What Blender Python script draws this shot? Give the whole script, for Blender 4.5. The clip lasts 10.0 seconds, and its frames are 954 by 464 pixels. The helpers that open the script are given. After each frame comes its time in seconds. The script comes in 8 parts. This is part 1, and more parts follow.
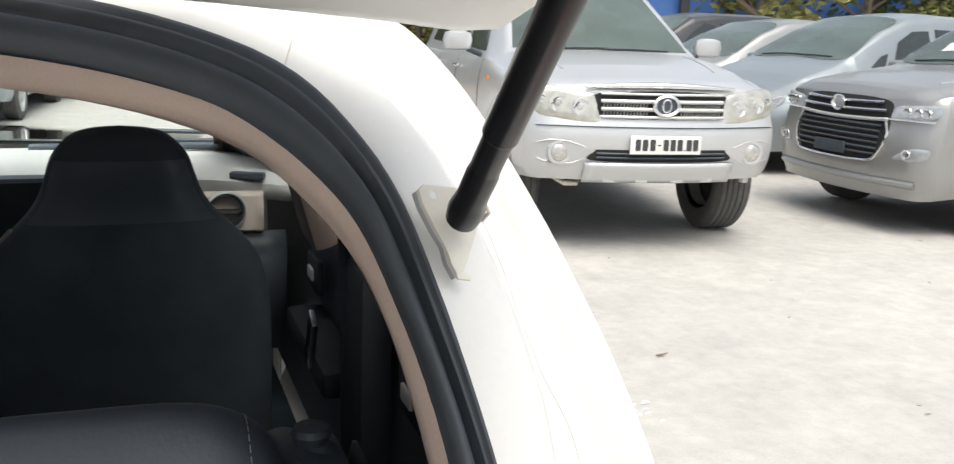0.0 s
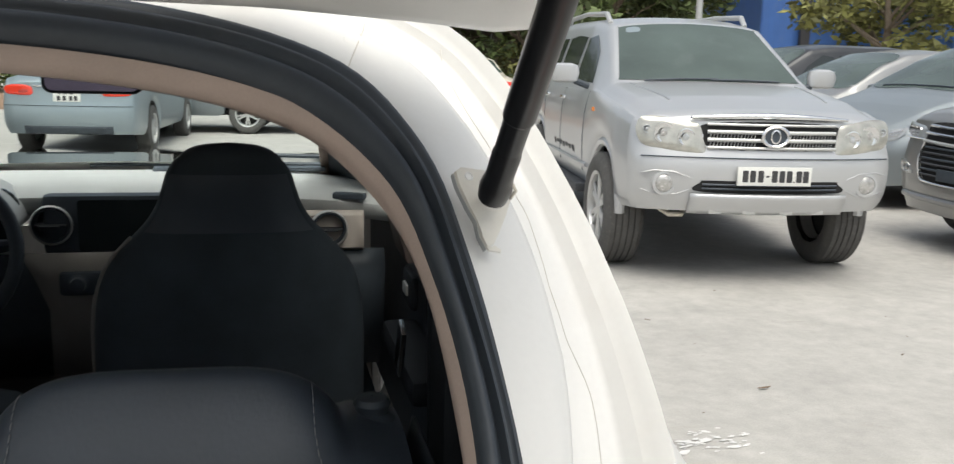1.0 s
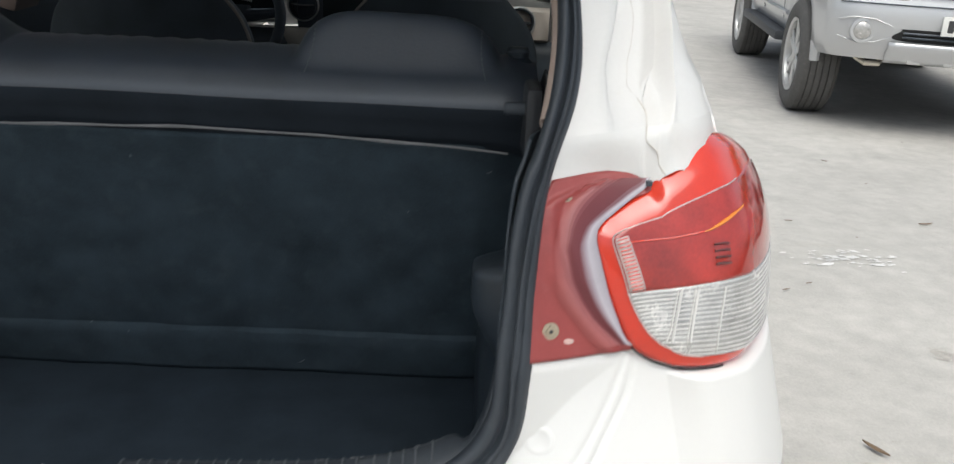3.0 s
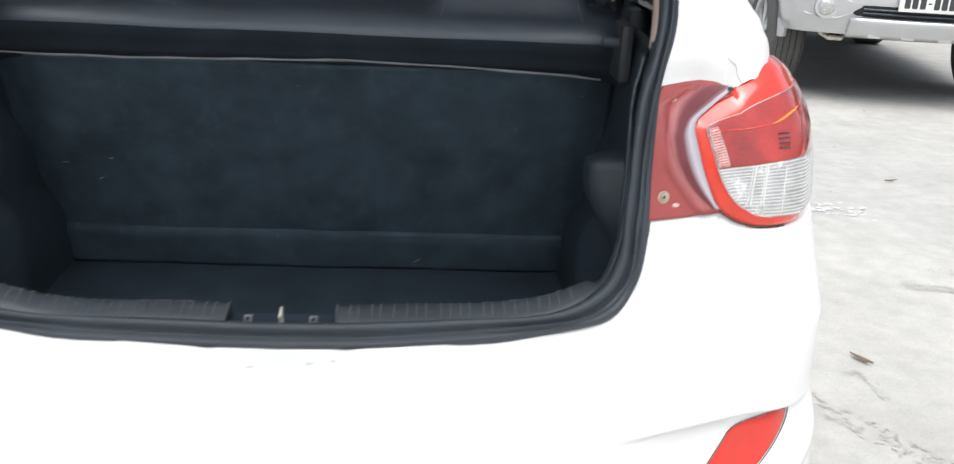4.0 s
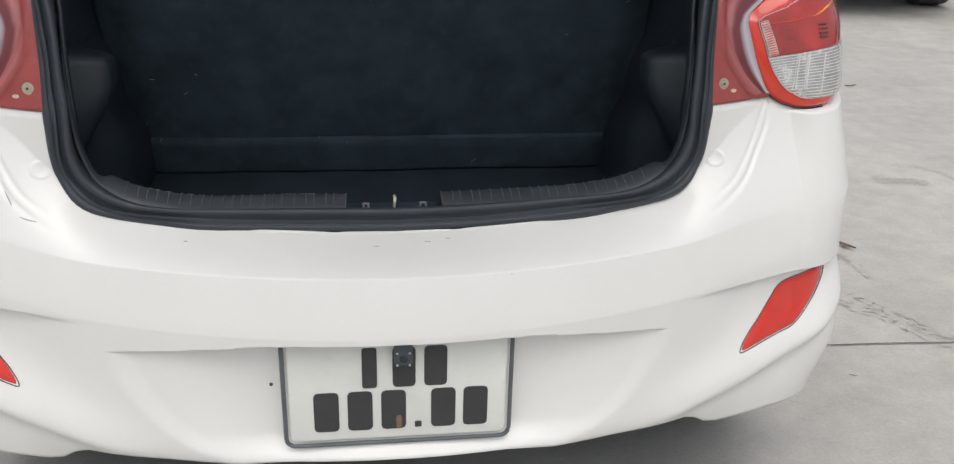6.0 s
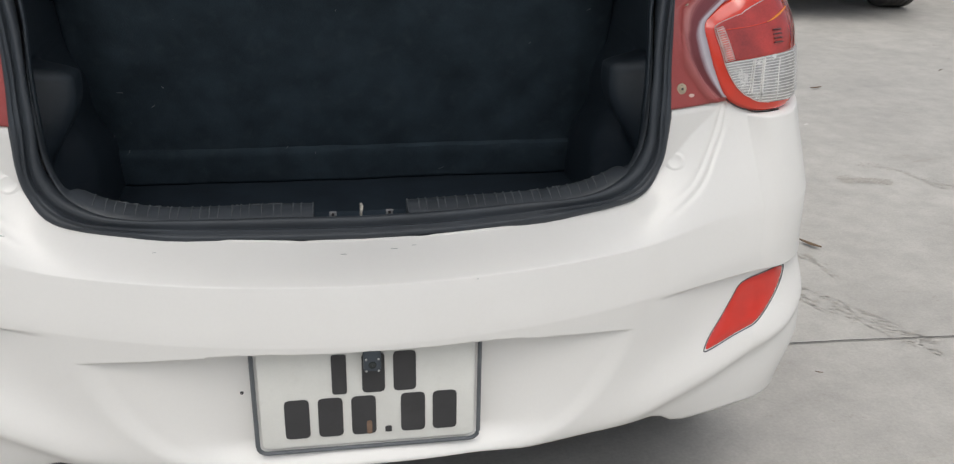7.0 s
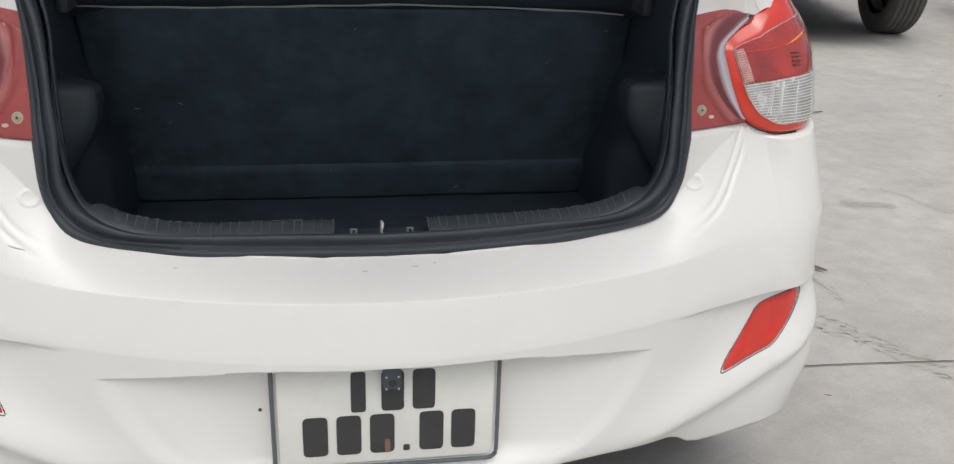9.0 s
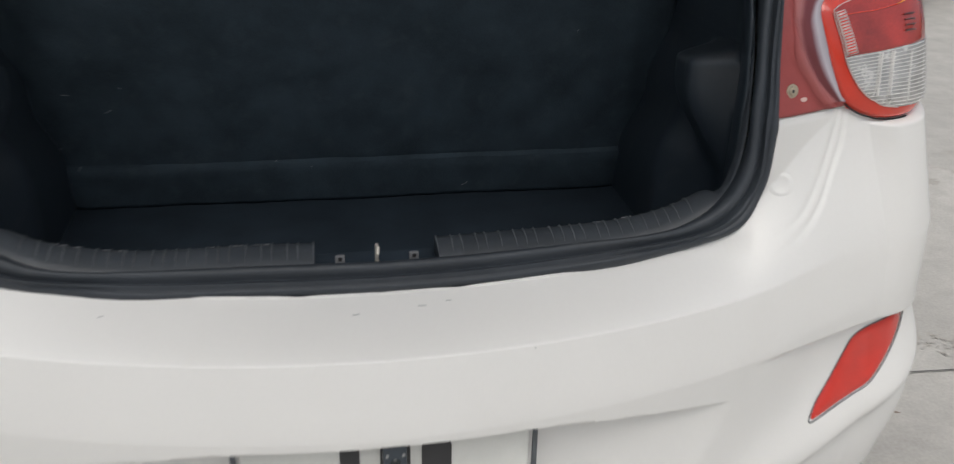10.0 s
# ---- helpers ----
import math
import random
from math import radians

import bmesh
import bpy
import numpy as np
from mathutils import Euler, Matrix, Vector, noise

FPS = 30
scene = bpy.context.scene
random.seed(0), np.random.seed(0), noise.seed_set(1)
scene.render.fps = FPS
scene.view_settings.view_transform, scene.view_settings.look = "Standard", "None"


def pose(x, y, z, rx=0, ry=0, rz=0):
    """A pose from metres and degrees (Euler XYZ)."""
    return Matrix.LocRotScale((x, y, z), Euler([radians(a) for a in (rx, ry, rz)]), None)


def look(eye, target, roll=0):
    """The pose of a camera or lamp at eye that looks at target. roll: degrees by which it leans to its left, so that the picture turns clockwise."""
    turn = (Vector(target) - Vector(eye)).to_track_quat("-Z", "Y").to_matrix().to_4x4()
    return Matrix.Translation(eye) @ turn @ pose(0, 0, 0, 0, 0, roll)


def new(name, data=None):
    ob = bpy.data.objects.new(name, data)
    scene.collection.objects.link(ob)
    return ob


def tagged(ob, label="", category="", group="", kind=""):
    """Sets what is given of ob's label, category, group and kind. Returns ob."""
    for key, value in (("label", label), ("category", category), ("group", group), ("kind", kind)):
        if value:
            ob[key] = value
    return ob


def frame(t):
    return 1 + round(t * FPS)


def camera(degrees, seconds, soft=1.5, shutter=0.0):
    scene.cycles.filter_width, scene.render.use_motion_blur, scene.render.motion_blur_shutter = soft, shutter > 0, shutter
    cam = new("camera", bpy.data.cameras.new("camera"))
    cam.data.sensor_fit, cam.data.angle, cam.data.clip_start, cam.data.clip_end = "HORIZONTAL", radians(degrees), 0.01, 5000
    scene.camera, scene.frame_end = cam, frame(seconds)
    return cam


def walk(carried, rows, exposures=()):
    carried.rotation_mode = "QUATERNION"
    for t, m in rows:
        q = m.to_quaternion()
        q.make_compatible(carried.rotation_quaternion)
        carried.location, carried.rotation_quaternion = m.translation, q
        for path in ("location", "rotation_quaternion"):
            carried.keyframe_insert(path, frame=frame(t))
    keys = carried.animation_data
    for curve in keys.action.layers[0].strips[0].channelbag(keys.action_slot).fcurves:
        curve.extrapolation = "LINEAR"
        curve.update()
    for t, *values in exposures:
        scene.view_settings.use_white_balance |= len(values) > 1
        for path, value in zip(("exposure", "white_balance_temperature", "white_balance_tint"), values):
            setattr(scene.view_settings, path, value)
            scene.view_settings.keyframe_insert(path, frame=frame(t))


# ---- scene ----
cam = camera(54.6, 10.0, soft=1.2, shutter=0.45)
PATH = [
    (0, (0.362, -0.072, 1.39), (1.055, 1.754, 0.96), 2.0),
    (0.5, (0.381, -0.089, 1.378), (0.956, 1.784, 0.976), 1.4),
    (1, (0.389, -0.152, 1.369), (0.855, 1.759, 1.005), 1.5),
    (1.5, (0.413, -0.267, 1.341), (0.775, 1.656, 0.928), 2.0),
    (2, (0.428, -0.354, 1.313), (0.651, 1.568, 0.806), 1.1),
    (2.1, (0.435, -0.375, 1.303), (0.606, 1.551, 0.79), 1.1),
    (2.3, (0.452, -0.452, 1.289), (0.533, 1.463, 0.717), 1.3),
    (2.5, (0.468, -0.515, 1.278), (0.501, 1.38, 0.64), 2.2),
    (2.7, (0.458, -0.581, 1.273), (0.474, 1.309, 0.617), 2.8),
    (3.8, (0.213, -0.929, 1.249), (0.364, 0.942, 0.56), 3.4),
    (4, (0.175, -1.008, 1.243), (0.31, 0.866, 0.557), 2.9),
    (4.5, (0.06, -1.122, 1.227), (0.181, 0.738, 0.504), 2.7),
    (5, (-0.042, -1.15, 1.228), (0.133, 0.682, 0.445), 2.8),
    (5.2, (-0.069, -1.155, 1.23), (0.136, 0.663, 0.422), 2.7),
    (6.5, (-0.047, -1.182, 1.241), (0.228, 0.621, 0.421), 1.4),
    (7, (-0.043, -1.195, 1.246), (0.263, 0.61, 0.441), 1.3),
    (7.5, (-0.04, -1.201, 1.248), (0.3, 0.603, 0.454), 1.7),
    (8, (-0.039, -1.201, 1.251), (0.314, 0.603, 0.463), 1.9),
    (8.5, (-0.042, -1.2, 1.245), (0.299, 0.613, 0.472), 2.0),
    (9, (-0.083, -1.191, 1.241), (0.237, 0.63, 0.479), 2.0),
    (9.5, (-0.061, -1.112, 1.226), (0.176, 0.711, 0.439), 1.4),
    (10, (-0.065, -0.848, 1.175), (0.271, 0.94, 0.344), 1.4),
]
EXPOSURES = [(0, 0.68, 6550, 7), (0.5, 0.45, 6550, 6.5), (1.0, 0.27, 6520, 6), (2.0, 0.12, 6500, 5.5), (2.7, 0.12, 6400, 6), (3.8, 0.62, 6150, 7), (5.2, 0.56, 6150, 7), (6.3, -0.25, 6390, 8.5), (8, -0.26, 6390, 8.5), (8.5, -0.23, 6390, 8.5), (9.0, -0.14, 6390, 8.5), (9.5, -0.22, 6390, 8.5), (10, -0.33, 6390, 8.5)]
walk(cam, [(t, look(eye, target, roll)) for t, eye, target, roll in PATH], EXPOSURES)

# ---- light: bright haze, soft shadows ----
world = bpy.data.worlds.new("sky")
scene.world = world
world.use_nodes = True
wn = world.node_tree.nodes
sky = wn.new("ShaderNodeTexSky")
sky.sky_type, sky.sun_disc = "NISHITA", False
sky.sun_elevation, sky.sun_rotation = radians(66), radians(183)
sky.air_density, sky.dust_density, sky.ozone_density = 1.0, 5.0, 1.0
SKY_STRENGTH = 0.15
haze = wn.new("ShaderNodeHueSaturation")   # the haze takes most of the blue out of the sky
haze.inputs["Saturation"].default_value = 0.5
world.node_tree.links.new(sky.outputs[0], haze.inputs["Color"])
world.node_tree.links.new(haze.outputs[0], wn["Background"].inputs[0])
wn["Background"].inputs[1].default_value = SKY_STRENGTH
sun_data = bpy.data.lights.new("sun", "SUN")
sun_data.energy, sun_data.angle, sun_data.color = 1.5, radians(60), (1.0, 0.96, 0.90)
sun = new("sun", sun_data)
sun.matrix_basis = look((-0.5, -8.2, 18.5), (0, 0, 0))


# ---- materials ----
def material(name, color, rough=0.5, metal=0.0, vary=0.08, scale=6.0, grain=0.0, grain_scale=300.0, coat=0.0, spec=0.5,
             wear=0.0, wear_color=(0.3, 0.28, 0.25), trans=0.0, rough_vary=0.08, random_shade=0.0):
    """A surface with variation at two scales: broad soft stains and fine grain with relief."""
    m = bpy.data.materials.new(name)
    m.use_nodes = True
    n, l = m.node_tree.nodes, m.node_tree.links
    b = n["Principled BSDF"]
    tex = n.new("ShaderNodeTexCoord")
    big = n.new("ShaderNodeTexNoise")
    big.inputs["Scale"].default_value, big.inputs["Detail"].default_value = scale, 6
    l.new(tex.outputs["Object"], big.inputs["Vector"])
    fine = n.new("ShaderNodeTexNoise")
    fine.inputs["Scale"].default_value, fine.inputs["Detail"].default_value = grain_scale, 3
    l.new(tex.outputs["Object"], fine.inputs["Vector"])
    both = n.new("ShaderNodeMath")
    both.operation = "MULTIPLY_ADD"
    l.new(fine.outputs["Fac"], both.inputs[0])
    both.inputs[1].default_value = 0.35
    l.new(big.outputs["Fac"], both.inputs[2])
    ramp = n.new("ShaderNodeMapRange")
    ramp.inputs["From Min"].default_value, ramp.inputs["From Max"].default_value = 0.35, 1.0
    ramp.inputs["To Min"].default_value, ramp.inputs["To Max"].default_value = 1 - vary, 1 + vary
    l.new(both.outputs[0], ramp.inputs["Value"])
    shade = n.new("ShaderNodeMix")
    shade.data_type, shade.blend_type = "RGBA", "MULTIPLY"
    shade.inputs["Factor"].default_value = 1.0
    shade.inputs[6].default_value = (*color, 1)
    l.new(ramp.outputs[0], shade.inputs[7])
    out = shade.outputs[2]
    if wear > 0:
        spots = n.new("ShaderNodeTexNoise")
        spots.inputs["Scale"].default_value, spots.inputs["Detail"].default_value = scale * 3.1, 9
        l.new(tex.outputs["Object"], spots.inputs["Vector"])
        cut = n.new("ShaderNodeMapRange")
        cut.inputs["From Min"].default_value, cut.inputs["From Max"].default_value = 0.55, 0.75
        cut.inputs["To Min"].default_value, cut.inputs["To Max"].default_value = 0.0, wear
        l.new(spots.outputs["Fac"], cut.inputs["Value"])
        worn = n.new("ShaderNodeMix")
        worn.data_type = "RGBA"
        l.new(cut.outputs[0], worn.inputs["Factor"])
        l.new(out, worn.inputs[6])
        worn.inputs[7].default_value = (*wear_color, 1)
        out = worn.outputs[2]
    if random_shade > 0:
        info = n.new("ShaderNodeNewGeometry")
        rr = n.new("ShaderNodeMapRange")
        rr.inputs["To Min"].default_value, rr.inputs["To Max"].default_value = 1 - random_shade, 1 + random_shade
        l.new(info.outputs["Random Per Island"], rr.inputs["Value"])
        each = n.new("ShaderNodeMix")
        each.data_type, each.blend_type = "RGBA", "MULTIPLY"
        each.inputs["Factor"].default_value = 1.0
        l.new(out, each.inputs[6])
        l.new(rr.outputs[0], each.inputs[7])
        out = each.outputs[2]
    l.new(out, b.inputs["Base Color"])
    rr2 = n.new("ShaderNodeMapRange")
    rr2.inputs["To Min"].default_value, rr2.inputs["To Max"].default_value = max(0.02, rough - rough_vary), min(1, rough + rough_vary)
    l.new(both.outputs[0], rr2.inputs["Value"])
    l.new(rr2.outputs[0], b.inputs["Roughness"])
    b.inputs["Metallic"].default_value = metal
    b.inputs["Specular IOR Level"].default_value = spec
    b.inputs["Coat Weight"].default_value = coat
    b.inputs["Coat Roughness"].default_value = 0.06
    b.inputs["Transmission Weight"].default_value = trans
    if grain > 0:
        bump = n.new("ShaderNodeBump")
        bump.inputs["Strength"].default_value, bump.inputs["Distance"].default_value = grain, 0.002
        l.new(both.outputs[0], bump.inputs["Height"])
        l.new(bump.outputs[0], b.inputs["Normal"])
    return m


WHITE = material("white_car_paint", (0.775, 0.765, 0.738), 0.36, 0, 0.025, 3.0, 0.0, 200, coat=0.4, wear=0.06, wear_color=(0.55, 0.5, 0.43))
FRAMEWHITE = material("dusty_cream_white_paint", (0.735, 0.724, 0.698), 0.42, 0, 0.05, 5.0, 0.0, 200, coat=0.25, wear=0.14, wear_color=(0.56, 0.49, 0.40))
BRACKET = material("cream_painted_steel", (0.66, 0.63, 0.565), 0.42, 0, 0.08, 20, wear=0.12, wear_color=(0.45, 0.38, 0.3))
PRIMER = material("red_primer_paint", (0.32, 0.062, 0.058), 0.38, 0, 0.2, 18, 0.05, 400, wear=0.10, wear_color=(0.42, 0.2, 0.2))
RUBBER = material("black_rubber", (0.033, 0.040, 0.049), 0.50, 0, 0.25, 10, 0.15, 260, wear=0.15, wear_color=(0.09, 0.09, 0.09))
PLASTIC = material("black_plastic", (0.048, 0.060, 0.074), 0.5, 0, 0.25, 14, 0.25, 500, wear=0.12, wear_color=(0.07, 0.07, 0.07))
GREYPLASTIC = material("scuffed_dark_grey_plastic", (0.040, 0.043, 0.048), 0.5, 0, 0.3, 16, 0.2, 300, wear=0.35, wear_color=(0.12, 0.12, 0.12))
BOOTMAT = material("worn_black_boot_mat", (0.029, 0.041, 0.055), 0.9, 0, 0.3, 12, 0.6, 500, spec=0.15)
CARPET = material("black_felt_carpet", (0.041, 0.058, 0.072), 0.95, 0, 0.35, 14, 0.9, 420, spec=0.15, wear=0.22, wear_color=(0.085, 0.104, 0.114))
LEATHER = material("black_leatherette", (0.040, 0.052, 0.070), 0.38, 0, 0.2, 12, 0.30, 260, spec=0.9)
SEATSHADE = material("black_seat_cloth", (0.020, 0.026, 0.034), 0.9, 0, 0.3, 14, 0.4, 500, spec=0.2)
FABRIC = material("black_seat_fabric", (0.050, 0.062, 0.074), 0.7, 0, 0.35, 10, 0.5, 600, spec=0.35)
BEIGE = material("beige_headliner_fabric", (0.42, 0.33, 0.28), 0.9, 0, 0.12, 14, 0.4, 500)
CABINBLACK = material("matt_black_door_plastic", (0.014, 0.017, 0.022), 0.6, 0, 0.2, 12, 0.2, 400, spec=0.3)
DASHGREY = material("grey_dashboard_vinyl", (0.42, 0.43, 0.42), 0.55, 0, 0.1, 8, 0.3, 350)
DASHBEIGE = material("beige_dashboard_plastic", (0.52, 0.465, 0.41), 0.5, 0, 0.08, 8, 0.2, 350)
STEEL = material("zinc_plated_steel", (0.60, 0.56, 0.49), 0.45, 0.2, 0.12, 25, 0.1, 300, wear=0.15, wear_color=(0.4, 0.36, 0.3))
CHROME = material("chrome", (0.80, 0.80, 0.80), 0.12, 1.0, 0.04, 12)
BRUSHED = material("silver_plastic", (0.55, 0.55, 0.54), 0.35, 0.5, 0.08, 12)
STRUT = material("black_enamel_strut", (0.007, 0.007, 0.008), 0.3, 0, 0.1, 12, coat=0.25)
LAMPRED = material("red_lamp_plastic", (0.66, 0.035, 0.012), 0.16, 0, 0.1, 25, coat=0.9)
LAMPDARK = material("deep_red_lamp_lens", (0.38, 0.028, 0.019), 0.10, 0, 0.45, 22, coat=1.0)
LAMPCLEAR = material("clear_ribbed_lamp_lens", (0.68, 0.66, 0.63), 0.2, 0.1, 0.12, 40, coat=0.6)
LAMPGREY = material("silvered_lamp_bowl", (0.45, 0.44, 0.42), 0.22, 0.4, 0.45, 45, coat=0.9)
LAMPPINK = material("pink_faceted_lamp_edge", (0.60, 0.47, 0.44), 0.25, 0.1, 0.15, 60, coat=0.6)
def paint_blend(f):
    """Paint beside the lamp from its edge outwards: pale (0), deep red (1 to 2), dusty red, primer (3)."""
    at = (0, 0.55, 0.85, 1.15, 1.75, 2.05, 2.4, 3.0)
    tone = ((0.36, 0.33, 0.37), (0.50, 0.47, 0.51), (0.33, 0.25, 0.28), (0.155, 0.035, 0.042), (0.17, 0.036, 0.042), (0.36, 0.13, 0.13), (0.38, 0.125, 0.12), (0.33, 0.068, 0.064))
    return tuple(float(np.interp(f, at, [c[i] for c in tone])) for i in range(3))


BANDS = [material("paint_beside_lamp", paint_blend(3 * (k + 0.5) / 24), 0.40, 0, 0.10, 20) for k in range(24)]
SPATTER = material("pale_pink_chip", (0.60, 0.42, 0.38), 0.6, 0, 0.2, 60)
LOUVRE = material("dark_red_louvre", (0.09, 0.022, 0.020), 0.3, 0, 0.2, 30, coat=0.5)
PIPEGREY = material("grey_piping", (0.20, 0.20, 0.205), 0.6, 0, 0.25, 14)
SILLGREY = material("scuffed_grey_sill_plastic", (0.040, 0.047, 0.056), 0.42, 0, 0.3, 16, 0.25, 300, wear=0.30, wear_color=(0.115, 0.128, 0.142))
LINING = material("dark_grey_moulded_lining", (0.029, 0.039, 0.050), 0.40, 0, 0.2, 10, 0.25, 400, wear=0.15, wear_color=(0.11, 0.11, 0.11))
SKIRT = material("grey_brown_console_plastic", (0.24, 0.22, 0.20), 0.5, 0, 0.1, 9, 0.2, 350)
LINT = material("pale_lint", (0.30, 0.31, 0.32), 0.9, 0, 0.3, 30)
RIBGREY = material("rubbed_grey_rib", (0.105, 0.115, 0.125), 0.5, 0, 0.3, 20)
SEALER = material("brownish_seam_sealer", (0.62, 0.59, 0.54), 0.8, 0, 0.2, 40)
BROWNTRIM = material("dark_brown_pillar_cloth", (0.15, 0.115, 0.10), 0.9, 0, 0.15, 14, 0.4, 500)
LAMPAMBER = material("amber_lamp_strip", (0.85, 0.26, 0.03), 0.2, 0, 0.1, 20, coat=0.5)
REFLECTOR = material("red_reflector", (0.60, 0.032, 0.020), 0.2, 0, 0.12, 30, 0.2, 900, coat=0.5)
SCREWMETAL = material("yellow_zinc_screw", (0.55, 0.48, 0.36), 0.4, 0.8, 0.2, 60)
PLATEWHITE = material("white_number_plate", (0.72, 0.72, 0.68), 0.4, 0, 0.06, 14, 0.05, 300, wear=0.14, wear_color=(0.5, 0.48, 0.42))
INK = material("black_plate_paint", (0.04, 0.04, 0.042), 0.5, 0, 0.2, 30)
SUVSILVER = material("silver_metallic_paint", (0.53, 0.535, 0.54), 0.33, 0.5, 0.04, 3, coat=0.6, wear=0.05, wear_color=(0.5, 0.46, 0.4))
SILVER2 = material("cool_silver_metallic_paint", (0.27, 0.30, 0.315), 0.36, 0.5, 0.05, 3, coat=0.5)
SILVER3 = material("dusty_silver_metallic_paint", (0.33, 0.33, 0.325), 0.33, 0.6, 0.06, 3, coat=0.5, wear=0.1, wear_color=(0.45, 0.4, 0.34))
BLUEGREY = material("blue_grey_metallic_paint", (0.27, 0.32, 0.345), 0.34, 0.4, 0.05, 3, coat=0.5)
BEIGECAR = material("beige_metallic_paint", (0.60, 0.55, 0.46), 0.35, 0.3, 0.05, 3, coat=0.5)
BLACKCAR = material("black_metallic_paint", (0.03, 0.032, 0.036), 0.3, 0.2, 0.1, 3, coat=0.5, wear=0.2, wear_color=(0.12, 0.11, 0.10))
DARKGLASS = material("dark_car_glass", (0.020, 0.026, 0.027), 0.08, 0, 0.2, 2, coat=0.3, spec=0.4, wear=0.15, wear_color=(0.08, 0.08, 0.075))
SCREENGLASS = material("greenish_windscreen_glass", (0.075, 0.098, 0.088), 0.06, 0, 0.5, 1.3, coat=0.2, spec=0.45, wear=0.3, wear_color=(0.15, 0.17, 0.16))
HEADLAMP = material("hazed_headlamp_plastic", (0.46, 0.45, 0.40), 0.14, 0.5, 0.35, 14, coat=0.9)
HEADCLEAR = material("clear_headlamp_plastic", (0.46, 0.475, 0.48), 0.14, 0.4, 0.3, 24, coat=0.9)
TYRE = material("dusty_tyre_rubber", (0.085, 0.082, 0.078), 0.8, 0, 0.2, 14, 0.3, 200, wear=0.3, wear_color=(0.2, 0.19, 0.17))
ALLOY = material("alloy_wheel", (0.56, 0.56, 0.55), 0.35, 0.6, 0.08, 12, wear=0.15, wear_color=(0.3, 0.28, 0.25))
UNDER = material("dark_underbody", (0.018, 0.018, 0.018), 0.9, 0, 0.3, 6)
BLUEWALL = material("blue_sheet_steel", (0.06, 0.15, 0.42), 0.5, 0, 0.15, 1.2, 0.1, 40, wear=0.15, wear_color=(0.14, 0.2, 0.36))
DARKSTEEL = material("dark_steel_post", (0.05, 0.05, 0.055), 0.6, 0, 0.2, 5)
BARK = material("tree_bark", (0.15, 0.12, 0.09), 0.9, 0, 0.3, 12, 0.8, 60)
LEAF = material("green_foliage", (0.085, 0.115, 0.035), 0.6, 0, 0.25, 3, random_shade=0.55)
LEAFY = material("yellow_green_foliage", (0.17, 0.17, 0.05), 0.6, 0, 0.25, 3, random_shade=0.55)
EARTH = material("reddish_earth_bank", (0.26, 0.17, 0.12), 0.95, 0, 0.3, 2, 0.8, 30)
SHED = material("weathered_timber", (0.12, 0.10, 0.085), 0.85, 0, 0.3, 3, 0.4, 60)
MUD = material("dried_mud", (0.388, 0.366, 0.332), 0.95, 0, 0.2, 30)
LITTER = material("dry_leaf_litter", (0.16, 0.11, 0.07), 0.85, 0, 0.3, 30)
CHALK = material("white_paint_splash", (0.64, 0.63, 0.61), 0.8, 0, 0.08, 30)
JOINT = material("dirty_joint", (0.10, 0.095, 0.088), 0.95, 0, 0.3, 8)
# Dark purple base stands in for the dim cabin this mirror reflects.
DARKMIRROR = material("dim_mirror", (0.10, 0.09, 0.13), 0.08, 1.0, 0.05, 10)
PINKBAR = material("brown_plate_dirt", (0.20, 0.13, 0.09), 0.8, 0, 0.3, 60)


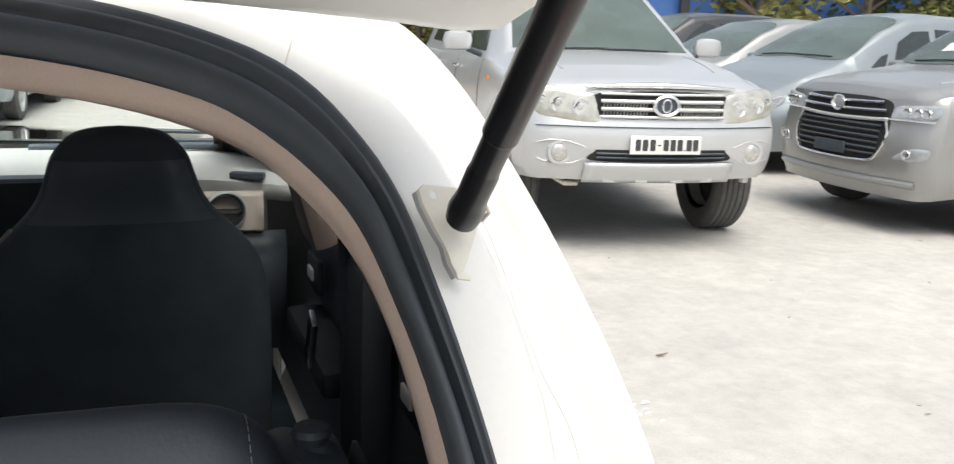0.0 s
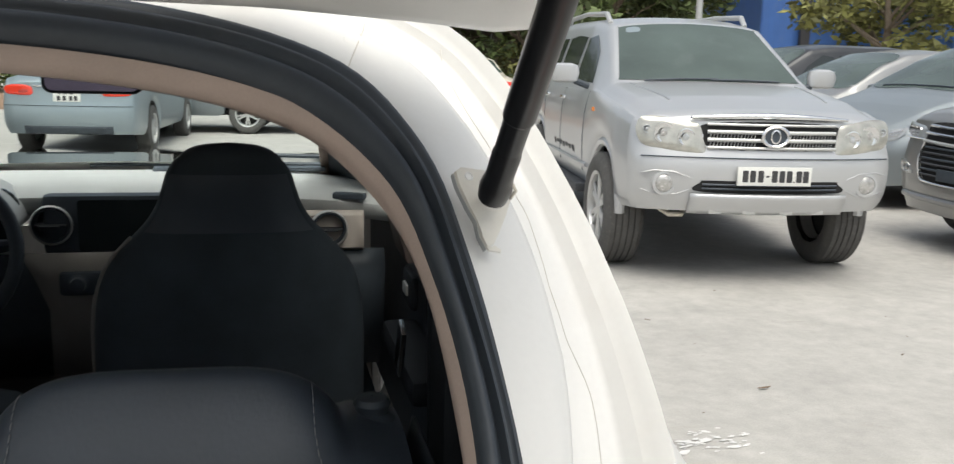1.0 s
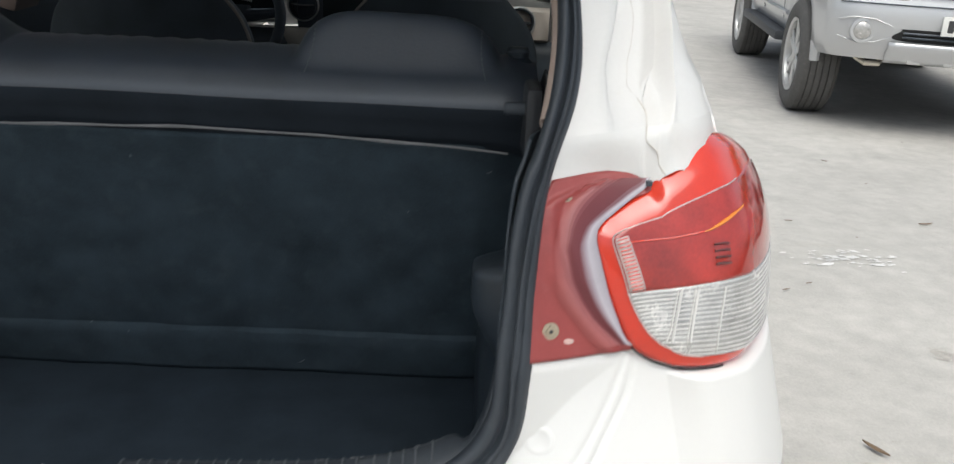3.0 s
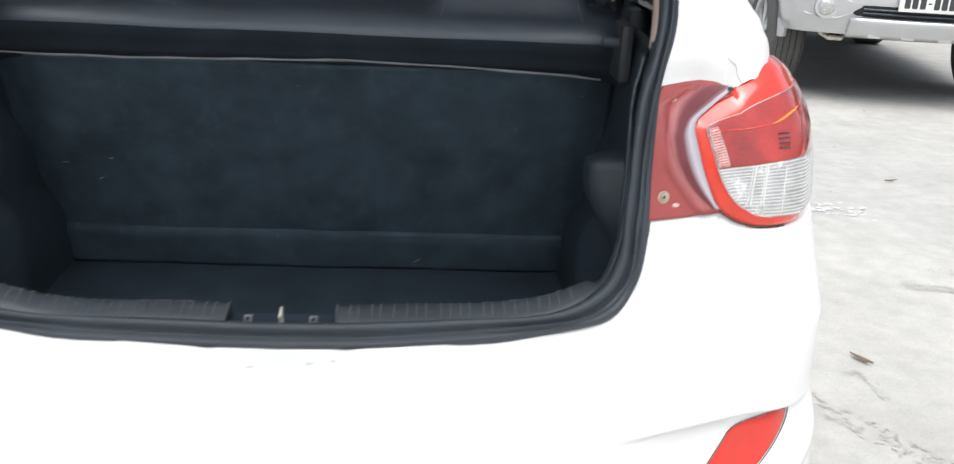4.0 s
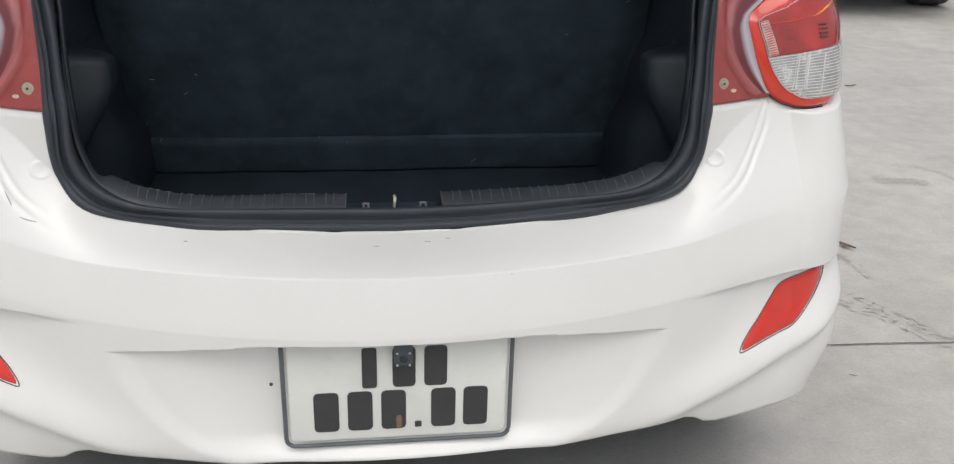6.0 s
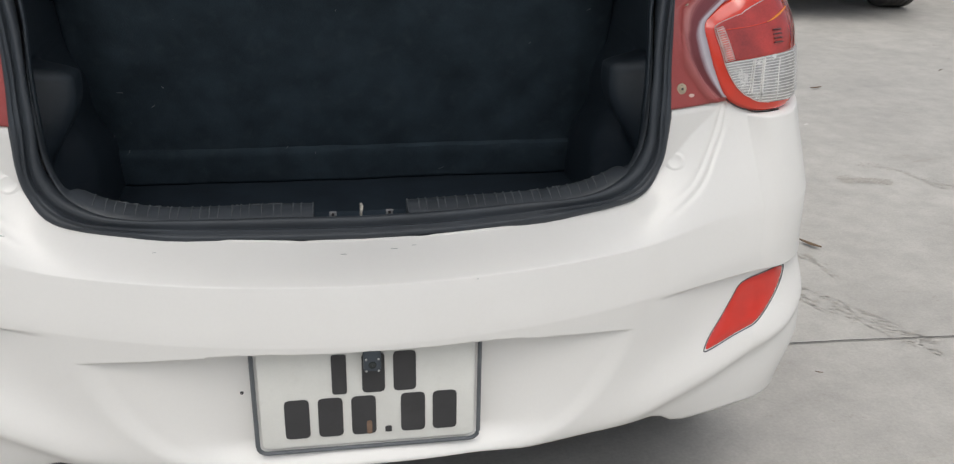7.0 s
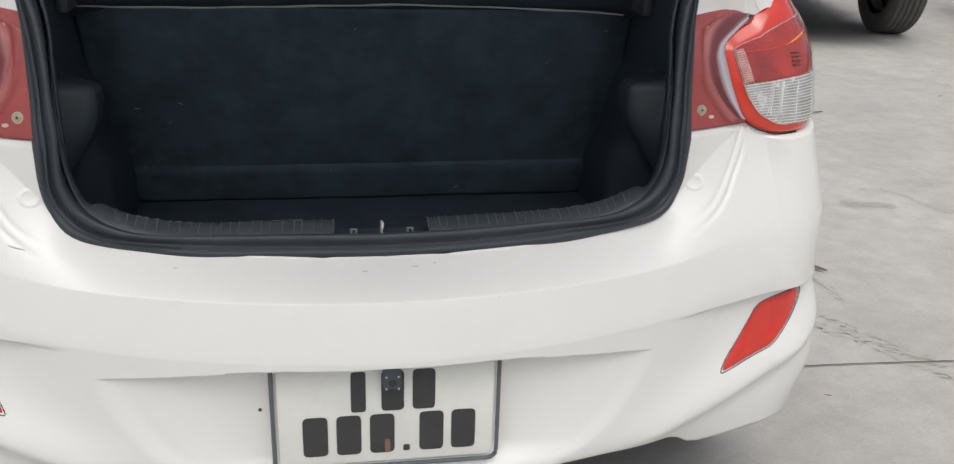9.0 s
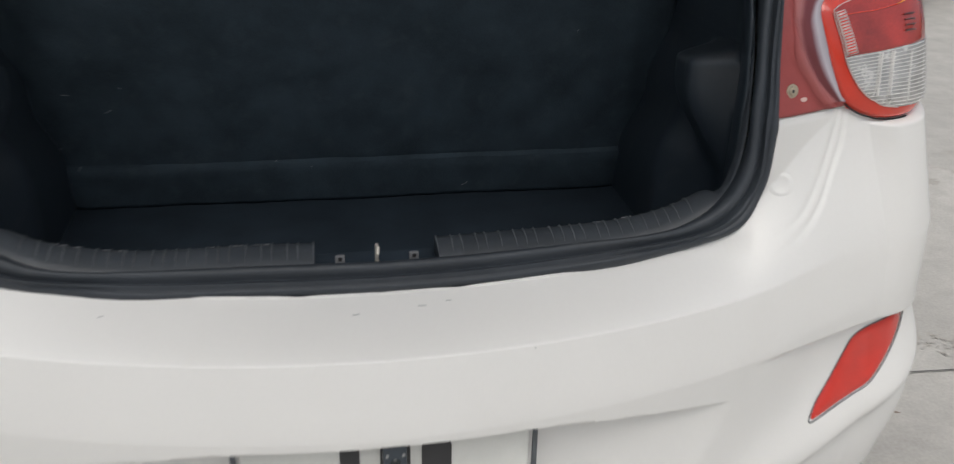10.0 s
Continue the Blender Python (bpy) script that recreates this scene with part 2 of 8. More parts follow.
def concrete():
    """Pale dusty concrete with broad stains, tyre scuffs and fine pits."""
    m = bpy.data.materials.new("dusty_concrete")
    m.use_nodes = True
    n, l = m.node_tree.nodes, m.node_tree.links
    b = n["Principled BSDF"]
    tex = n.new("ShaderNodeTexCoord")
    layers = []
    for scale, detail, lo, hi, a, z in ((0.45, 8, 0.3, 0.7, 0.90, 1.07), (2.6, 12, 0.30, 0.70, 0.87, 1.09), (11, 12, 0.32, 0.68, 0.90, 1.08), (120, 5, 0.3, 0.72, 0.90, 1.08)):
        t = n.new("ShaderNodeTexNoise")
        t.inputs["Scale"].default_value, t.inputs["Detail"].default_value = scale, detail
        t.inputs["Roughness"].default_value = 0.66
        l.new(tex.outputs["Object"], t.inputs["Vector"])
        r = n.new("ShaderNodeMapRange")
        r.inputs["From Min"].default_value, r.inputs["From Max"].default_value = lo, hi
        r.inputs["To Min"].default_value, r.inputs["To Max"].default_value = a, z
        l.new(t.outputs["Fac"], r.inputs["Value"])
        layers.append((t, r))
    out = None
    base = n.new("ShaderNodeRGB")
    base.outputs[0].default_value = (0.440, 0.424, 0.394, 1)
    out = base.outputs[0]
    for t, r in layers:
        mix = n.new("ShaderNodeMix")
        mix.data_type, mix.blend_type = "RGBA", "MULTIPLY"
        mix.inputs["Factor"].default_value = 1
        l.new(out, mix.inputs[6])
        l.new(r.outputs[0], mix.inputs[7])
        out = mix.outputs[2]
    # brown scuffs along the way cars turn, broken up by finer noise, and dark specks
    for stretch, deg, scale, lo, hi, most, tone in (((1.0, 2.6, 1.0), -38, 2.2, 0.58, 0.72, 0.42, (0.27, 0.23, 0.185, 1)), ((1.0, 2.0, 1.0), -50, 8.0, 0.60, 0.68, 0.40, (0.23, 0.20, 0.165, 1)), ((1.0, 1.0, 1.0), 0, 34.0, 0.645, 0.70, 0.65, (0.13, 0.12, 0.105, 1))):
        mp = n.new("ShaderNodeMapping")
        mp.inputs["Scale"].default_value, mp.inputs["Rotation"].default_value = stretch, (0, 0, radians(deg))
        l.new(tex.outputs["Object"], mp.inputs["Vector"])
        sc = n.new("ShaderNodeTexNoise")
        sc.inputs["Scale"].default_value, sc.inputs["Detail"].default_value, sc.inputs["Roughness"].default_value = scale, 14, 0.78
        l.new(mp.outputs[0], sc.inputs["Vector"])
        cut = n.new("ShaderNodeMapRange")
        cut.inputs["From Min"].default_value, cut.inputs["From Max"].default_value = lo, hi
        cut.inputs["To Max"].default_value = most
        l.new(sc.outputs["Fac"], cut.inputs["Value"])
        scuff = n.new("ShaderNodeMix")
        scuff.data_type = "RGBA"
        l.new(cut.outputs[0], scuff.inputs["Factor"])
        l.new(out, scuff.inputs[6])
        scuff.inputs[7].default_value = tone
        out = scuff.outputs[2]
    l.new(scuff.outputs[2], b.inputs["Base Color"])
    b.inputs["Roughness"].default_value = 0.85
    bump = n.new("ShaderNodeBump")
    bump.inputs["Strength"].default_value, bump.inputs["Distance"].default_value = 0.35, 0.003
    l.new(layers[3][0].outputs["Fac"], bump.inputs["Height"])
    l.new(bump.outputs[0], b.inputs["Normal"])
    return m


CONCRETE = concrete()


def clear_glass():
    m = bpy.data.materials.new("clear_glass")
    m.use_nodes = True
    b = m.node_tree.nodes["Principled BSDF"]
    b.inputs["Base Color"].default_value = (0.93, 0.99, 0.972, 1)
    b.inputs["Roughness"].default_value = 0.02
    b.inputs["IOR"].default_value = 1.02
    b.inputs["Transmission Weight"].default_value = 1.0
    b.inputs["Specular IOR Level"].default_value = 0.5
    return m


GLASS = clear_glass()
TINT = material("tinted_side_glass", (0.45, 0.48, 0.48), 0.03, 0, 0.05, 2, trans=1.0, rough_vary=0.01)


# ---- mesh helpers ----
def finish(ob, mat, smooth=True, thick=0.0):
    ob.data.materials.append(mat)
    if smooth:
        ob.data.shade_smooth()
    if thick:
        s = ob.modifiers.new("thickness", "SOLIDIFY")
        s.thickness, s.offset = thick, -1
    return ob


def part(name, bm, mat, parent=None, label="", smooth=True, thick=0.0, sharp=0.0):
    """One mesh object under a thing or a part."""
    bmesh.ops.recalc_face_normals(bm, faces=bm.faces) if sharp >= 0 else None
    me = bpy.data.meshes.new(name)
    bm.to_mesh(me)
    bm.free()
    ob = new(name, me)
    ob.parent = parent
    finish(ob, mat, smooth, thick)
    if smooth and sharp >= 0:
        me.set_sharp_from_angle(angle=radians(sharp or 38))
    if label:
        tagged(ob, label)
    return ob


def again(ob, parent, m=None):
    """The same mesh once more, as a part of its own."""
    c = new(ob.name.split(".")[0], ob.data)
    c.parent = parent
    c.matrix_basis = m if m is not None else ob.matrix_basis
    for k in ob.children:
        again(k, c)
    return c


def thing(name, label, category, group="", m=None, kind=""):
    e = new(name)
    e.empty_display_size = 0.2
    if m is not None:
        e.matrix_basis = m
    return tagged(e, label, category, group, kind)


def spline(pts, n, closed=False):
    """Catmull-Rom through a few control points, n samples."""
    P = [Vector(p) for p in pts]
    k = len(P)
    out = []
    segs = k if closed else k - 1
    for i in range(n):
        f = i * segs / (n if closed else n - 1)
        a = min(int(f), segs - 1)
        f -= a
        g = lambda j: P[j % k] if closed else P[min(max(j, 0), k - 1)]
        p0, p1, p2, p3 = g(a - 1), g(a), g(a + 1), g(a + 2)
        out.append(0.5 * ((2 * p1) + (p2 - p0) * f + (2 * p0 - 5 * p1 + 4 * p2 - p3) * f * f + (3 * p1 - p0 - 3 * p2 + p3) * f ** 3))
    return out


def sheet(rows, bm=None, close_rows=False, close_cols=False, keep=None):
    """Quads between rows of points."""
    bm = bm or bmesh.new()
    v = [[bm.verts.new(p) for p in r] for r in rows]
    R, C = len(v), len(v[0])
    for i in range(R if close_rows else R - 1):
        for j in range(C if close_cols else C - 1):
            if keep is None or keep(i, j):
                q = (v[i][j], v[i][(j + 1) % C], v[(i + 1) % R][(j + 1) % C], v[(i + 1) % R][j])
                if len(set(q)) == 4:
                    bm.faces.new(q)
    return bm


def box(c, s, bevel=0.0, bm=None, rot=None, seg=2):
    bm = bm or bmesh.new()
    m = Matrix.Translation(c) @ (rot or Matrix()) @ Matrix.Diagonal((*s, 1))
    got = bmesh.ops.create_cube(bm, size=1, matrix=m)
    if bevel:
        edges = list({e for v in got["verts"] for e in v.link_edges})
        bmesh.ops.bevel(bm, geom=edges, offset=bevel, segments=seg, affect="EDGES", profile=0.6)
    return bm


def lathe(profile, n=24, m=None, bm=None, close=False):
    """Spin (radius, height) pairs round z, then place by m."""
    m = m or Matrix()
    rows = [[m @ Vector((r * math.cos(a), r * math.sin(a), h)) for a in (2 * math.pi * k / n for k in range(n))] for r, h in profile]
    return sheet(rows, bm, close_rows=close, close_cols=True)


def tube(pts, r, n=10, bm=None, closed=False, cap=True):
    """A round bar along points; r is a number or a list."""
    P = [Vector(p) for p in pts]
    rows = []
    up = Vector((0.13, 0.21, 1)).normalized()
    for i, p in enumerate(P):
        d = (P[(i + 1) % len(P)] if closed or i + 1 < len(P) else P[i]) - (P[i - 1] if closed or i else P[i])
        d.normalize()
        a = d.cross(up)
        if a.length < 0.05:
            a = d.cross(Vector((1, 0, 0)))
        a.normalize()
        b = d.cross(a)
        rr = r[i] if hasattr(r, "__len__") else r
        rows.append([p + rr * (math.cos(t) * a + math.sin(t) * b) for t in (2 * math.pi * k / n for k in range(n))])
    bm = sheet(rows, bm, close_rows=closed, close_cols=True)
    if cap and not closed:
        bm.verts.ensure_lookup_table()
        base = len(bm.verts) - len(rows) * n
        bm.faces.new([bm.verts[base + k] for k in range(n)])
        bm.faces.new([bm.verts[base + (len(rows) - 1) * n + k] for k in reversed(range(n))])
    return bm


def plate(outline, depth, m=None, bevel=0.0, bm=None, seg=2):
    """A flat piece: an outline in x, y, pulled up to the given depth, edges rounded."""
    bm = bm or bmesh.new()
    m = m or Matrix()
    lo = [bm.verts.new(m @ Vector((x, y, 0))) for x, y in outline]
    hi = [bm.verts.new(m @ Vector((x, y, depth))) for x, y in outline]
    top = bm.faces.new(hi)
    bm.faces.new(list(reversed(lo)))
    k = len(lo)
    for i in range(k):
        bm.faces.new((lo[i], lo[(i + 1) % k], hi[(i + 1) % k], hi[i]))
    if bevel:
        bmesh.ops.bevel(bm, geom=list(top.edges), offset=bevel, segments=seg, affect="EDGES", profile=0.6)
    return bm


def rounded(w, h, r, n=4):
    """A rounded rectangle's outline."""
    out = []
    for cx, cy, a0 in ((w / 2 - r, h / 2 - r, 0), (-w / 2 + r, h / 2 - r, 90), (-w / 2 + r, -h / 2 + r, 180), (w / 2 - r, -h / 2 + r, 270)):
        for k in range(n + 1):
            a = radians(a0 + 90 * k / n)
            out.append((cx + r * math.cos(a), cy + r * math.sin(a)))
    return out


def smooth01(x):
    x = min(1.0, max(0.0, x))
    return x * x * (3 - 2 * x)


def bump1(x, c, w):
    return math.exp(-((x - c) / w) ** 2)


def lerp(xs, ys, x):
    return float(np.interp(x, xs, ys))


def eased(xs, ys, n=90):
    """A table drawn out into a smooth curve through its points, for lerp()."""
    xs, ys = np.array(xs, float), np.array(ys, float)
    h, d = np.diff(xs), np.diff(ys) / np.diff(xs)
    m = np.concatenate([[d[0]], [0.0 if a * b <= 0 else (u + v) * 3 / ((2 * v + u) / a + (v + 2 * u) / b) / 1.0 for a, b, u, v in zip(d, d[1:], h, h[1:])], [d[-1]]])
    X = np.linspace(xs[0], xs[-1], n)
    k = np.clip(np.searchsorted(xs, X) - 1, 0, len(h) - 1)
    t = (X - xs[k]) / h[k]
    Y = ys[k] * (2 * t ** 3 - 3 * t ** 2 + 1) + m[k] * h[k] * (t ** 3 - 2 * t ** 2 + t) + ys[k + 1] * (3 * t ** 2 - 2 * t ** 3) + m[k + 1] * h[k] * (t ** 3 - t ** 2)
    return X, Y


BACKWARD = Matrix(((1, 0, 0, 0), (0, 0, -1, 0), (0, 1, 0, 0), (0, 0, 0, 1)))   # outline x, y to car x, z; depth towards -y

# ---- ground ----
bm = bmesh.new()
bmesh.ops.create_grid(bm, x_segments=24, y_segments=24, size=400)
tagged(part("ground", bm, CONCRETE, smooth=False), "pale dusty concrete yard with stains and scuffs", "ground", kind="structure")

# ---- white hatchback: outer shape of the tail ----
CORNER = [Vector(p) for p in ((0.66, 0.1355), (0.735, 0.172), (0.800, 0.24), (0.814, 0.42))]


def plan(s):
    """Plan curve of the tail, from the middle (0) over the corner (1 to 2) along the side (3)."""
    if s <= 1:
        x = 0.66 * s
        return x, -0.03 + 0.38 * x * x
    if s <= 2:
        t = float(s - 1)
        p = (1 - t) ** 3 * CORNER[0] + 3 * t * (1 - t) ** 2 * CORNER[1] + 3 * t * t * (1 - t) * CORNER[2] + t ** 3 * CORNER[3]
        return p.x, p.y
    return 0.814 + 0.012 * (s - 2), 0.42 + 0.42 * (s - 2)


def narrowing(z):
    """The tail draws in towards the shoulder."""
    return 1 - 0.050 * min(1.0, max(0.0, (z - 0.69) / 0.165)) - 0.060 * smooth01((z - 0.93) / 0.17) - 0.022 * smooth01((z - 0.975) / 0.075)


def place_s(x, z):
    """Plan place whose point lies at x."""
    return x / narrowing(z) / 0.66


# lines on the tail as (x, z): two pressed gutters beside the opening, then folds of the bumper as (x's, z's)
GUTTER_IN = ((0.602, 0.885), (0.592, 0.863), (0.570, 0.810), (0.543, 0.765), (0.516, 0.737), (0.470, 0.716), (0.410, 0.704), (0.330, 0.698))
GUTTER_OUT = ((0.604, 0.885), (0.597, 0.856), (0.590, 0.820), (0.570, 0.782), (0.552, 0.752), (0.526, 0.728), (0.485, 0.705), (0.430, 0.692))
GUTTER_IN, GUTTER_OUT = ([tuple(p.xy) for p in spline([(*q, 0) for q in line], 29)] for line in (GUTTER_IN, GUTTER_OUT))
PLATE_FOLD = eased((0, 0.16, 0.30, 0.41), (0.5715, 0.570, 0.555, 0.5415))
RECESS_X = eased((0.34, 0.378, 0.404, 0.47, 0.527, 0.56), (0.20, 0.290, 0.330, 0.385, 0.408, 0.412))
BROW = eased((0.43, 0.53, 0.64, 0.70, 0.78, 0.83), (0.588, 0.586, 0.585, 0.582, 0.574, 0.57))
RIDGE = eased((0.38, 0.44, 0.494, 0.582, 0.689, 0.755, 0.82), (0.366, 0.377, 0.394, 0.414, 0.452, 0.482, 0.51))
SHELF_DEEP = eased((0, 0.4, 0.5, 0.6, 0.68, 0.74), (0.128, 0.098, 0.088, 0.066, 0.03, 0.0))
SHELF_LOW = eased((0, 0.29, 0.43, 0.56, 0.72), (0.664, 0.668, 0.672, 0.688, 0.70))
SHELF_HIGH = eased((0, 0.4, 0.5, 0.56, 0.7), (0.687, 0.712, 0.772, 0.822, 0.892))


def off_line(line, x, z):
    """Distance of (x, z) from a line of points."""
    best = 1.0
    for (ax, az), (bx, bz) in zip(line, line[1:]):
        dx, dz = bx - ax, bz - az
        f = min(1.0, max(0.0, ((x - ax) * dx + (z - az) * dz) / (dx * dx + dz * dz)))
        best = min(best, math.hypot(x - ax - f * dx, z - az - f * dz))
    return best


def corner_swell(s, z):
    """The corner stands flush with the lamp's glass below it."""
    start = lerp((0.60, 0.70, 0.80, 0.845), (0.80, 0.84, 0.945, 0.965), z)
    wide = lerp((0.60, 0.70, 0.80, 0.845), (0.50, 0.40, 0.22, 0.16), z)
    return 0.0195 * smooth01((s - start) / wide) * smooth01((0.8405 - z) / 0.003) * lerp((0.28, 0.36, 0.46), (0.55, 0.7, 1.0), z)


def tail(s, z, bare=False):
    """A point of the tail's skin at plan place s and height z, right half; bare of gutters and swell under the lamp."""
    x, y = plan(s)
    narrow = narrowing(z)
    swell = 0 if bare else corner_swell(s, z)
    x += 0.035 * smooth01((0.62 - z) / 0.24) * smooth01((x - 0.62) / 0.16) * (1 - 0.5 * smooth01((0.42 - z) / 0.12))
    top = lerp(*SHELF_DEEP, x)
    crease = lerp(*SHELF_LOW, x)
    end = lerp(*SHELF_HIGH, x)
    low = min(1.0, max(0.0, 1 + (z - crease) / 0.085))
    high = min(1.0, max(0.0, (z - crease) / (end - crease)))
    y += top * (0.20 * low ** 1.25 + 0.80 * (0.75 * high + 0.25 * smooth01(high))) + 0.34 * max(0, z - 0.85) + 4.0 * max(0, min(z, 1.07) - 1.0) ** 2 + 0.03 * smooth01((z - 0.6) / 0.3) * smooth01((x - 0.5) / 0.2)
    # plate recess under the fold: deep in the middle, a shallow pressed edge at its ends
    fold = smooth01((lerp(*PLATE_FOLD, x) - z) / 0.004) * smooth01((z - 0.335) / 0.06)
    rim = lerp(*RECESS_X, z)
    y += fold * (0.037 * (1 - smooth01((x - 0.15) / max(0.1, rim - 0.16))) + 0.008 * (1 - smooth01((x - rim + 0.034) / 0.050)))
    # fold over the reflector and the ridge below it
    y += 0.014 * smooth01((lerp(*BROW, x) - z) / 0.010) * smooth01((x - 0.44) / 0.14) * smooth01((z - 0.40) / 0.16)
    ridge = lerp(*RIDGE, x)
    y -= 0.020 * math.exp(-((z - ridge) / (0.024 if z < ridge else 0.055)) ** 2) * smooth01((x - 0.33) / 0.2) * smooth01((0.86 - x) / 0.06)
    # lower edge rolls under
    y += 0.05 * smooth01((0.40 - z) / 0.12) ** 2 * (1 - 0.8 * smooth01((x - 0.35) / 0.3))
    X = x * narrow
    # panel gutter that runs down beside the opening
    if not bare and 0.688 < z < 0.90 and 0.32 < X < 0.64:
        deep = smooth01((z - 0.690) / 0.012) * smooth01((0.885 - z) / 0.012) * smooth01((X - 0.465) / 0.105)
        y += deep * (0.0026 * bump1(off_line(GUTTER_IN, X, z), 0, 0.0038) + 0.0034 * bump1(off_line(GUTTER_OUT, X, z), 0, 0.0038))
    if swell > 0:
        a, b = plan(s + 0.02), plan(s - 0.02)
        dx, dy = a[0] - b[0], a[1] - b[1]
        k = swell / math.hypot(dx, dy)
        X, y = X + dy * k, y - dx * k
    return Vector((X, y, z))


def bottom_edge(x):
    return lerp((0, 0.3, 0.42, 0.475, 0.50, 0.525, 0.55, 0.63, 0.72, 0.78, 0.81), (0.356, 0.355, 0.353, 0.350, 0.338, 0.316, 0.308, 0.304, 0.300, 0.292, 0.285), x)


def lip(x):
    return lerp((0, 0.09, 0.275, 0.355, 0.432, 0.461, 0.477, 0.4845, 0.4875, 0.490), (0.690, 0.692, 0.7025, 0.708, 0.7215, 0.741, 0.768, 0.803, 0.835, 0.86), x)


def lip_on(s):
    """Height of the opening's edge at plan place s."""
    z = 0.75
    for _ in range(40):
        z = 0.5 * z + 0.5 * lip(plan(s)[0] * narrowing(z))
    return z


def skin_out(s, z, d):
    """A point d metres proud of the tail's skin."""
    p = tail(s, z)
    n = (tail(s + 0.004, z) - tail(s - 0.004, z)).cross(tail(s, z + 0.003) - tail(s, z - 0.003))
    n.normalize()
    return p + n * d


def lamp_bed(s, z):
    """The smooth skin that the lamp follows."""
    return sum((tail(s, z + dz, True) for dz in (-0.036, -0.018, 0, 0.018, 0.036)), Vector()) / 5


def bed_out(s, z, d):
    """A point d metres proud of the lamp's bed."""
    n = (lamp_bed(s + 0.004, z) - lamp_bed(s - 0.004, z)).cross(lamp_bed(s, z + 0.003) - lamp_bed(s, z - 0.003))
    return lamp_bed(s, z) + n.normalized() * d


CAR_M = Matrix.Translation((0, 0.9, 0)) @ Matrix.Rotation(radians(1.2), 4, "X") @ Matrix.Translation((0, -0.9, 0))   # sits a little tail-down
car = thing("hatchback_car", "white compact hatchback with its tailgate open, parked on concrete", "car", m=CAR_M)
MIRROR_X = Matrix.Diagonal((-1, 1, 1, 1))


def both_sides(bm, m=MIRROR_X):
    """Adds the mirror image across the car's middle."""
    geom = bmesh.ops.duplicate(bm, geom=bm.verts[:] + bm.edges[:] + bm.faces[:])
    vs = [g for g in geom["geom"] if isinstance(g, bmesh.types.BMVert)]
    fs = [g for g in geom["geom"] if isinstance(g, bmesh.types.BMFace)]
    bmesh.ops.transform(bm, matrix=m, verts=vs)
    bmesh.ops.reverse_faces(bm, faces=fs)
    bmesh.ops.remove_doubles(bm, verts=bm.verts[:], dist=0.0004)
    return bm


# bumper and lower tail
S_COLS = [x / 0.66 for x in (*np.linspace(0, 0.30, 32), *np.linspace(0.306, 0.38, 16), *np.linspace(0.382, 0.66, 150))] + list(np.linspace(1.006, 1.10, 14)) + list(np.linspace(1.13, 2, 28)) + list(np.linspace(2.1, 3, 8))


def bumper_rows():
    rows = []
    for s in S_COLS:
        x = plan(s)[0]
        zb, zt = bottom_edge(x), lip_on(s)
        mid = min(0.618, zt - 0.02)
        zs = [*np.linspace(zb, 0.535, 40), *np.linspace(0.5365, 0.590, 38), *np.linspace(0.594, mid, 6), *np.linspace(mid, zt, 100)[1:]]
        rows.append([tail(s, z) for z in zs])
    return rows


def arch(i, j, rows, cy=0.66, cz=0.29, r=0.335):
    p = rows[i][j]
    return p.x < 0.7 or (p.y - cy) ** 2 + (p.z - cz) ** 2 > r * r


rows = bumper_rows()
bm = sheet(rows, keep=lambda i, j: arch(i, j, rows))
both_sides(bm)
part("rear_bumper", bm, WHITE, car, "white painted rear bumper, one piece with the lower tail", thick=0.004, sharp=60)

# corner skin behind lamp and red panel
OPEN_X = ((0.86, 0.91, 0.95, 0.986, 1.021, 1.055, 1.10), (0.488, 0.488, 0.488, 0.490, 0.499, 0.513, 0.528))


def open_s(z):
    """Plan place of the opening's edge at height z."""
    target = lerp(*OPEN_X, z)
    return place_s(target, z) - 0.012


for sx in (1, -1):
    zs = np.linspace(0.858, 1.034, 26)
    rows = [[tail(open_s(z) + (3 - open_s(z)) * a ** 1.5, z) for a in np.linspace(0, 1, 40)] for z in zs]
    bm = sheet([[Vector((p.x * sx, p.y, p.z)) for p in r] for r in rows])
    part("corner_panel", bm, WHITE, car, thick=0.003)

# ---- opening: seal, pillar, roof edge ----
# inner edge of the seal, outer edge of the seal, outer edge of the body, upwards from the sill to the roof's middle (right half)
SEAL_IN = [(0, 0.124, 0.711), (0.14, 0.126, 0.714), (0.31, 0.133, 0.720), (0.405, 0.148, 0.743), (0.452, 0.164, 0.803), (0.464, 0.187, 0.905),
           (0.470, 0.223, 1.008), (0.496, 0.275, 1.088), (0.506, 0.345, 1.163), (0.497, 0.425, 1.24), (0.469, 0.486, 1.300),
           (0.40, 0.540, 1.347), (0.26, 0.571, 1.374), (0, 0.582, 1.384)]
SEAL_OUT = [(0, 0.100, 0.687), (0.14, 0.102, 0.690), (0.33, 0.109, 0.704), (0.434, 0.127, 0.7215), (0.478, 0.152, 0.770), (0.488, 0.174, 0.845), (0.490, 0.195, 0.93),
            (0.499, 0.229, 1.02), (0.526, 0.283, 1.098), (0.532, 0.340, 1.158), (0.523, 0.430, 1.248), (0.498, 0.515, 1.322),
            (0.435, 0.575, 1.376), (0.28, 0.612, 1.409), (0, 0.628, 1.421)]
N_LOOP = 90
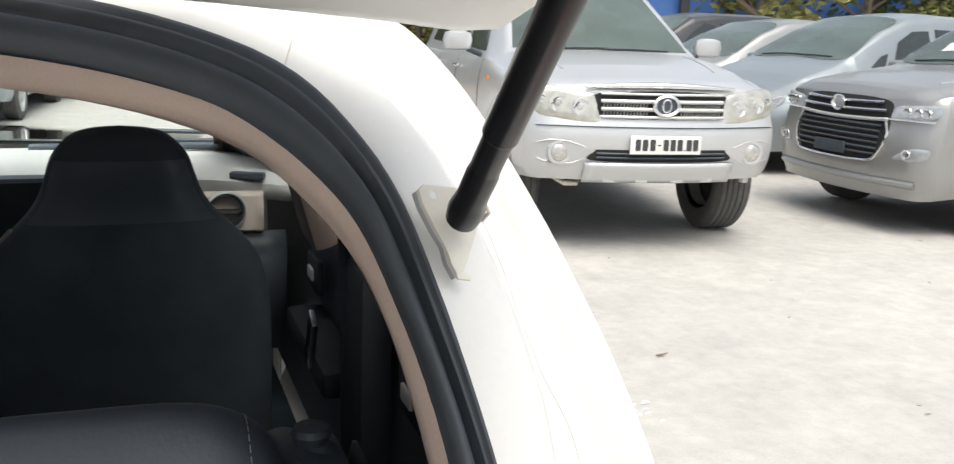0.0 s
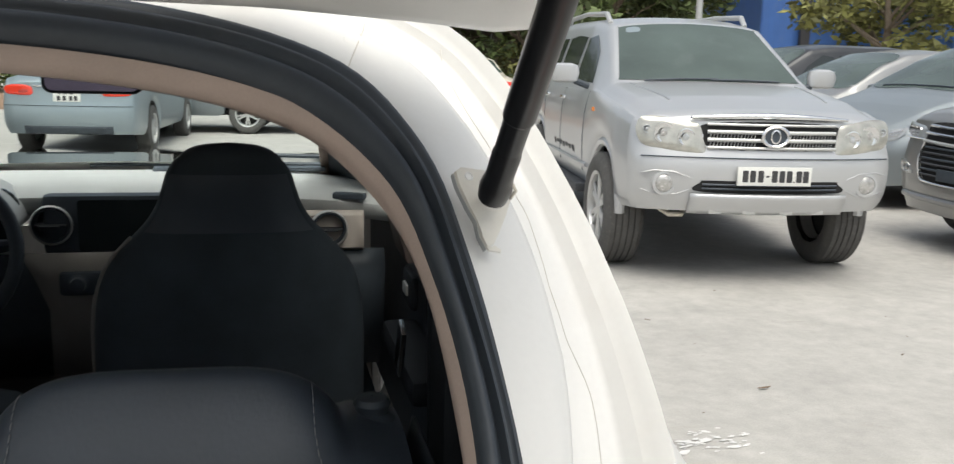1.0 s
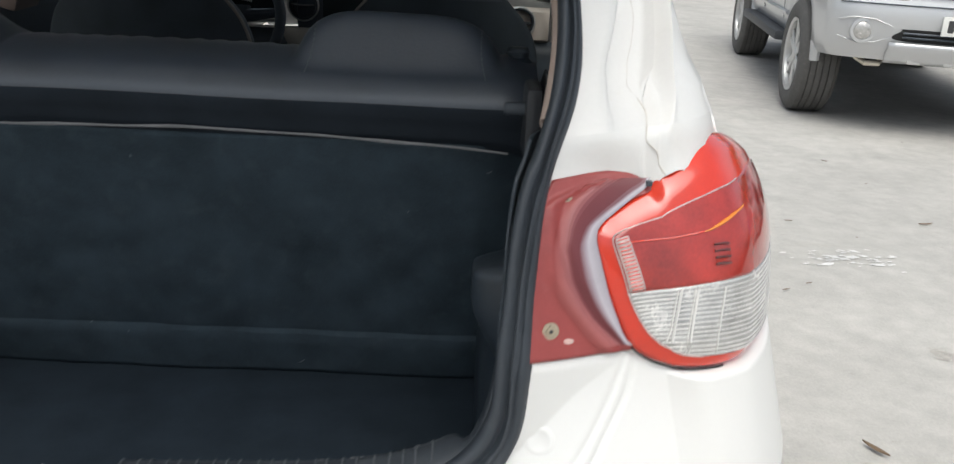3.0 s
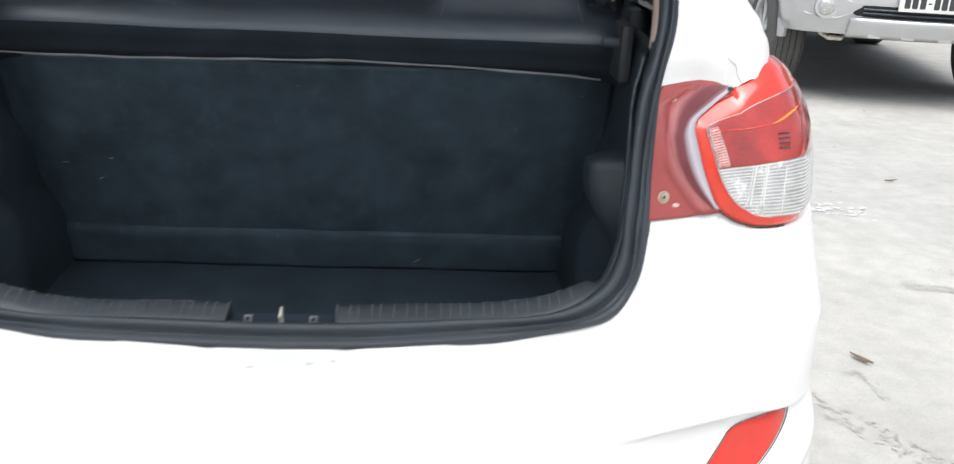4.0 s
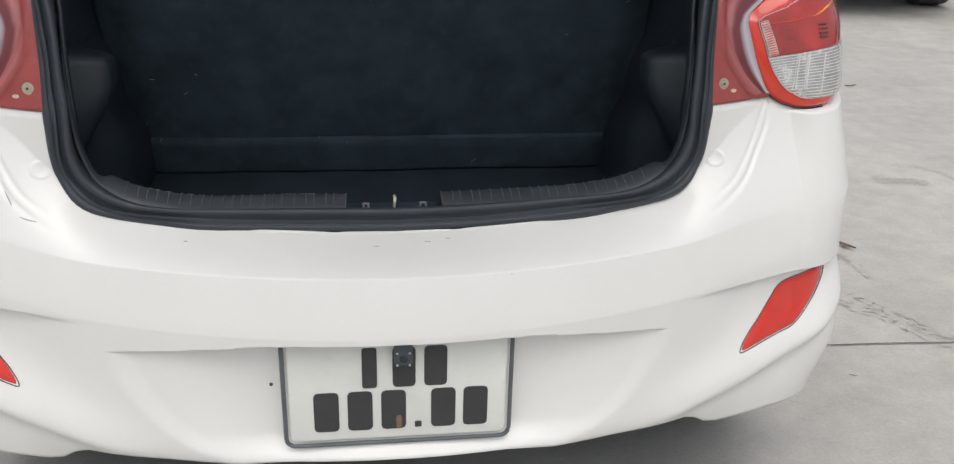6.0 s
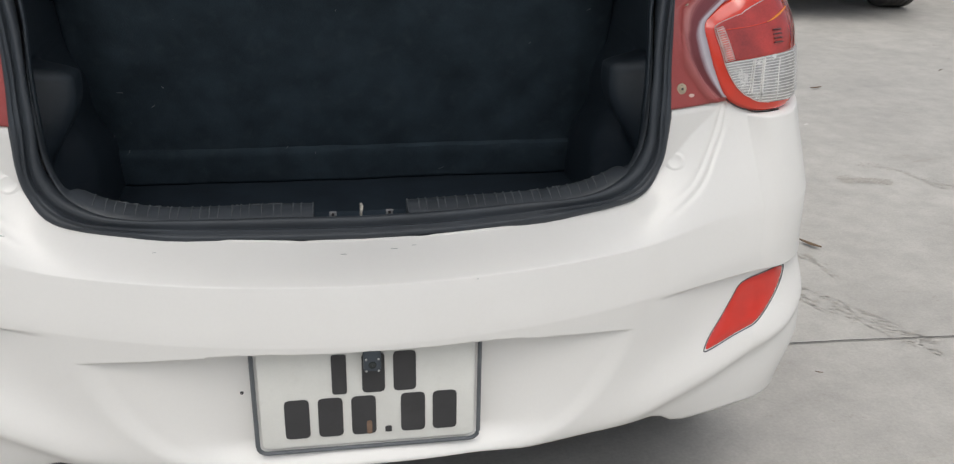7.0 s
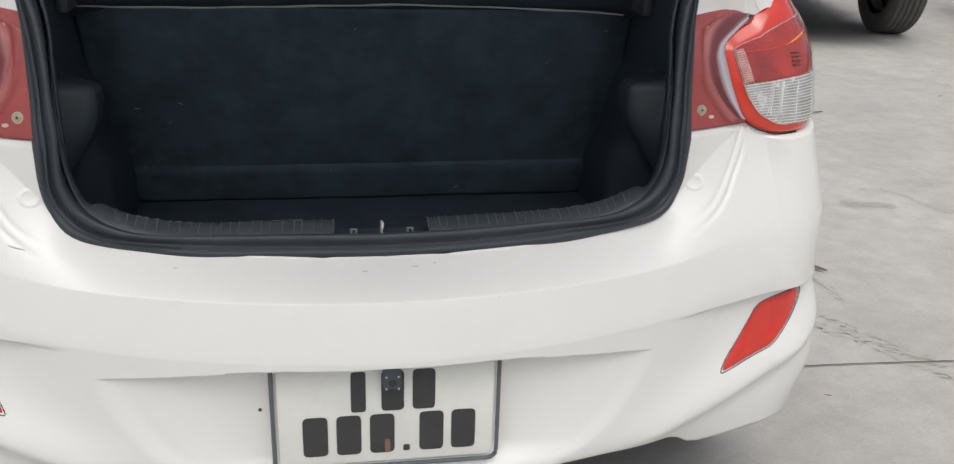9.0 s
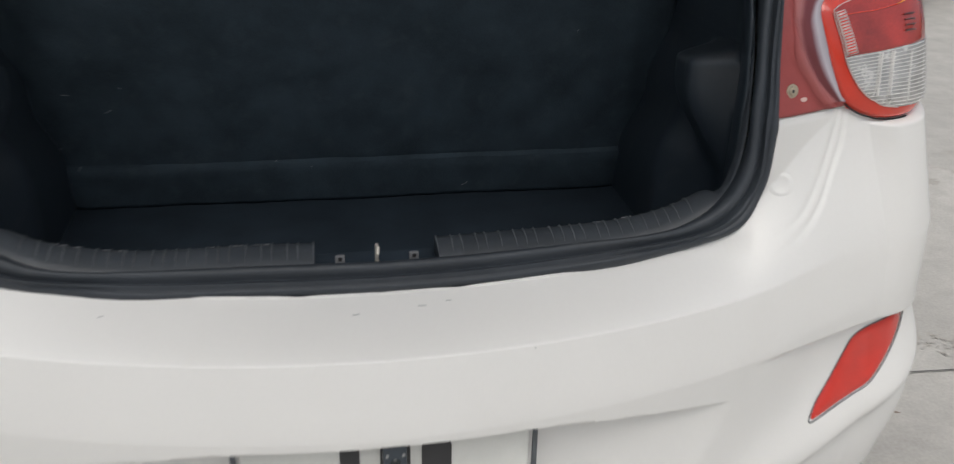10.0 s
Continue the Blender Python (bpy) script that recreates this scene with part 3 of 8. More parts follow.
half_in, half_out = spline(SEAL_IN, N_LOOP), spline(SEAL_OUT, N_LOOP)
for p in half_out:   # the seal's foot lies on the skin
    if p.x > 0.2 and p.z < 1.0:
        p.y += (tail(place_s(p.x, p.z), p.z).y - 0.001 - p.y) * smooth01((p.x - 0.2) / 0.15)
flip = lambda p: Vector((-p.x, p.y, p.z))
sag = lambda p: flip(p) + Vector((-0.003, 0, -0.007)) * smooth01((p.x - 0.1) / 0.2) * smooth01((0.86 - p.z) / 0.06)   # the seal hangs a little lower on this side
loop_in = half_in + [sag(p) for p in reversed(half_in[1:-1])]
loop_out = half_out + [sag(p) for p in reversed(half_out[1:-1])]


def outward(i, a, b):
    k = len(a)
    t = a[(i + 1) % k] - a[i - 1]
    n = t.cross(b[i] - a[i])
    n.normalize()
    return n if n.y < 0 or abs(n.y) < 0.05 and n.z > 0 else -n


def sweep(a, b, profile):
    """Rings of the profile (share from a to b, height out of the opening) along two loops."""
    return [[p + (q - p) * u + outward(i, a, b) * h for u, h in profile] for i, (p, q) in enumerate(zip(a, b))]


SEAL_PROFILE = [(0.0, -0.015), (-0.04, 0.004), (0.0, 0.014), (0.10, 0.020), (0.24, 0.021), (0.36, 0.0175), (0.42, 0.0115), (0.48, 0.0105),
                (0.53, 0.013), (0.60, 0.0165), (0.67, 0.0155), (0.715, 0.0115), (0.76, 0.0115), (0.82, 0.013), (0.92, 0.011), (0.985, 0.005), (1.0, -0.008)]
bm = sheet(sweep(loop_in, loop_out, SEAL_PROFILE), close_rows=True)
part("boot_seal", bm, RUBBER, car, "double-lipped black rubber weather seal", sharp=70)

# light edge of the headliner inside the seal, from the side pillars over the top
rows = []
for i, p in enumerate(loop_in):
    if p.z > 1.075:
        q, n = loop_out[i], outward(i, loop_in, loop_out)
        d = (p - q).normalized()
        w = 0.0020 + 0.0140 * smooth01((p.z - 1.325) / 0.05)
        rows.append([p - n * 0.004, p + d * w * 0.4 + n * 0.004, p + d * w * 0.85 + n * 0.001, p + d * w - n * 0.005, p + d * w * 0.5 - n * 0.012, p - d * 0.02 - n * 0.016])
bm = sheet(rows)
part("headliner_edge", bm, BEIGE, car, "beige napped fabric trim edge", thick=0.004, sharp=70)

# pillar beside the opening, up to the roof
EDGE = [(0.711, 0.43, 1.047), (0.684, 0.48, 1.10), (0.667, 0.53, 1.16), (0.651, 0.575, 1.22), (0.631, 0.62, 1.28), (0.606, 0.665, 1.342),
        (0.562, 0.70, 1.395), (0.47, 0.738, 1.435), (0.28, 0.765, 1.458), (0, 0.775, 1.464)]
k0 = min(range(N_LOOP), key=lambda i: abs(half_out[i].z - 1.045) + (half_out[i].x < 0.3))
upper_out = half_out[k0:]
edge = spline(EDGE, len(upper_out))
pillar_a = upper_out + [flip(p) for p in reversed(upper_out[:-1])]
pillar_b = edge + [flip(p) for p in reversed(edge[:-1])]
GUTTER = ((1.045, 1.10, 1.123, 1.149, 1.18, 1.214, 1.25, 1.28),     # height; then gutter's near edge, inner ridge, valley, outer ridge, its far side
          (0.170, 0.120, 0.110, 0.175, 0.250, 0.30, 0.34, 0.36),
          (0.265, 0.285, 0.335, 0.405, 0.480, 0.54, 0.60, 0.63),
          (0.300, 0.318, 0.368, 0.442, 0.525, 0.60, 0.655, 0.685),
          (0.338, 0.350, 0.398, 0.478, 0.572, 0.66, 0.715, 0.74),
          (0.375, 0.390, 0.445, 0.530, 0.628, 0.71, 0.757, 0.785))
SECTION = (-0.06, 0.0, 0.06, 0.14, 0.20, 0.24, 0.26, 0.29, 0.35, 0.42, 0.48, 0.52, 0.55, 0.563, 0.575, 0.587, 0.60, 0.625, 0.65, 0.68, 0.71, 0.735, 0.745, 0.755, 0.765, 0.78, 0.80, 0.83, 0.87, 0.91, 0.95, 0.98, 1.01)


def along(c, z):
    """Share across the pillar of the section's mark c at height z."""
    marks = [lerp(GUTTER[0], g, z) for g in GUTTER[1:]]
    return lerp((-0.06, 0.0, 0.25, 0.575, 0.65, 0.75, 0.80, 1.01), (-0.06, 0.0, *marks, 1.01), c)


def relief(c, z):
    """Pressed relief of the gutter: floor, two ridges, outer panel."""
    fade = smooth01((z - 1.092) / 0.014)
    thin = 1 - 0.40 * smooth01((z - 1.32) / 0.08)
    start = smooth01((z - 1.055) / 0.05)
    floor = (-0.021 * smooth01((c - 0.215) / 0.10) + 0.012 * smooth01((c - 0.36) / 0.18)) * (1 - smooth01((c - 0.66) / 0.08))
    inner = 0.016 * bump1(c, 0.580, 0.016) * fade
    outer = 0.015 * bump1(c, 0.755, 0.019) * (0.5 + 0.5 * fade)
    panel = (0.0150 - 0.0120 * fade) * (0.75 * smooth01((c - 0.600) / 0.025) + 0.25 * smooth01((c - 0.64) / 0.10)) * smooth01((1.0 - c) / 0.16)
    edge = -0.012 * smooth01((-c) / 0.06)
    return (floor + inner + outer) * thin * start + panel + edge


def pillar_rows():
    out = []
    k = len(pillar_a)
    for i, (p, q) in enumerate(zip(pillar_a, pillar_b)):
        t = pillar_a[min(i + 1, k - 1)] - pillar_a[max(i - 1, 0)]
        n = t.cross(q - p).normalized()
        if n.y > 0:
            n = -n
        swell = lerp((1.045, 1.12, 1.2, 1.3, 1.40, 1.46), (0.074, 0.054, 0.034, 0.019, 0.011, 0.006), p.z)
        row = []
        for c in SECTION:
            u = along(c, p.z)
            w = p + (q - p) * u + n * (swell * 3.2 * max(0, u) * (1.0 - min(u, 1)) * (1 + 0.25 * (0.5 - u)))
            row.append(w + n * relief(c, p.z))
        out.append(row)
    return out


prow = pillar_rows()
FOOT = 2   # the rows below it belong to the foot
part("rear_pillar_frame", sheet(prow[FOOT:len(prow) - FOOT]), FRAMEWHITE, car, "white painted tailgate frame with a pressed rain gutter", sharp=75)

# sealer bead that runs along the gutter, thin and uneven
def on_pillar(i, u, lift=0.0006):
    """A point on the pillar's skin: row and share across."""
    z = upper_out[i].z
    us = [along(c, z) for c in SECTION]
    r = prow[i]
    return Vector([float(np.interp(u, us, [p[a] for p in r])) for a in range(3)]) + Vector((0.1, -0.8, 0.6)).normalized() * lift


random.seed(4)
pts = []
for i in range(4, 33):
    z = upper_out[i].z
    u = lerp((1.088, 1.10, 1.118, 1.156, 1.211, 1.254, 1.29, 1.31, 1.33, 1.345, 1.36, 1.39), (0.27, 0.24, 0.255, 0.355, 0.435, 0.52, 0.525, 0.53, 0.54, 0.57, 0.64, 0.68), z)
    pts.append(on_pillar(i, u + 0.003 * math.sin(i * 0.9) + random.uniform(-0.004, 0.004), 0.0002))
part("sealer_line", tube(spline(pts, 90), 0.00032, 5), SEALER, car, "thin cracked seam sealer")

# overlap seam across the upper frame and two pressed dimples
pts = [on_pillar(round(29 + 3 * f), lerp((0, 1), (0.02, 0.80), f), 0.0003) for f in np.linspace(0, 1, 4)]
part("roof_seam", tube(spline(pts, 30), 0.0006, 5), SEALER, car, "faint panel overlap seam")
for i, u in ((32, 0.50), (30, 0.226)):
    m = Matrix.Translation(on_pillar(i, u, 0.0)) @ Vector((0.1, -0.6, 0.7)).to_track_quat("Z", "Y").to_matrix().to_4x4()
    part("spot_weld", lathe([(0.008, -0.001), (0.0075, 0.0008), (0.004, 0.0012), (0.0001, 0.0004)], 14, m), WHITE, car)

# skin that leads from the corner panel up into the frame
def foot_rows(b_row, c_row, sx):
    """Smooth rows from the tail's skin to the frame's lowest row."""
    z0 = 1.026
    ss = np.linspace(0.6, 2.0, 140)
    xs, ys = [tail(s, z0).x for s in ss], [tail(s, z0).y for s in ss]
    out = [[] for _ in range(9)]
    for c, b, d in zip(SECTION, b_row, c_row):
        b, d = Vector((abs(b.x), b.y, b.z)), Vector((abs(d.x), d.y, d.z))
        s_x, s_y = float(np.interp(b.x, xs, ss)), float(np.interp(b.y - 0.035, ys, ss))
        s = s_x + (s_y - s_x) * smooth01((c - 0.78) / 0.23)
        low = lerp((0.93, 0.985, 1.010, 1.10, 1.20, 1.25), (z0, 1.0200, 1.0110, 1.0215, 1.0270, z0), s)   # the outer panel laps over the lamp's upper edge
        a = skin_out(s, low, 0.0008 + 0.013 * (0.75 * smooth01((c - 0.600) / 0.025) + 0.25 * smooth01((c - 0.64) / 0.10)) * smooth01((0.98 - c) / 0.2))
        ta = (tail(s, low) - tail(s, low - 0.006)).normalized() * (b - a).length
        tb = (d - b).normalized() * (b - a).length
        for k in range(9):
            f = k / 8
            p = a * (2 * f ** 3 - 3 * f * f + 1) + ta * (f ** 3 - 2 * f * f + f) + b * (3 * f * f - 2 * f ** 3) + tb * (f ** 3 - f * f)
            out[k].append(Vector((p.x * sx, p.y, p.z)))
    return out


for row_b, row_c, sx in ((prow[FOOT], prow[FOOT + 1], 1), (prow[-1 - FOOT], prow[-2 - FOOT], -1)):
    foot = foot_rows(row_b, row_c, sx)
    part("pillar_foot", sheet(foot), FRAMEWHITE, car, sharp=80)
    # open joint between the frame and the outer panel, wandering down to the lamp
    pts = [on_pillar(4, 0.262, 0.0), on_pillar(3, 0.288, 0.0)]
    pts = [Vector((p.x * sx, p.y, p.z)) for p in pts] + [foot[k][j] for k, j in ((8, 16), (6, 16), (4, 17), (2, 18), (0, 19))]
    part("panel_joint", tube(spline([p + Vector((0, -0.0004, 0.0002)) for p in pts], 40), [0.0004 + 0.0005 * abs(math.sin(0.31 * k)) for k in range(40)], 5), SEALER, car, "cracked open panel joint")

# body side and roof from the tail to the nose: a shell with real window openings
NOSE = 3.70
SIDE_Y = [0.82, 0.98, 1.10, 1.30, 1.42, 1.50, 1.62, 1.9, 2.15, 2.32, 2.55, 2.74, 2.86, 2.98, 3.10, 3.22, 3.36, 3.48, 3.60, 3.67, NOSE]


def shell_ring(y, grow=0.0):
    """Half section of the body at y: sill, belt, roof or bonnet middle."""
    w = lerp((0.8, 1.6, 2.9, 3.3, 3.55, 3.70), (0.823, 0.83, 0.825, 0.80, 0.72, 0.60), y) + grow
    zb = lerp((0.8, 3.2, 3.7), (0.22, 0.22, 0.26), y)
    belt = lerp((0.8, 1.5, 2.75, 3.3, 3.6, 3.70), (1.00, 0.975, 0.93, 0.86, 0.74, 0.62), y)
    roof = lerp((0.8, 1.2, 1.7, 2.1, 2.78, 2.95, 3.3, 3.55, 3.70), (1.468, 1.49, 1.495, 1.455, 1.02, 0.955, 0.90, 0.80, 0.65), y) + grow
    rw = lerp((0.8, 1.5, 2.1, 2.78, 2.95, 3.5, 3.7), (0.545, 0.56, 0.545, 0.64, 0.66, 0.60, 0.50), y) + grow
    pts = [(w * 0.93, zb), (w * 0.985, zb + 0.12), (w, zb + 0.35), (w * 0.995, belt - 0.06), (w * 0.965, belt), (w * 0.94, belt + 0.02 * (roof - belt))]
    pts += [(rw + (w * 0.94 - rw) * 0.16, roof - 0.07 * (roof > belt + 0.2)), (rw, roof - 0.012), (rw * 0.55, roof + 0.004), (0, roof + 0.012)]
    return pts


WINDOW_Y = ((0.98, 1.42), (1.50, 2.32))
for name, grow, mat in (("body_shell", 0.0, WHITE), ("inner_lining", -0.045, None)):
    ys = SIDE_Y if name == "body_shell" else [y for y in SIDE_Y if y <= 2.98]
    for sx in (1, -1):
        rows = [[Vector((x * sx, y, z)) for x, z in shell_ring(y, grow)] for y in ys]

        def closed(i, j, ys=ys):
            mid = 0.5 * (ys[i] + ys[i + 1])
            if j == 5 and any(a < mid < b for a, b in WINDOW_Y):
                return False
            if 7 <= j and 2.15 < mid < 2.86:
                return False
            if j <= 2 and (mid - 3.07) ** 2 < 0.30 ** 2 and j <= 1:
                return False
            return j < 4 or True

        if name == "body_shell":
            part(name, sheet(rows, keep=closed), WHITE, car, thick=0.0, sharp=50)
        else:
            part("door_lining", sheet([r[1:6] for r in rows]), PLASTIC, car, "dark plastic door and side lining")
            spans, run = [], []
            for i in range(len(ys) - 1):
                if closed(i, 5):
                    run.append(i)
                elif run:
                    spans, run = spans + [run], []
            for run in spans + ([run] if run else []):
                part("pillar_lining", sheet([rows[i][5:7] for i in (*run, run[-1] + 1)]), PLASTIC, car, "dark pillar lining")
            part("roof_lining", sheet([r[6:] for r in rows], keep=lambda i, j: closed(i, j + 6)), BEIGE, car, "beige fabric roof lining")
    # rear roof and quarter: from the frame's outer edge to the shell
quarter = [[pillar_b[i], (pillar_b[i] + Vector((lerp((1.05, 1.3, 1.46), (0.022, 0.02, 0.0), pillar_b[i].z) * (1 if pillar_b[i].x >= 0 else -1), 0.12, 0.008)))] for i in range(FOOT, len(pillar_b) - FOOT)]
ring = shell_ring(0.82)


def ring_at(z, sx, xx):
    """Where the first section of the shell meets the quarter's line at height z or place xx."""
    best = None
    pts = ring[4:]
    for a, b in zip(pts, pts[1:]):
        for k in range(12):
            f = k / 12
            p = Vector((a[0] + (b[0] - a[0]) * f, 0.82, a[1] + (b[1] - a[1]) * f))
            d = abs(p.z - z - 0.03) + 0.8 * abs(p.x - abs(xx) * 1.05)
            if best is None or d < best[0]:
                best = (d, p)
    return Vector((best[1].x * sx, 0.825, best[1].z))


rows = [[*q, ring_at(q[0].z, 1 if q[0].x >= 0 else -1, q[0].x)] for q in quarter]
part("quarter_panel", sheet(rows), WHITE, car, sharp=80)
for sx, q in ((1, rows[0]), (-1, rows[-1])):
    ss = np.linspace(1.2, 3.2, 160)
    low_y = [tail(s, 1.03).y for s in ss]
    fill = [[], [], []]
    for y in np.linspace(q[0].y - 0.02, 0.83, 14):
        a = tail(float(np.interp(y - 0.02, low_y, ss)), 1.03)
        b = Vector([float(np.interp(y, [p.y for p in q], [abs(p[k]) for p in q])) for k in range(3)])
        for r, p in zip(fill, (a, (a + b) / 2 + Vector((0.003, 0, 0.002)), b)):
            r.append(Vector((p.x * sx, p.y, p.z)))
    part("shoulder_panel", sheet(fill), WHITE, car, thick=0.003)
    # flank that leads from the tail's skin into the body side
    flank = []
    for z in np.linspace(0.66, 1.03, 12):
        ys = [tail(s, z).y for s in ss]
        a = tail(float(np.interp(0.70, ys, ss)), z)
        ring = sorted((shell_ring(0.82, 0.0)), key=lambda v: v[1])
        bx = float(np.interp(z, [v[1] for v in ring if v[1] < 1.2], [v[0] for v in ring if v[1] < 1.2]))
        flank.append([Vector(((a.x + (bx + 0.002 - a.x) * f) * sx, a.y + (0.8215 - a.y) * f, z)) for f in (0, 0.35, 0.7, 1)])
    part("rear_flank", sheet(flank), WHITE, car)

# glass
for sx in (1, -1):
    for a, b in WINDOW_Y:
        ra, rb = shell_ring(a + 0.01, -0.012), shell_ring(b - 0.01, -0.012)
        bm = sheet([[Vector((sx * ra[5][0], a, ra[5][1])), Vector((sx * ra[6][0], a, ra[6][1]))], [Vector((sx * rb[5][0], b, rb[5][1])), Vector((sx * rb[6][0], b, rb[6][1]))]])
        g = part("side_window", bm, TINT, car, "tinted side glass", thick=0.004)
        g.visible_shadow = False
rows = [[Vector((x, lerp((1.015, 1.45), (2.84, 2.13), z + 0.0) - 0.05 * (x / 0.62) ** 2 * 0.6, z)) for x in np.linspace(-0.62, 0.62, 13)] for z in np.linspace(0.99, 1.42, 8)]
g = part("windscreen", sheet(rows), GLASS, car, "clear laminated windscreen", thick=0.004)
g.visible_shadow = False

# wheels of the hatchback


def wheel(parent, at, r=0.29, width=0.18, out=1, spokes=5, label="dusty road wheel"):
    """Tyre with tread grooves and a spoked rim; out: the side on which the rim shows."""
    m = Matrix.Translation(at) @ Matrix.Rotation(radians(90), 4, "Y")
    h = width / 2
    prof = [(r * 0.62, -h * 0.86), (r * 0.72, -h * 1.02), (r * 0.88, -h * 1.04), (r * 0.955, -h * 0.92), (r * 0.985, -h * 0.80)]
    for k in range(5):
        a, b = -h * 0.8 + k * h * 0.32, -h * 0.8 + (k + 0.82) * h * 0.32
        prof += [(r, a + h * 0.02), (r, b), (r * 0.975, b + h * 0.02), (r * 0.975, a + h * 0.31)]
    prof += [(r * 0.985, h * 0.80), (r * 0.955, h * 0.92), (r * 0.88, h * 1.04), (r * 0.72, h * 1.02), (r * 0.62, h * 0.86)]
    w = part("wheel", lathe(prof, 40, m), TYRE, parent, label, sharp=50)
    f = out
    rim = lathe([(r * 0.645, h * 0.9 * f), (r * 0.66, h * 0.98 * f), (r * 0.60, h * 0.92 * f), (r * 0.57, h * 0.4 * f), (r * 0.55, -h * 0.7 * f)], 40, m)
    for k in range(spokes):
        a = 2 * math.pi * k / spokes
        rot = m @ Matrix.Rotation(a, 4, "Z")
        for d in (-0.16, 0.16):
            q = rot @ Matrix.Rotation(d, 4, "Z")
            box((0, 0, 0), (r * 0.50, r * 0.095, h * 0.16), 0.004, rim, q @ Matrix.Translation((r * 0.34, 0, h * 0.72 * f)), 1)
    lathe([(0.001, h * 0.86 * f), (r * 0.12, h * 0.84 * f), (r * 0.15, h * 0.74 * f), (r * 0.15, h * 0.5 * f)], 20, m, rim)
    part("rim", rim, ALLOY, w, "silver alloy rim", sharp=35)
    part("brake_disc", lathe([(0.001, h * 0.1 * f), (r * 0.56, h * 0.1 * f), (r * 0.56, 0)], 28, m), UNDER, w)
    return w


def half_tub(at, r, deep, sx, low=-8):
    """The upper half of a wheel housing, open below."""
    x0, y0, z0 = at
    arc = [(y0 + r * math.cos(a), z0 + r * math.sin(a)) for a in np.linspace(radians(low), radians(180 - low), 28)]
    bm = sheet([[Vector((x0 - sx * deep * k, y, z)) for y, z in arc] for k in (0.0, 0.5, 1.0)])
    inner = [Vector((x0 - sx * deep, y, z)) for y, z in arc]
    bm.faces.new([bm.verts.new(p) for p in inner])
    return bm


for sx in (1, -1):
    for yy in (0.66, 3.07):
        wheel(car, (0.715 * sx, yy, 0.29 - (yy - 0.9) * math.tan(radians(1.2))), 0.29, 0.175, sx, 5)
for sx in (1, -1):
    part("wheel_arch", half_tub((0.80 * sx, 0.66, 0.29), 0.335, 0.22, sx), PLASTIC, car, "black wheel arch liner")
part("underbody", box((0, 1.95, 0.30), (1.2, 3.0, 0.16), 0.03), UNDER, car)
part("rear_beam", box((0, 0.30, 0.42), (1.15, 0.24, 0.20), 0.03), UNDER, car)
part("exhaust_silencer", lathe([(0.001, -0.25), (0.07, -0.25), (0.085, -0.23), (0.085, 0.23), (0.07, 0.25), (0.001, 0.25)], 20, Matrix.Translation((0.30, 0.36, 0.26)) @ Matrix.Rotation(radians(90), 4, "Y")), UNDER, car)

# ---- tail lamps, red panels, screws, reflectors ----
def patch_on_tail(outline, centre, sx, height, rings=9, edge=0.0, flat=3.0, sub=3):
    """A domed piece on the tail's skin: outline in plan place and height."""
    n = len(outline) * sub
    O = [Vector((p.x, p.y)) for p in spline([(a, b, 0) for a, b in outline], n, True)]
    c = Vector(centre)
    rows = []
    for k in range(rings + 1):
        f = 1 - (1 - k / rings) ** 2 if flat > 7 else k / rings
        h = edge + (height - edge) * (1 - f ** flat)
        r = []
        for o in O:
            q = c + (o - c) * max(f, 0.001)
            p = skin_out(q.x, q.y, h)
            r.append(Vector((p.x * sx, p.y, p.z)))
        rows.append(r)
    return sheet(rows, close_cols=True)


LAMP = [(1.44, 1.053), (1.60, 1.050), (1.78, 1.034), (1.93, 1.012), (2.0, 0.965), (1.98, 0.90), (1.90, 0.862), (1.70, 0.8460), (1.42, 0.8415), (1.22, 0.8405), (1.08, 0.8420), (1.00, 0.8460),
        (0.957, 0.8565), (0.932, 0.8715), (0.912, 0.895), (0.892, 0.926), (0.881, 0.955), (0.879, 0.968), (0.884, 0.978), (0.897, 0.9845), (0.922, 0.9920), (0.962, 1.0030), (1.02, 1.0150), (1.10, 1.0260), (1.29, 1.041), (1.37, 1.047)]
# inner lens: its near edge as heights and plan places, its far edge, and the line between red and clear
LENS_NEAR = ((0.8525, 0.8552, 0.8590, 0.8636, 0.8684, 0.8756, 0.8852, 0.896, 0.9152, 0.9488, 0.963, 0.9695, 0.9722, 0.9752, 0.9795, 0.9848, 0.9896, 0.9956, 1.0016, 1.0064, 1.008),
             (1.16, 1.068, 1.022, 0.994, 0.979, 0.965, 0.952, 0.940, 0.924, 0.907, 0.902, 0.903, 0.910, 0.924, 0.954, 0.992, 1.036, 1.12, 1.23, 1.35, 1.46))
LENS_FAR = ((0.8525, 0.865, 0.90, 0.96, 0.995, 1.008), (1.62, 1.84, 1.92, 1.93, 1.84, 1.66))
LENS_MID = ((0.90, 1.0, 1.15, 1.37, 1.9), (0.9165, 0.9198, 0.9230, 0.927, 0.930))
EDGE_S = ((0.8605, 0.8715, 0.895, 0.926, 0.955, 0.968, 0.978, 0.9845, 0.992, 1.0035, 1.018, 1.0275, 1.033), (0.950, 0.932, 0.912, 0.892, 0.881, 0.879, 0.884, 0.897, 0.922, 0.962, 1.02, 1.075, 1.085))
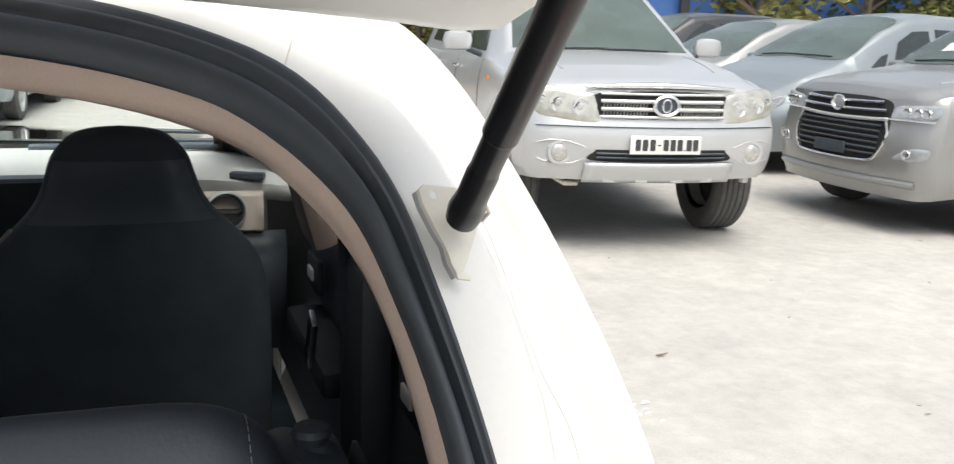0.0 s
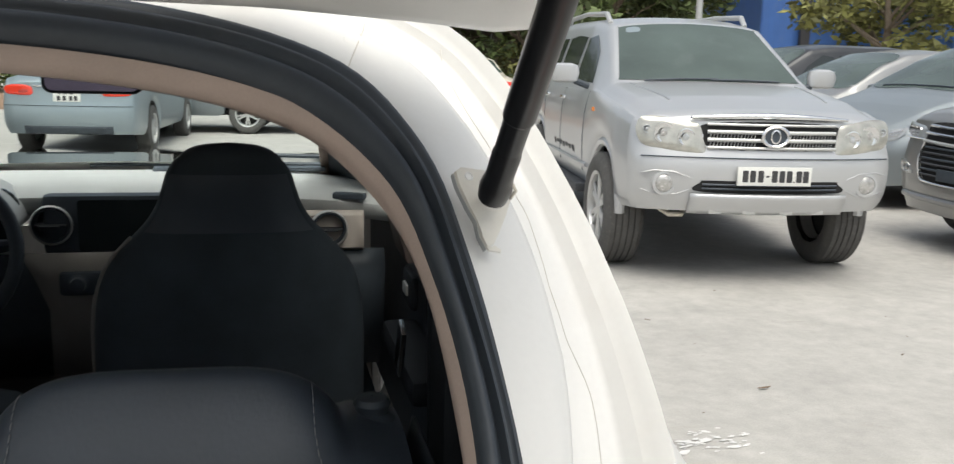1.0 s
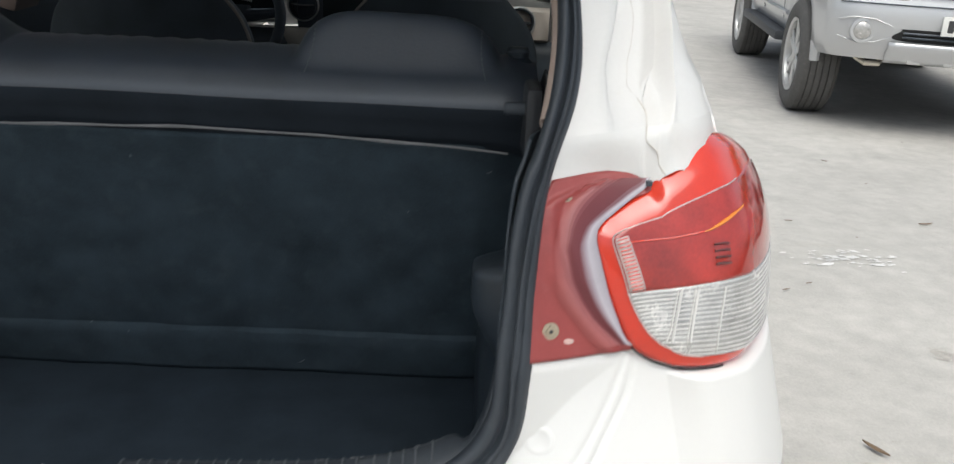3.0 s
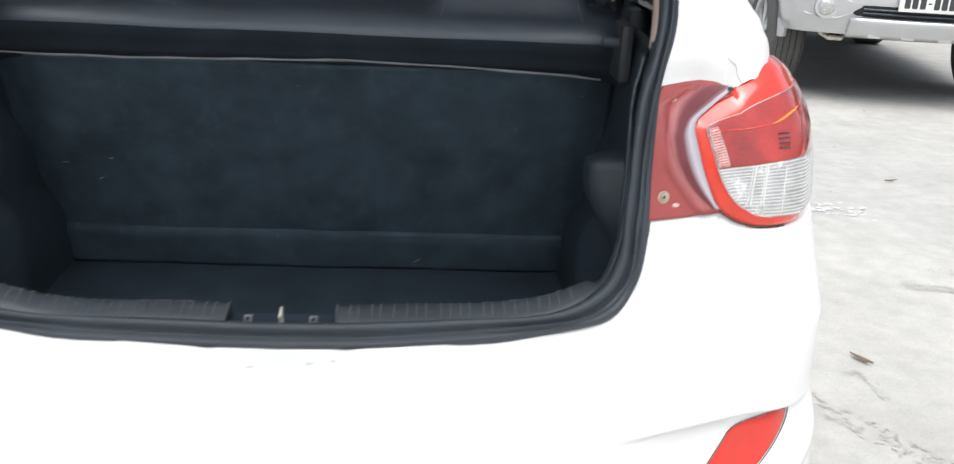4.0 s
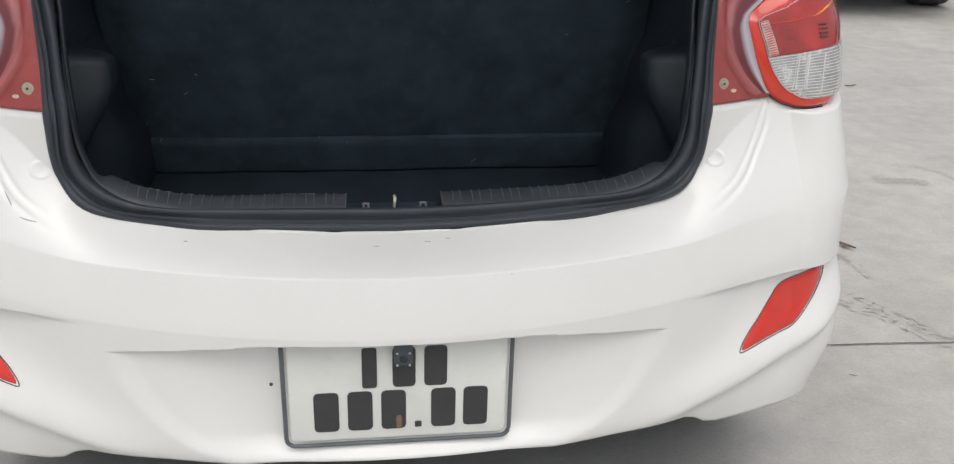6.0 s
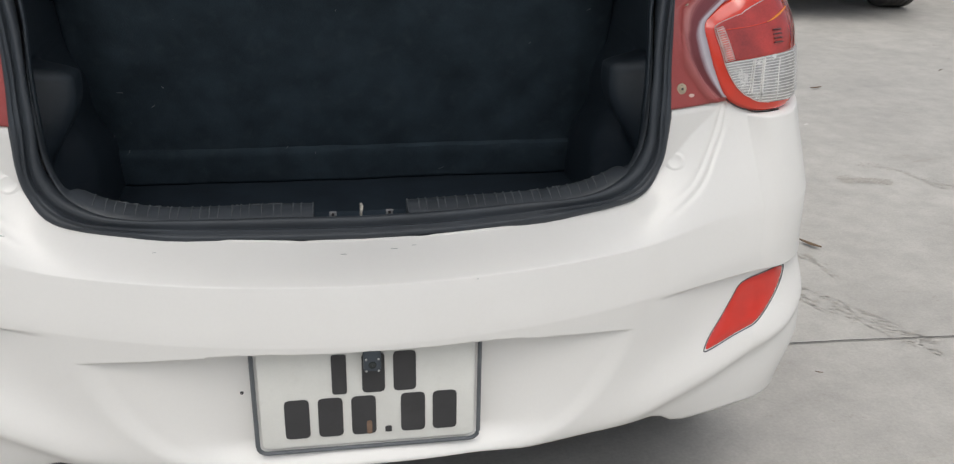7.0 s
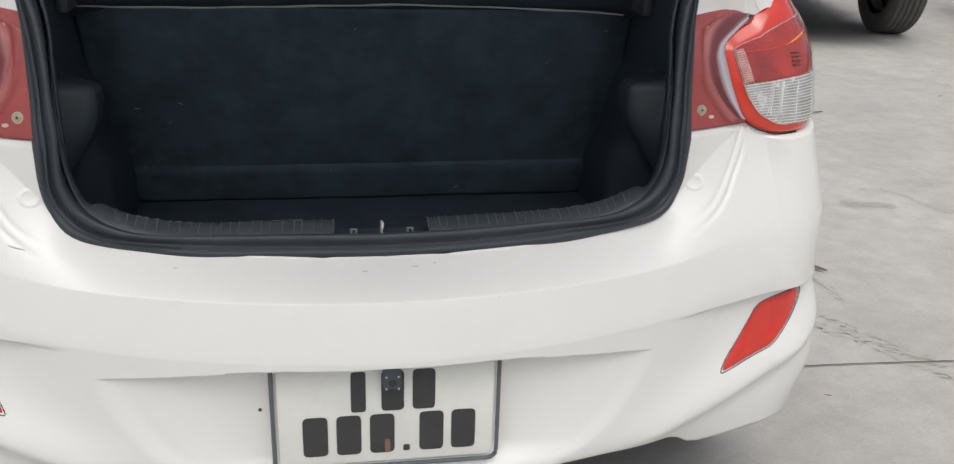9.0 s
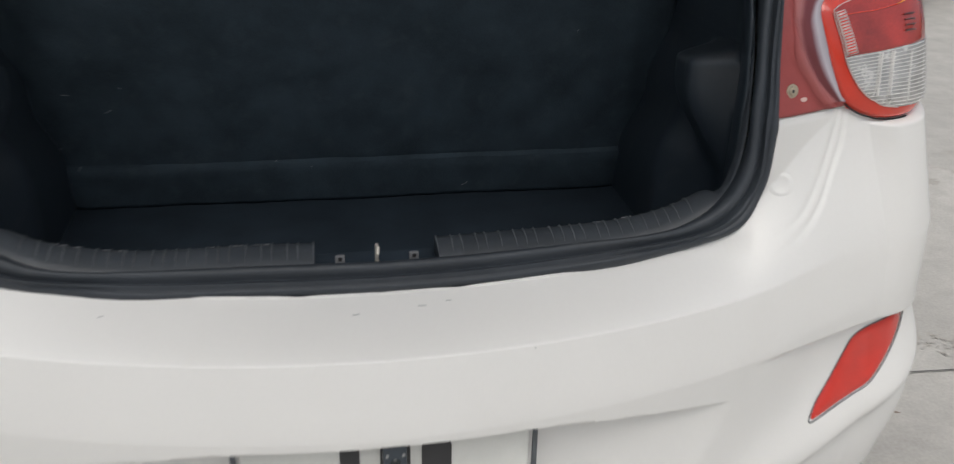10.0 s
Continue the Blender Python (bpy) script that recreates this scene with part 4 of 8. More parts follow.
GROOVE_S = ((0.8605, 0.8798, 0.8951, 0.9337, 0.97, 0.9895, 1.0047, 1.0148, 1.0226, 1.033), (0.93, 0.899, 0.877, 0.836, 0.823, 0.830, 0.846, 0.890, 0.955, 1.045))
RIDGE_S = ((0.8605, 0.8695, 0.8875, 0.9136, 0.9387, 0.9626, 0.985, 1.004, 1.014, 1.022, 1.033), (0.91, 0.893, 0.866, 0.834, 0.812, 0.806, 0.811, 0.823, 0.855, 0.915, 1.0))
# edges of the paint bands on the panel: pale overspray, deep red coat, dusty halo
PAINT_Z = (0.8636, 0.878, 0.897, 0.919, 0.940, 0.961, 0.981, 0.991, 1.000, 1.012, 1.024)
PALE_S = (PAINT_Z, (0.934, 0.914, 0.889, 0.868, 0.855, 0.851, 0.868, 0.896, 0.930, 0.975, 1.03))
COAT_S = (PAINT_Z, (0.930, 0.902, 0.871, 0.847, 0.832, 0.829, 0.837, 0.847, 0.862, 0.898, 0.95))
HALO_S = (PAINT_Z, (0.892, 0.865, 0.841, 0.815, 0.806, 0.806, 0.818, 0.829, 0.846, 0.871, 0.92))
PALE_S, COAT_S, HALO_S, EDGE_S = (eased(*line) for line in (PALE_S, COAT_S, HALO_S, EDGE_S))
LAMP_LINE = [(p.x, p.y) for p in spline([(a, b, 0) for a, b in LAMP], 90, True)]


def lamp_flat(s, z):
    """Plan place as metres along the skin, so that distances hold."""
    return (0.63 * s if s < 1 else 0.63 + 0.33 * (s - 1)), z


LAMP_FLAT = [lamp_flat(*p) for p in LAMP_LINE + LAMP_LINE[:1]]
LAMP_PROFILE = eased((0, 0.0025, 0.006, 0.015, 0.020, 0.028, 0.045), (0.004, 0.0095, 0.0118, 0.0168, 0.0186, 0.0192, 0.0197))


def on_lamp(s, z, lift=0.0):
    """A point of the lamp's glass: a bevelled border, then nearly flat."""
    return bed_out(s, z, lerp(*LAMP_PROFILE, off_line(LAMP_FLAT, *lamp_flat(s, z))) + lift)


def panel_height(s, z):
    """Relief of the panel beside the lamp: flat, a soft ridge, a groove, the rise to the lamp."""
    return 0.003 + smooth01((1.032 - z) / 0.016) * (0.0050 * smooth01((s - lerp(*RIDGE_S, z) + 0.022) / 0.022) - 0.0050 * bump1(s, lerp(*GROOVE_S, z), 0.010) + 0.0005 * smooth01((s - lerp(*PALE_S, z)) / 0.02))


for sx in (1, -1):
    side = lambda p: Vector((p.x * sx, p.y, p.z))
    rows = []
    for k in range(25):
        f = max(0.001, 1 - (1 - k / 24) ** 2)
        rows.append([side(on_lamp(1.25 + (a - 1.25) * f, 0.955 + (b - 0.955) * f)) for a, b in LAMP_LINE])
    rows.append([side(bed_out(a, b, -0.004)) for a, b in LAMP_LINE])
    lamp = part("tail_lamp", sheet(rows, close_cols=True), LAMPRED, car, "red and clear tail lamp cluster", sharp=70)

    def on_lens(z0, a, v, lift=0.0012):
        """A point of the lens: level z0, share a from the near to the far edge; v follows the middle line."""
        near, far = lerp(*LENS_NEAR, z0), lerp(*LENS_FAR, z0)
        s = near + (far - near) * a ** 1.7
        return side(on_lamp(s, z0 + (lerp(*LENS_MID, s) - 0.918) * v, lift))

    shares = np.linspace(0, 1, 40)
    rows = [[on_lens(0.9185 + 0.0893 * v, a, 1 - v, 0.0012 + 0.0010 * math.sin(math.pi * v)) for a in shares] for v in np.linspace(0, 1, 40)]
    part("upper_lens", sheet(rows), LAMPDARK, lamp, "deep red lens", thick=0.004, sharp=70)
    rows = [[on_lens(0.8527 + 0.0650 * v, a, v) for a in shares] for v in np.linspace(0, 1, 18)]
    part("lower_lens", sheet(rows), LAMPGREY, lamp, "clear ribbed reversing lens", thick=0.004, sharp=70)
    for k in range(16):
        v = (k + 0.6) / 16
        part("lens_rib", tube([on_lens(0.8527 + 0.0650 * v, a, v, 0.0016) for a in np.linspace(0.03, 0.95, 44)], 0.0007, 5), LAMPCLEAR, lamp)
    for s0, w in ((1.005, 0.0009), (1.022, 0.0016), (1.09, 0.0008), (1.105, 0.0016), (1.24, 0.0010)):
        pts = [on_lamp(s0 + 0.75 * (z - 0.885), z, 0.0018) for z in np.linspace(0.856, 0.919, 12) if s0 + 0.75 * (z - 0.885) > lerp(*LENS_NEAR, z) + 0.006]
        part("lens_divider", tube([side(p) for p in pts], w, 5), LAMPCLEAR, lamp)
    # faceted strip along the inner edge
    facet = lambda b, a: side(on_lamp(lerp(*LENS_NEAR, 0.918 + 0.0500 * b) + 0.002 + a * (lerp((0, 0.6, 1), (0.952, 0.936, 0.927), b) - lerp(*LENS_NEAR, 0.918 + 0.0500 * b) - 0.002), 0.9180 + 0.0500 * b + 0.002 * a, 0.0034))
    part("facet_strip", sheet([[facet(b, 0), facet(b, 1)] for b in np.linspace(0, 1, 10)]), LAMPPINK, lamp, "pale faceted lens edge", thick=0.003)
    for k in range(15):
        b = (k + 0.5) / 15
        part("facet", tube([facet(b, 0.12), facet(b, 0.88)], 0.0007, 5), LAMPRED, lamp)
    pts = [on_lamp(s, lerp((0.925, 0.984, 1.092, 1.209, 1.298, 1.37, 1.45), (0.9640, 0.966, 0.9690, 0.9725, 0.9785, 0.9835, 0.988), s), 0.0030) for s in np.linspace(0.93, 1.42, 26)]
    part("amber_strip", tube([side(p) for p in pts[13:]], [0.0005 + 0.0015 * smooth01(i / 5) * smooth01((13 - i) / 5) for i in range(13)], 6), LAMPAMBER, lamp, "amber strip")
    # Red tube draws a glow line on from the amber strip.
    part("inner_rib", tube([side(p) for p in pts[:14]], 0.0010, 6), LAMPRED, lamp, "bright red line for the glow inside the lens")
    cup = lambda f, g: side(on_lamp(1.255 + 0.055 * f * math.cos(g), 0.951 + 0.015 * f * math.sin(g), 0.0034 - 0.0025 * f * f))
    part("bulb_cup", sheet([[cup(f, 2 * math.pi * k / 20) for k in range(20)] for f in (0.01, 0.3, 0.6, 0.85, 1)], close_cols=True), LAMPDARK, lamp)
    for k in range(4):
        pts = [on_lamp(s, 0.942 + 0.006 * k - 0.012 * abs(s - 1.25), 0.0040) for s in np.linspace(1.215, 1.29, 5)]
        part("bulb_louvre", tube([side(p) for p in pts], 0.0012, 5), LOUVRE, lamp)
    # clear outer border of the lens and the dark gap under the lamp
    near_line = spline([(b, a, 0) for a, b in zip(*LENS_NEAR)], 130)
    part("lens_edge", tube([side(on_lamp(p.x, p.y, 0.0016)) for p in near_line], 0.0008, 6), LAMPPINK, lamp)
    low_edge = [p for p in spline([(a, b, 0) for a, b in LAMP], 200, True) if p.y < 0.866 and p.x < 1.30]
    part("lamp_gap", tube([side(bed_out(p.x, p.y - 0.0016, 0.006)) for p in sorted(low_edge, key=lambda p: p.x)], 0.0012, 6), UNDER, lamp)

    # red primer panel between lamp and opening
    rows = []
    for z in np.linspace(0.8600, 1.0325, 44):
        sl, sr = open_s(z) + 0.002, lerp(*EDGE_S, z) + 0.001
        r = []
        for a in np.linspace(0, 1, 36):
            s = sl + (max(sr, sl + 0.02) - sl) * a
            zz = z - smooth01((z - 1.0) / 0.03) * (0.007 * (1 - a) ** 2 + 0.009 * smooth01((a - 0.45) / 0.5))
            r.append(side(skin_out(s, zz, panel_height(s, z))))
        rows.append(r)
    panel = part("lamp_panel", sheet(rows), PRIMER, car, "dull red primed panel beside the lamp", thick=0.002, sharp=70)
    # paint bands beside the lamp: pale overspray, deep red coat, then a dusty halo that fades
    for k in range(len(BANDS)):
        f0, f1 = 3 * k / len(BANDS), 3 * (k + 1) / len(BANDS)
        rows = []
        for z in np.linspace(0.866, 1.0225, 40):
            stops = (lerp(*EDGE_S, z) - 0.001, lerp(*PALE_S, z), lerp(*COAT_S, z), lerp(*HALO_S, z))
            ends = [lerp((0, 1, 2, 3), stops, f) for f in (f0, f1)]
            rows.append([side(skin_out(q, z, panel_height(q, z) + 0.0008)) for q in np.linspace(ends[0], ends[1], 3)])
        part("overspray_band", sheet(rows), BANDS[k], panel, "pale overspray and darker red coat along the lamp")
    for x, z, size in ((0.505, 0.8885, 1.0), (0.516, 1.008, 0.62)):
        p = skin_out(place_s(x, z), z, 0.004)
        p.x *= sx
        m = Matrix.Translation(p) @ Vector((0.18 * sx, -1, 0.2)).to_track_quat("Z", "Y").to_matrix().to_4x4() @ Matrix.Scale(size, 4)
        sc = lathe([(0.001, 0.0022), (0.0042, 0.0020), (0.0052, 0.0006), (0.0085, 0.0004), (0.0088, -0.001)], 18, m)
        screw = part("screw", sc, SCREWMETAL, panel, "zinc screw with washer")
        part("recess", lathe([(0.0002, 0.0026), (0.0016, 0.0026), (0.0024, 0.0019)], 10, m), INK, screw)
        for a in (20, 110):
            part("slot", box((0, 0, 0.0024), (0.0072, 0.0015, 0.0008), 0, None, m @ Matrix.Rotation(radians(a), 4, "Z")), INK, screw, smooth=False)
    p = skin_out(place_s(0.524, 0.8765), 0.8765, 0.0040)
    part("paint_chip", lathe([(0.0003, 0.0004), (0.0032, 0.0003), (0.0038, -0.0006)], 9, Matrix.Translation(side(p)) @ Vector((0.18 * sx, -1, 0.2)).to_track_quat("Z", "Y").to_matrix().to_4x4() @ Matrix.Diagonal((1.5, 0.8, 1, 1))), SPATTER, panel, "pale chip in the paint")
    # black clip at the head of the gutter
    p = skin_out(place_s(0.608, 1.017), 1.017, 0.012)
    part("clip", box((p.x * sx, p.y, p.z), (0.006, 0.008, 0.005), 0.0015), PLASTIC, car)
    # round stop bosses on the shelf beside the opening
    p = skin_out(place_s(0.502, 0.776), 0.776, 0.0)
    n = skin_out(place_s(0.502, 0.776), 0.776, 1.0) - p
    n.x *= sx
    m = Matrix.Translation((p.x * sx, p.y, p.z)) @ n.to_track_quat("Z", "Y").to_matrix().to_4x4()
    part("stop_boss", lathe([(0.001, 0.0002), (0.0085, 0.0003), (0.0105, 0.0011), (0.0122, 0.0011), (0.0165, 0.0001), (0.017, -0.003)], 28, m), WHITE, car)
    # reflector in the bumper
    REFL = [(0.8566, 0.457), (0.875, 0.4785), (0.910, 0.506), (0.942, 0.538), (0.955, 0.553), (0.978, 0.562), (1.034, 0.5665), (1.155, 0.572), (1.225, 0.576), (1.262, 0.567), (1.243, 0.549), (1.19, 0.5283), (1.136, 0.5115), (1.083, 0.4965), (1.0386, 0.4853), (0.981, 0.475), (0.9276, 0.4655), (0.879, 0.457)]
    refl = part("reflector", patch_on_tail(REFL, (1.02, 0.52), sx, 0.004, 8, -0.001, 6, 4), REFLECTOR, car, "red bumper reflector with chipped edges", sharp=60)
    rim_pts = [skin_out(p.x, p.y, 0.001) for p in spline([(a, b, 0) for a, b in REFL], 60, True)]
    part("reflector_rim", tube([Vector((p.x * sx, p.y, p.z)) for p in rim_pts], 0.0009, 5, closed=True), GREYPLASTIC, refl)

# ---- number plate, camera ----
plate_m = Matrix.Translation((-0.002, 0.014, 0.474)) @ Matrix.Rotation(radians(-2.0), 4, "X") @ BACKWARD
frame_out = rounded(0.338, 0.186, 0.014)
pl = part("number_plate", plate(rounded(0.325, 0.173, 0.010), 0.010, plate_m, 0.002), PLATEWHITE, car, "white two-line number plate, scuffed")
fr = [plate_m @ Vector((x, y, 0.011)) for x, y in frame_out]
part("plate_frame", tube(fr, 0.0034, 8, closed=True), RIBGREY, pl, "grey plastic plate frame")
part("plate_back", plate(rounded(0.30, 0.15, 0.01), 0.05, Matrix.Translation((-0.002, 0.062, 0.475)) @ BACKWARD), PLASTIC, pl)


def bars(parent, m, items, mat, depth=0.0012):
    for x, z, w, h in items:
        part("plate_bar", plate(rounded(w, h, min(w, h) * 0.18, 2), depth, m @ Matrix.Translation((x, z, 0))), mat, parent, smooth=False)


bars(pl, plate_m @ Matrix.Translation((0, 0, 0.0102)),
     [(-0.043, 0.038, 0.022, 0.068), (0.008, 0.038, 0.034, 0.068), (0.055, 0.038, 0.034, 0.068)]
     + [(x, -0.036, 0.037, 0.068) for x in (-0.108, -0.058, -0.008, 0.067, 0.116)] + [(0.029, -0.064, 0.010, 0.010)], INK)
part("plate_stain", plate(rounded(0.008, 0.024, 0.003, 2), 0.0016, plate_m @ Matrix.Translation((0.0, -0.058, 0.0103))), PINKBAR, pl, smooth=False)
cam_box = part("reversing_camera", box((0.004, -0.008, 0.549), (0.026, 0.026, 0.038), 0.004), PLASTIC, car, "small black reversing camera")
part("camera_mount", box((0.002, 0.006, 0.566), (0.034, 0.03, 0.012), 0.003), PLASTIC, cam_box)
part("camera_eye", lathe([(0.001, 0.002), (0.005, 0.0015), (0.006, 0.0)], 16, Matrix.Translation((0.004, -0.0215, 0.542)) @ BACKWARD), DARKGLASS, cam_box)
for x in (-0.009, 0.009):
    for z in (0.010, -0.010):
        part("led", lathe([(0.0005, 0.0012), (0.0016, 0.001), (0.0018, 0)], 10, Matrix.Translation((0.004 + x, -0.0212, 0.542 + z)) @ BACKWARD), BRUSHED, cam_box)
p = tail(0.19 / 0.66, 0.478)
part("blanking_dot", lathe([(0.0005, 0.001), (0.0028, 0.0008), (0.003, -0.001)], 12, Matrix.Translation((-p.x, p.y, p.z)) @ BACKWARD), INK, car)
# scrapes where the tailgate corner has rubbed the paint
for line in (((0.851, 0.750), (0.840, 0.741), (0.830, 0.733)), ((0.809, 0.720), (0.792, 0.717), (0.771, 0.714))):
    pts = [skin_out(s, z, 0.0004) for s, z in line]
    part("scrape", tube(spline([Vector((-p.x, p.y, p.z)) for p in pts], 12), [0.0004 + 0.0009 * math.sin(0.285 * k) for k in range(12)], 5), DASHGREY, car, "dark scrape through the paint")
# paint chips on the shelf
random.seed(9)
for x, y, w in ((-0.030, 0.055, 0.010), (0.045, 0.062, 0.012), (0.075, 0.066, 0.008), (-0.30, 0.078, 0.006), (0.16, -0.01, 0.003)):
    z = next(z for z in np.linspace(0.69, 0.60, 200) if tail(abs(x) / 0.66, z).y < y + 0.012)
    p = skin_out(abs(x) / 0.66, z, 0.0006)
    part("paint_chip", box((math.copysign(p.x, x), p.y, p.z), (w * 0.8, 0.0010, 0.0006), 0, None, Matrix.Rotation(radians(random.uniform(-6, 6)), 4, "Z")), DASHGREY, car, smooth=False)

# ---- gas strut and bracket ----
ball = Vector((0.536, 0.430, 1.303))
tip = Vector((0.546, 0.098, 1.676))
d = (tip - ball).normalized()
strut = part("gas_strut", tube([ball + d * a for a in (0.035, 0.06, 0.062, 0.45)], [0.0085, 0.0085, 0.0100, 0.0100], 20), STRUT, car, "black gas strut holding the tailgate up", sharp=30)
part("strut_end", tube([ball - d * 0.014, ball - d * 0.011, ball - d * 0.002, ball + d * 0.004, ball + d * 0.010, ball + d * 0.030, ball + d * 0.036], [0.006, 0.0098, 0.0108, 0.0100, 0.0090, 0.0092, 0.0080], 18), STRUT, strut, "black plastic socket")
part("socket_clip", tube([ball + d * 0.002 + Vector((0.009, -0.004, 0)), ball + d * 0.001 + Vector((0.012, -0.002, -0.004)), ball - d * 0.008 + Vector((0.010, -0.003, -0.003))], 0.0012, 6), STEEL, strut, "wire clip of the socket")
bracket_n = Vector((0.25, -0.80, 0.55)).normalized()
side_v = Vector((0.97, 0.20, -0.14)).normalized()
side_v = (side_v - bracket_n * side_v.dot(bracket_n)).normalized()
up_v = bracket_n.cross(side_v)
bm_m = Matrix.Translation((0.536, 0.455, 1.289)) @ Matrix((side_v, up_v, bracket_n)).transposed().to_4x4() 
shape = [(-0.0215, 0.0175), (-0.0175, 0.0210), (0.008, 0.0208), (0.0200, 0.0170), (0.0203, 0.0080), (0.0122, -0.0100), (0.0052, -0.0235), (0.0010, -0.0312), (-0.0043, -0.0343), (-0.0078, -0.0262), (-0.0090, -0.0160), (-0.0140, -0.0068), (-0.0200, 0.0080)]
br = part("strut_bracket", plate(shape, 0.003, bm_m, 0.0008), BRACKET, car, "cream painted triangular strut bracket")
part("bracket_lip", plate([(-0.0043, -0.0343), (0.0010, -0.0325), (0.0058, -0.0352), (0.0052, -0.0368), (-0.003, -0.0362)], 0.002, bm_m), BRACKET, br)
# Grey sliver along the bracket draws the shadow gap beside it.
part("bracket_edge", plate([(-0.0222, 0.0170), (-0.0205, 0.0080), (-0.0145, -0.0068), (-0.0096, -0.0160), (-0.0084, -0.0262), (-0.0043, -0.0350), (-0.0036, -0.0330), (-0.0072, -0.0255), (-0.0085, -0.0155), (-0.0135, -0.0060), (-0.0195, 0.0085), (-0.0205, 0.0172)], 0.004, bm_m @ Matrix.Translation((0, 0, -0.004)), 0), DASHGREY, br)
part("bracket_hole", lathe([(0.0002, 0.0004), (0.0032, 0.0004), (0.0042, 0.0012), (0.0052, 0.0002)], 14, bm_m @ Matrix.Translation((-0.0125, 0.0145, 0.003)) @ Matrix.Scale(0.62, 4)), WHITE, br)
part("ball_stud", lathe([(0.0001, 0.016), (0.006, 0.014), (0.0065, 0.008), (0.004, 0.003), (0.006, 0.0)], 16, bm_m @ Matrix.Translation((0.006, 0.009, 0.003)) @ Matrix.Scale(0.66, 4)), STEEL, br)

# ---- open tailgate overhead ----
rows = []
for k in range(28):
    f = k / 27
    y, z = 0.575 - 1.0 * f, 1.452 + 0.44 * f - 0.05 * math.sin(math.pi * f) + 0.02 * smooth01((0.06 - f) / 0.06)
    hw = lerp((0, 0.03, 0.10, 0.5, 1.0), (0.40, 0.47, 0.525, 0.58, 0.50), f)
    r = []
    for a in np.linspace(-1, 1, 41):
        u = abs(a)
        drop = 0.046 * smooth01((u - 0.70) / 0.16) - 0.030 * smooth01((u - 0.93) / 0.07)
        r.append(Vector((hw * a, y - 0.05 * (1 - u * u) * f, z - drop * smooth01(f / 0.05) + 0.012 * (1 - a * a))))
    rows.append(r)
tg = part("tailgate", sheet(rows), WHITE, car, "white tailgate raised overhead, inner face", thick=0.012, sharp=70)
rows = [[Vector((x, lerp((0, 1), (0.25, -0.23), b) , 1.468 + 0.40 * lerp((0, 1), (0.34, 0.82), b) - 0.04 + 0.03 * (1 - (x / 0.55) ** 2))) for x in np.linspace(-0.42, 0.42, 15)] for b in np.linspace(0, 1, 8)]
part("tailgate_window", sheet(rows), DARKGLASS, tg, thick=0.004)
rows = []
for x in np.linspace(-0.585, 0.585, 61):
    u = abs(x)
    y0 = lerp((0, 0.40, 0.50, 0.555, 0.585), (0.53, 0.515, 0.50, 0.49, 0.44), u)
    z0 = lerp((0, 0.40, 0.461, 0.502, 0.535, 0.552, 0.566, 0.578, 0.585), (1.414, 1.4085, 1.4045, 1.402, 1.3985, 1.3972, 1.400, 1.408, 1.422), u)
    rows.append([Vector((x, y0 + a, z0 + b)) for a, b in ((0.030, 0.050), (0.012, 0.020), (0.004, 0.004), (0.0, 0.0), (-0.005, -0.0005), (-0.014, 0.003), (-0.05, 0.024), (-0.11, 0.060), (-0.20, 0.115))])
part("tailgate_lip", sheet(rows), WHITE, tg, "rolled lower lip of the raised tailgate", sharp=80)
part("tailgate_hinge", box((0.38, 0.66, 1.450), (0.05, 0.07, 0.02), 0.005), WHITE, tg)
part("tailgate_hinge", box((-0.38, 0.66, 1.450), (0.05, 0.07, 0.02), 0.005), WHITE, tg)

# ---- boot interior ----
def inner_at(z):
    k = min(range(N_LOOP), key=lambda i: abs(half_in[i].z - z) + (0.2 if half_in[i].x < 0.3 else 0))
    return half_in[k]


part("boot_floor", box((0, 0.43, 0.575), (0.98, 0.62, 0.02), 0.004), BOOTMAT, car, "black felt boot floor")
# back of the rear seat: felt panel, slightly slumped, with a folded lower edge
random.seed(2)
rows = []
for z in np.linspace(0.588, 0.985, 60):
    r = []
    for x in np.linspace(-0.50, 0.50, 110):
        y = 0.625 - 0.105 * (z - 0.585) / 0.4 + 0.006 * noise.noise((x * 5, z * 6, 0.3)) - 0.010 * smooth01((0.664 - z) / 0.012) * (0.7 + 0.3 * math.sin(x * 3 + 1)) + 0.003 * noise.noise((x * 16, z * 22, 4.0)) + 0.0015 * noise.noise((x * 45, z * 30, 9.0))
        y += 0.02 * smooth01((abs(x) - 0.42) / 0.08)
        r.append(Vector((x, y, z)))
    rows.append(r)
seat = thing("rear_bench_seat", "black rear bench seat with felt back and leatherette top", "seat", m=CAR_M)
part("seat_back_panel", sheet(rows), CARPET, seat, "black felt seat back panel, dusty", thick=0.01)
# lint caught in the felt
lint = bmesh.new()
rl = random.Random(12)
for _ in range(70):
    x, z = rl.uniform(-0.46, 0.46), 0.60 + 0.37 * rl.random() ** 1.4
    y = 0.625 - 0.105 * (z - 0.585) / 0.4 - 0.011 * smooth01((0.668 - z) / 0.012) * (0.7 + 0.3 * math.sin(x * 3 + 1)) - 0.0065
    a, w = rl.uniform(0, 3.1), rl.uniform(0.002, 0.007)
    tube([(x - w * math.cos(a), y, z - w * math.sin(a)), (x + w * 0.2, y - 0.001, z), (x + w * math.cos(a), y, z + w * math.sin(a))], 0.0004, 3, lint, cap=False)
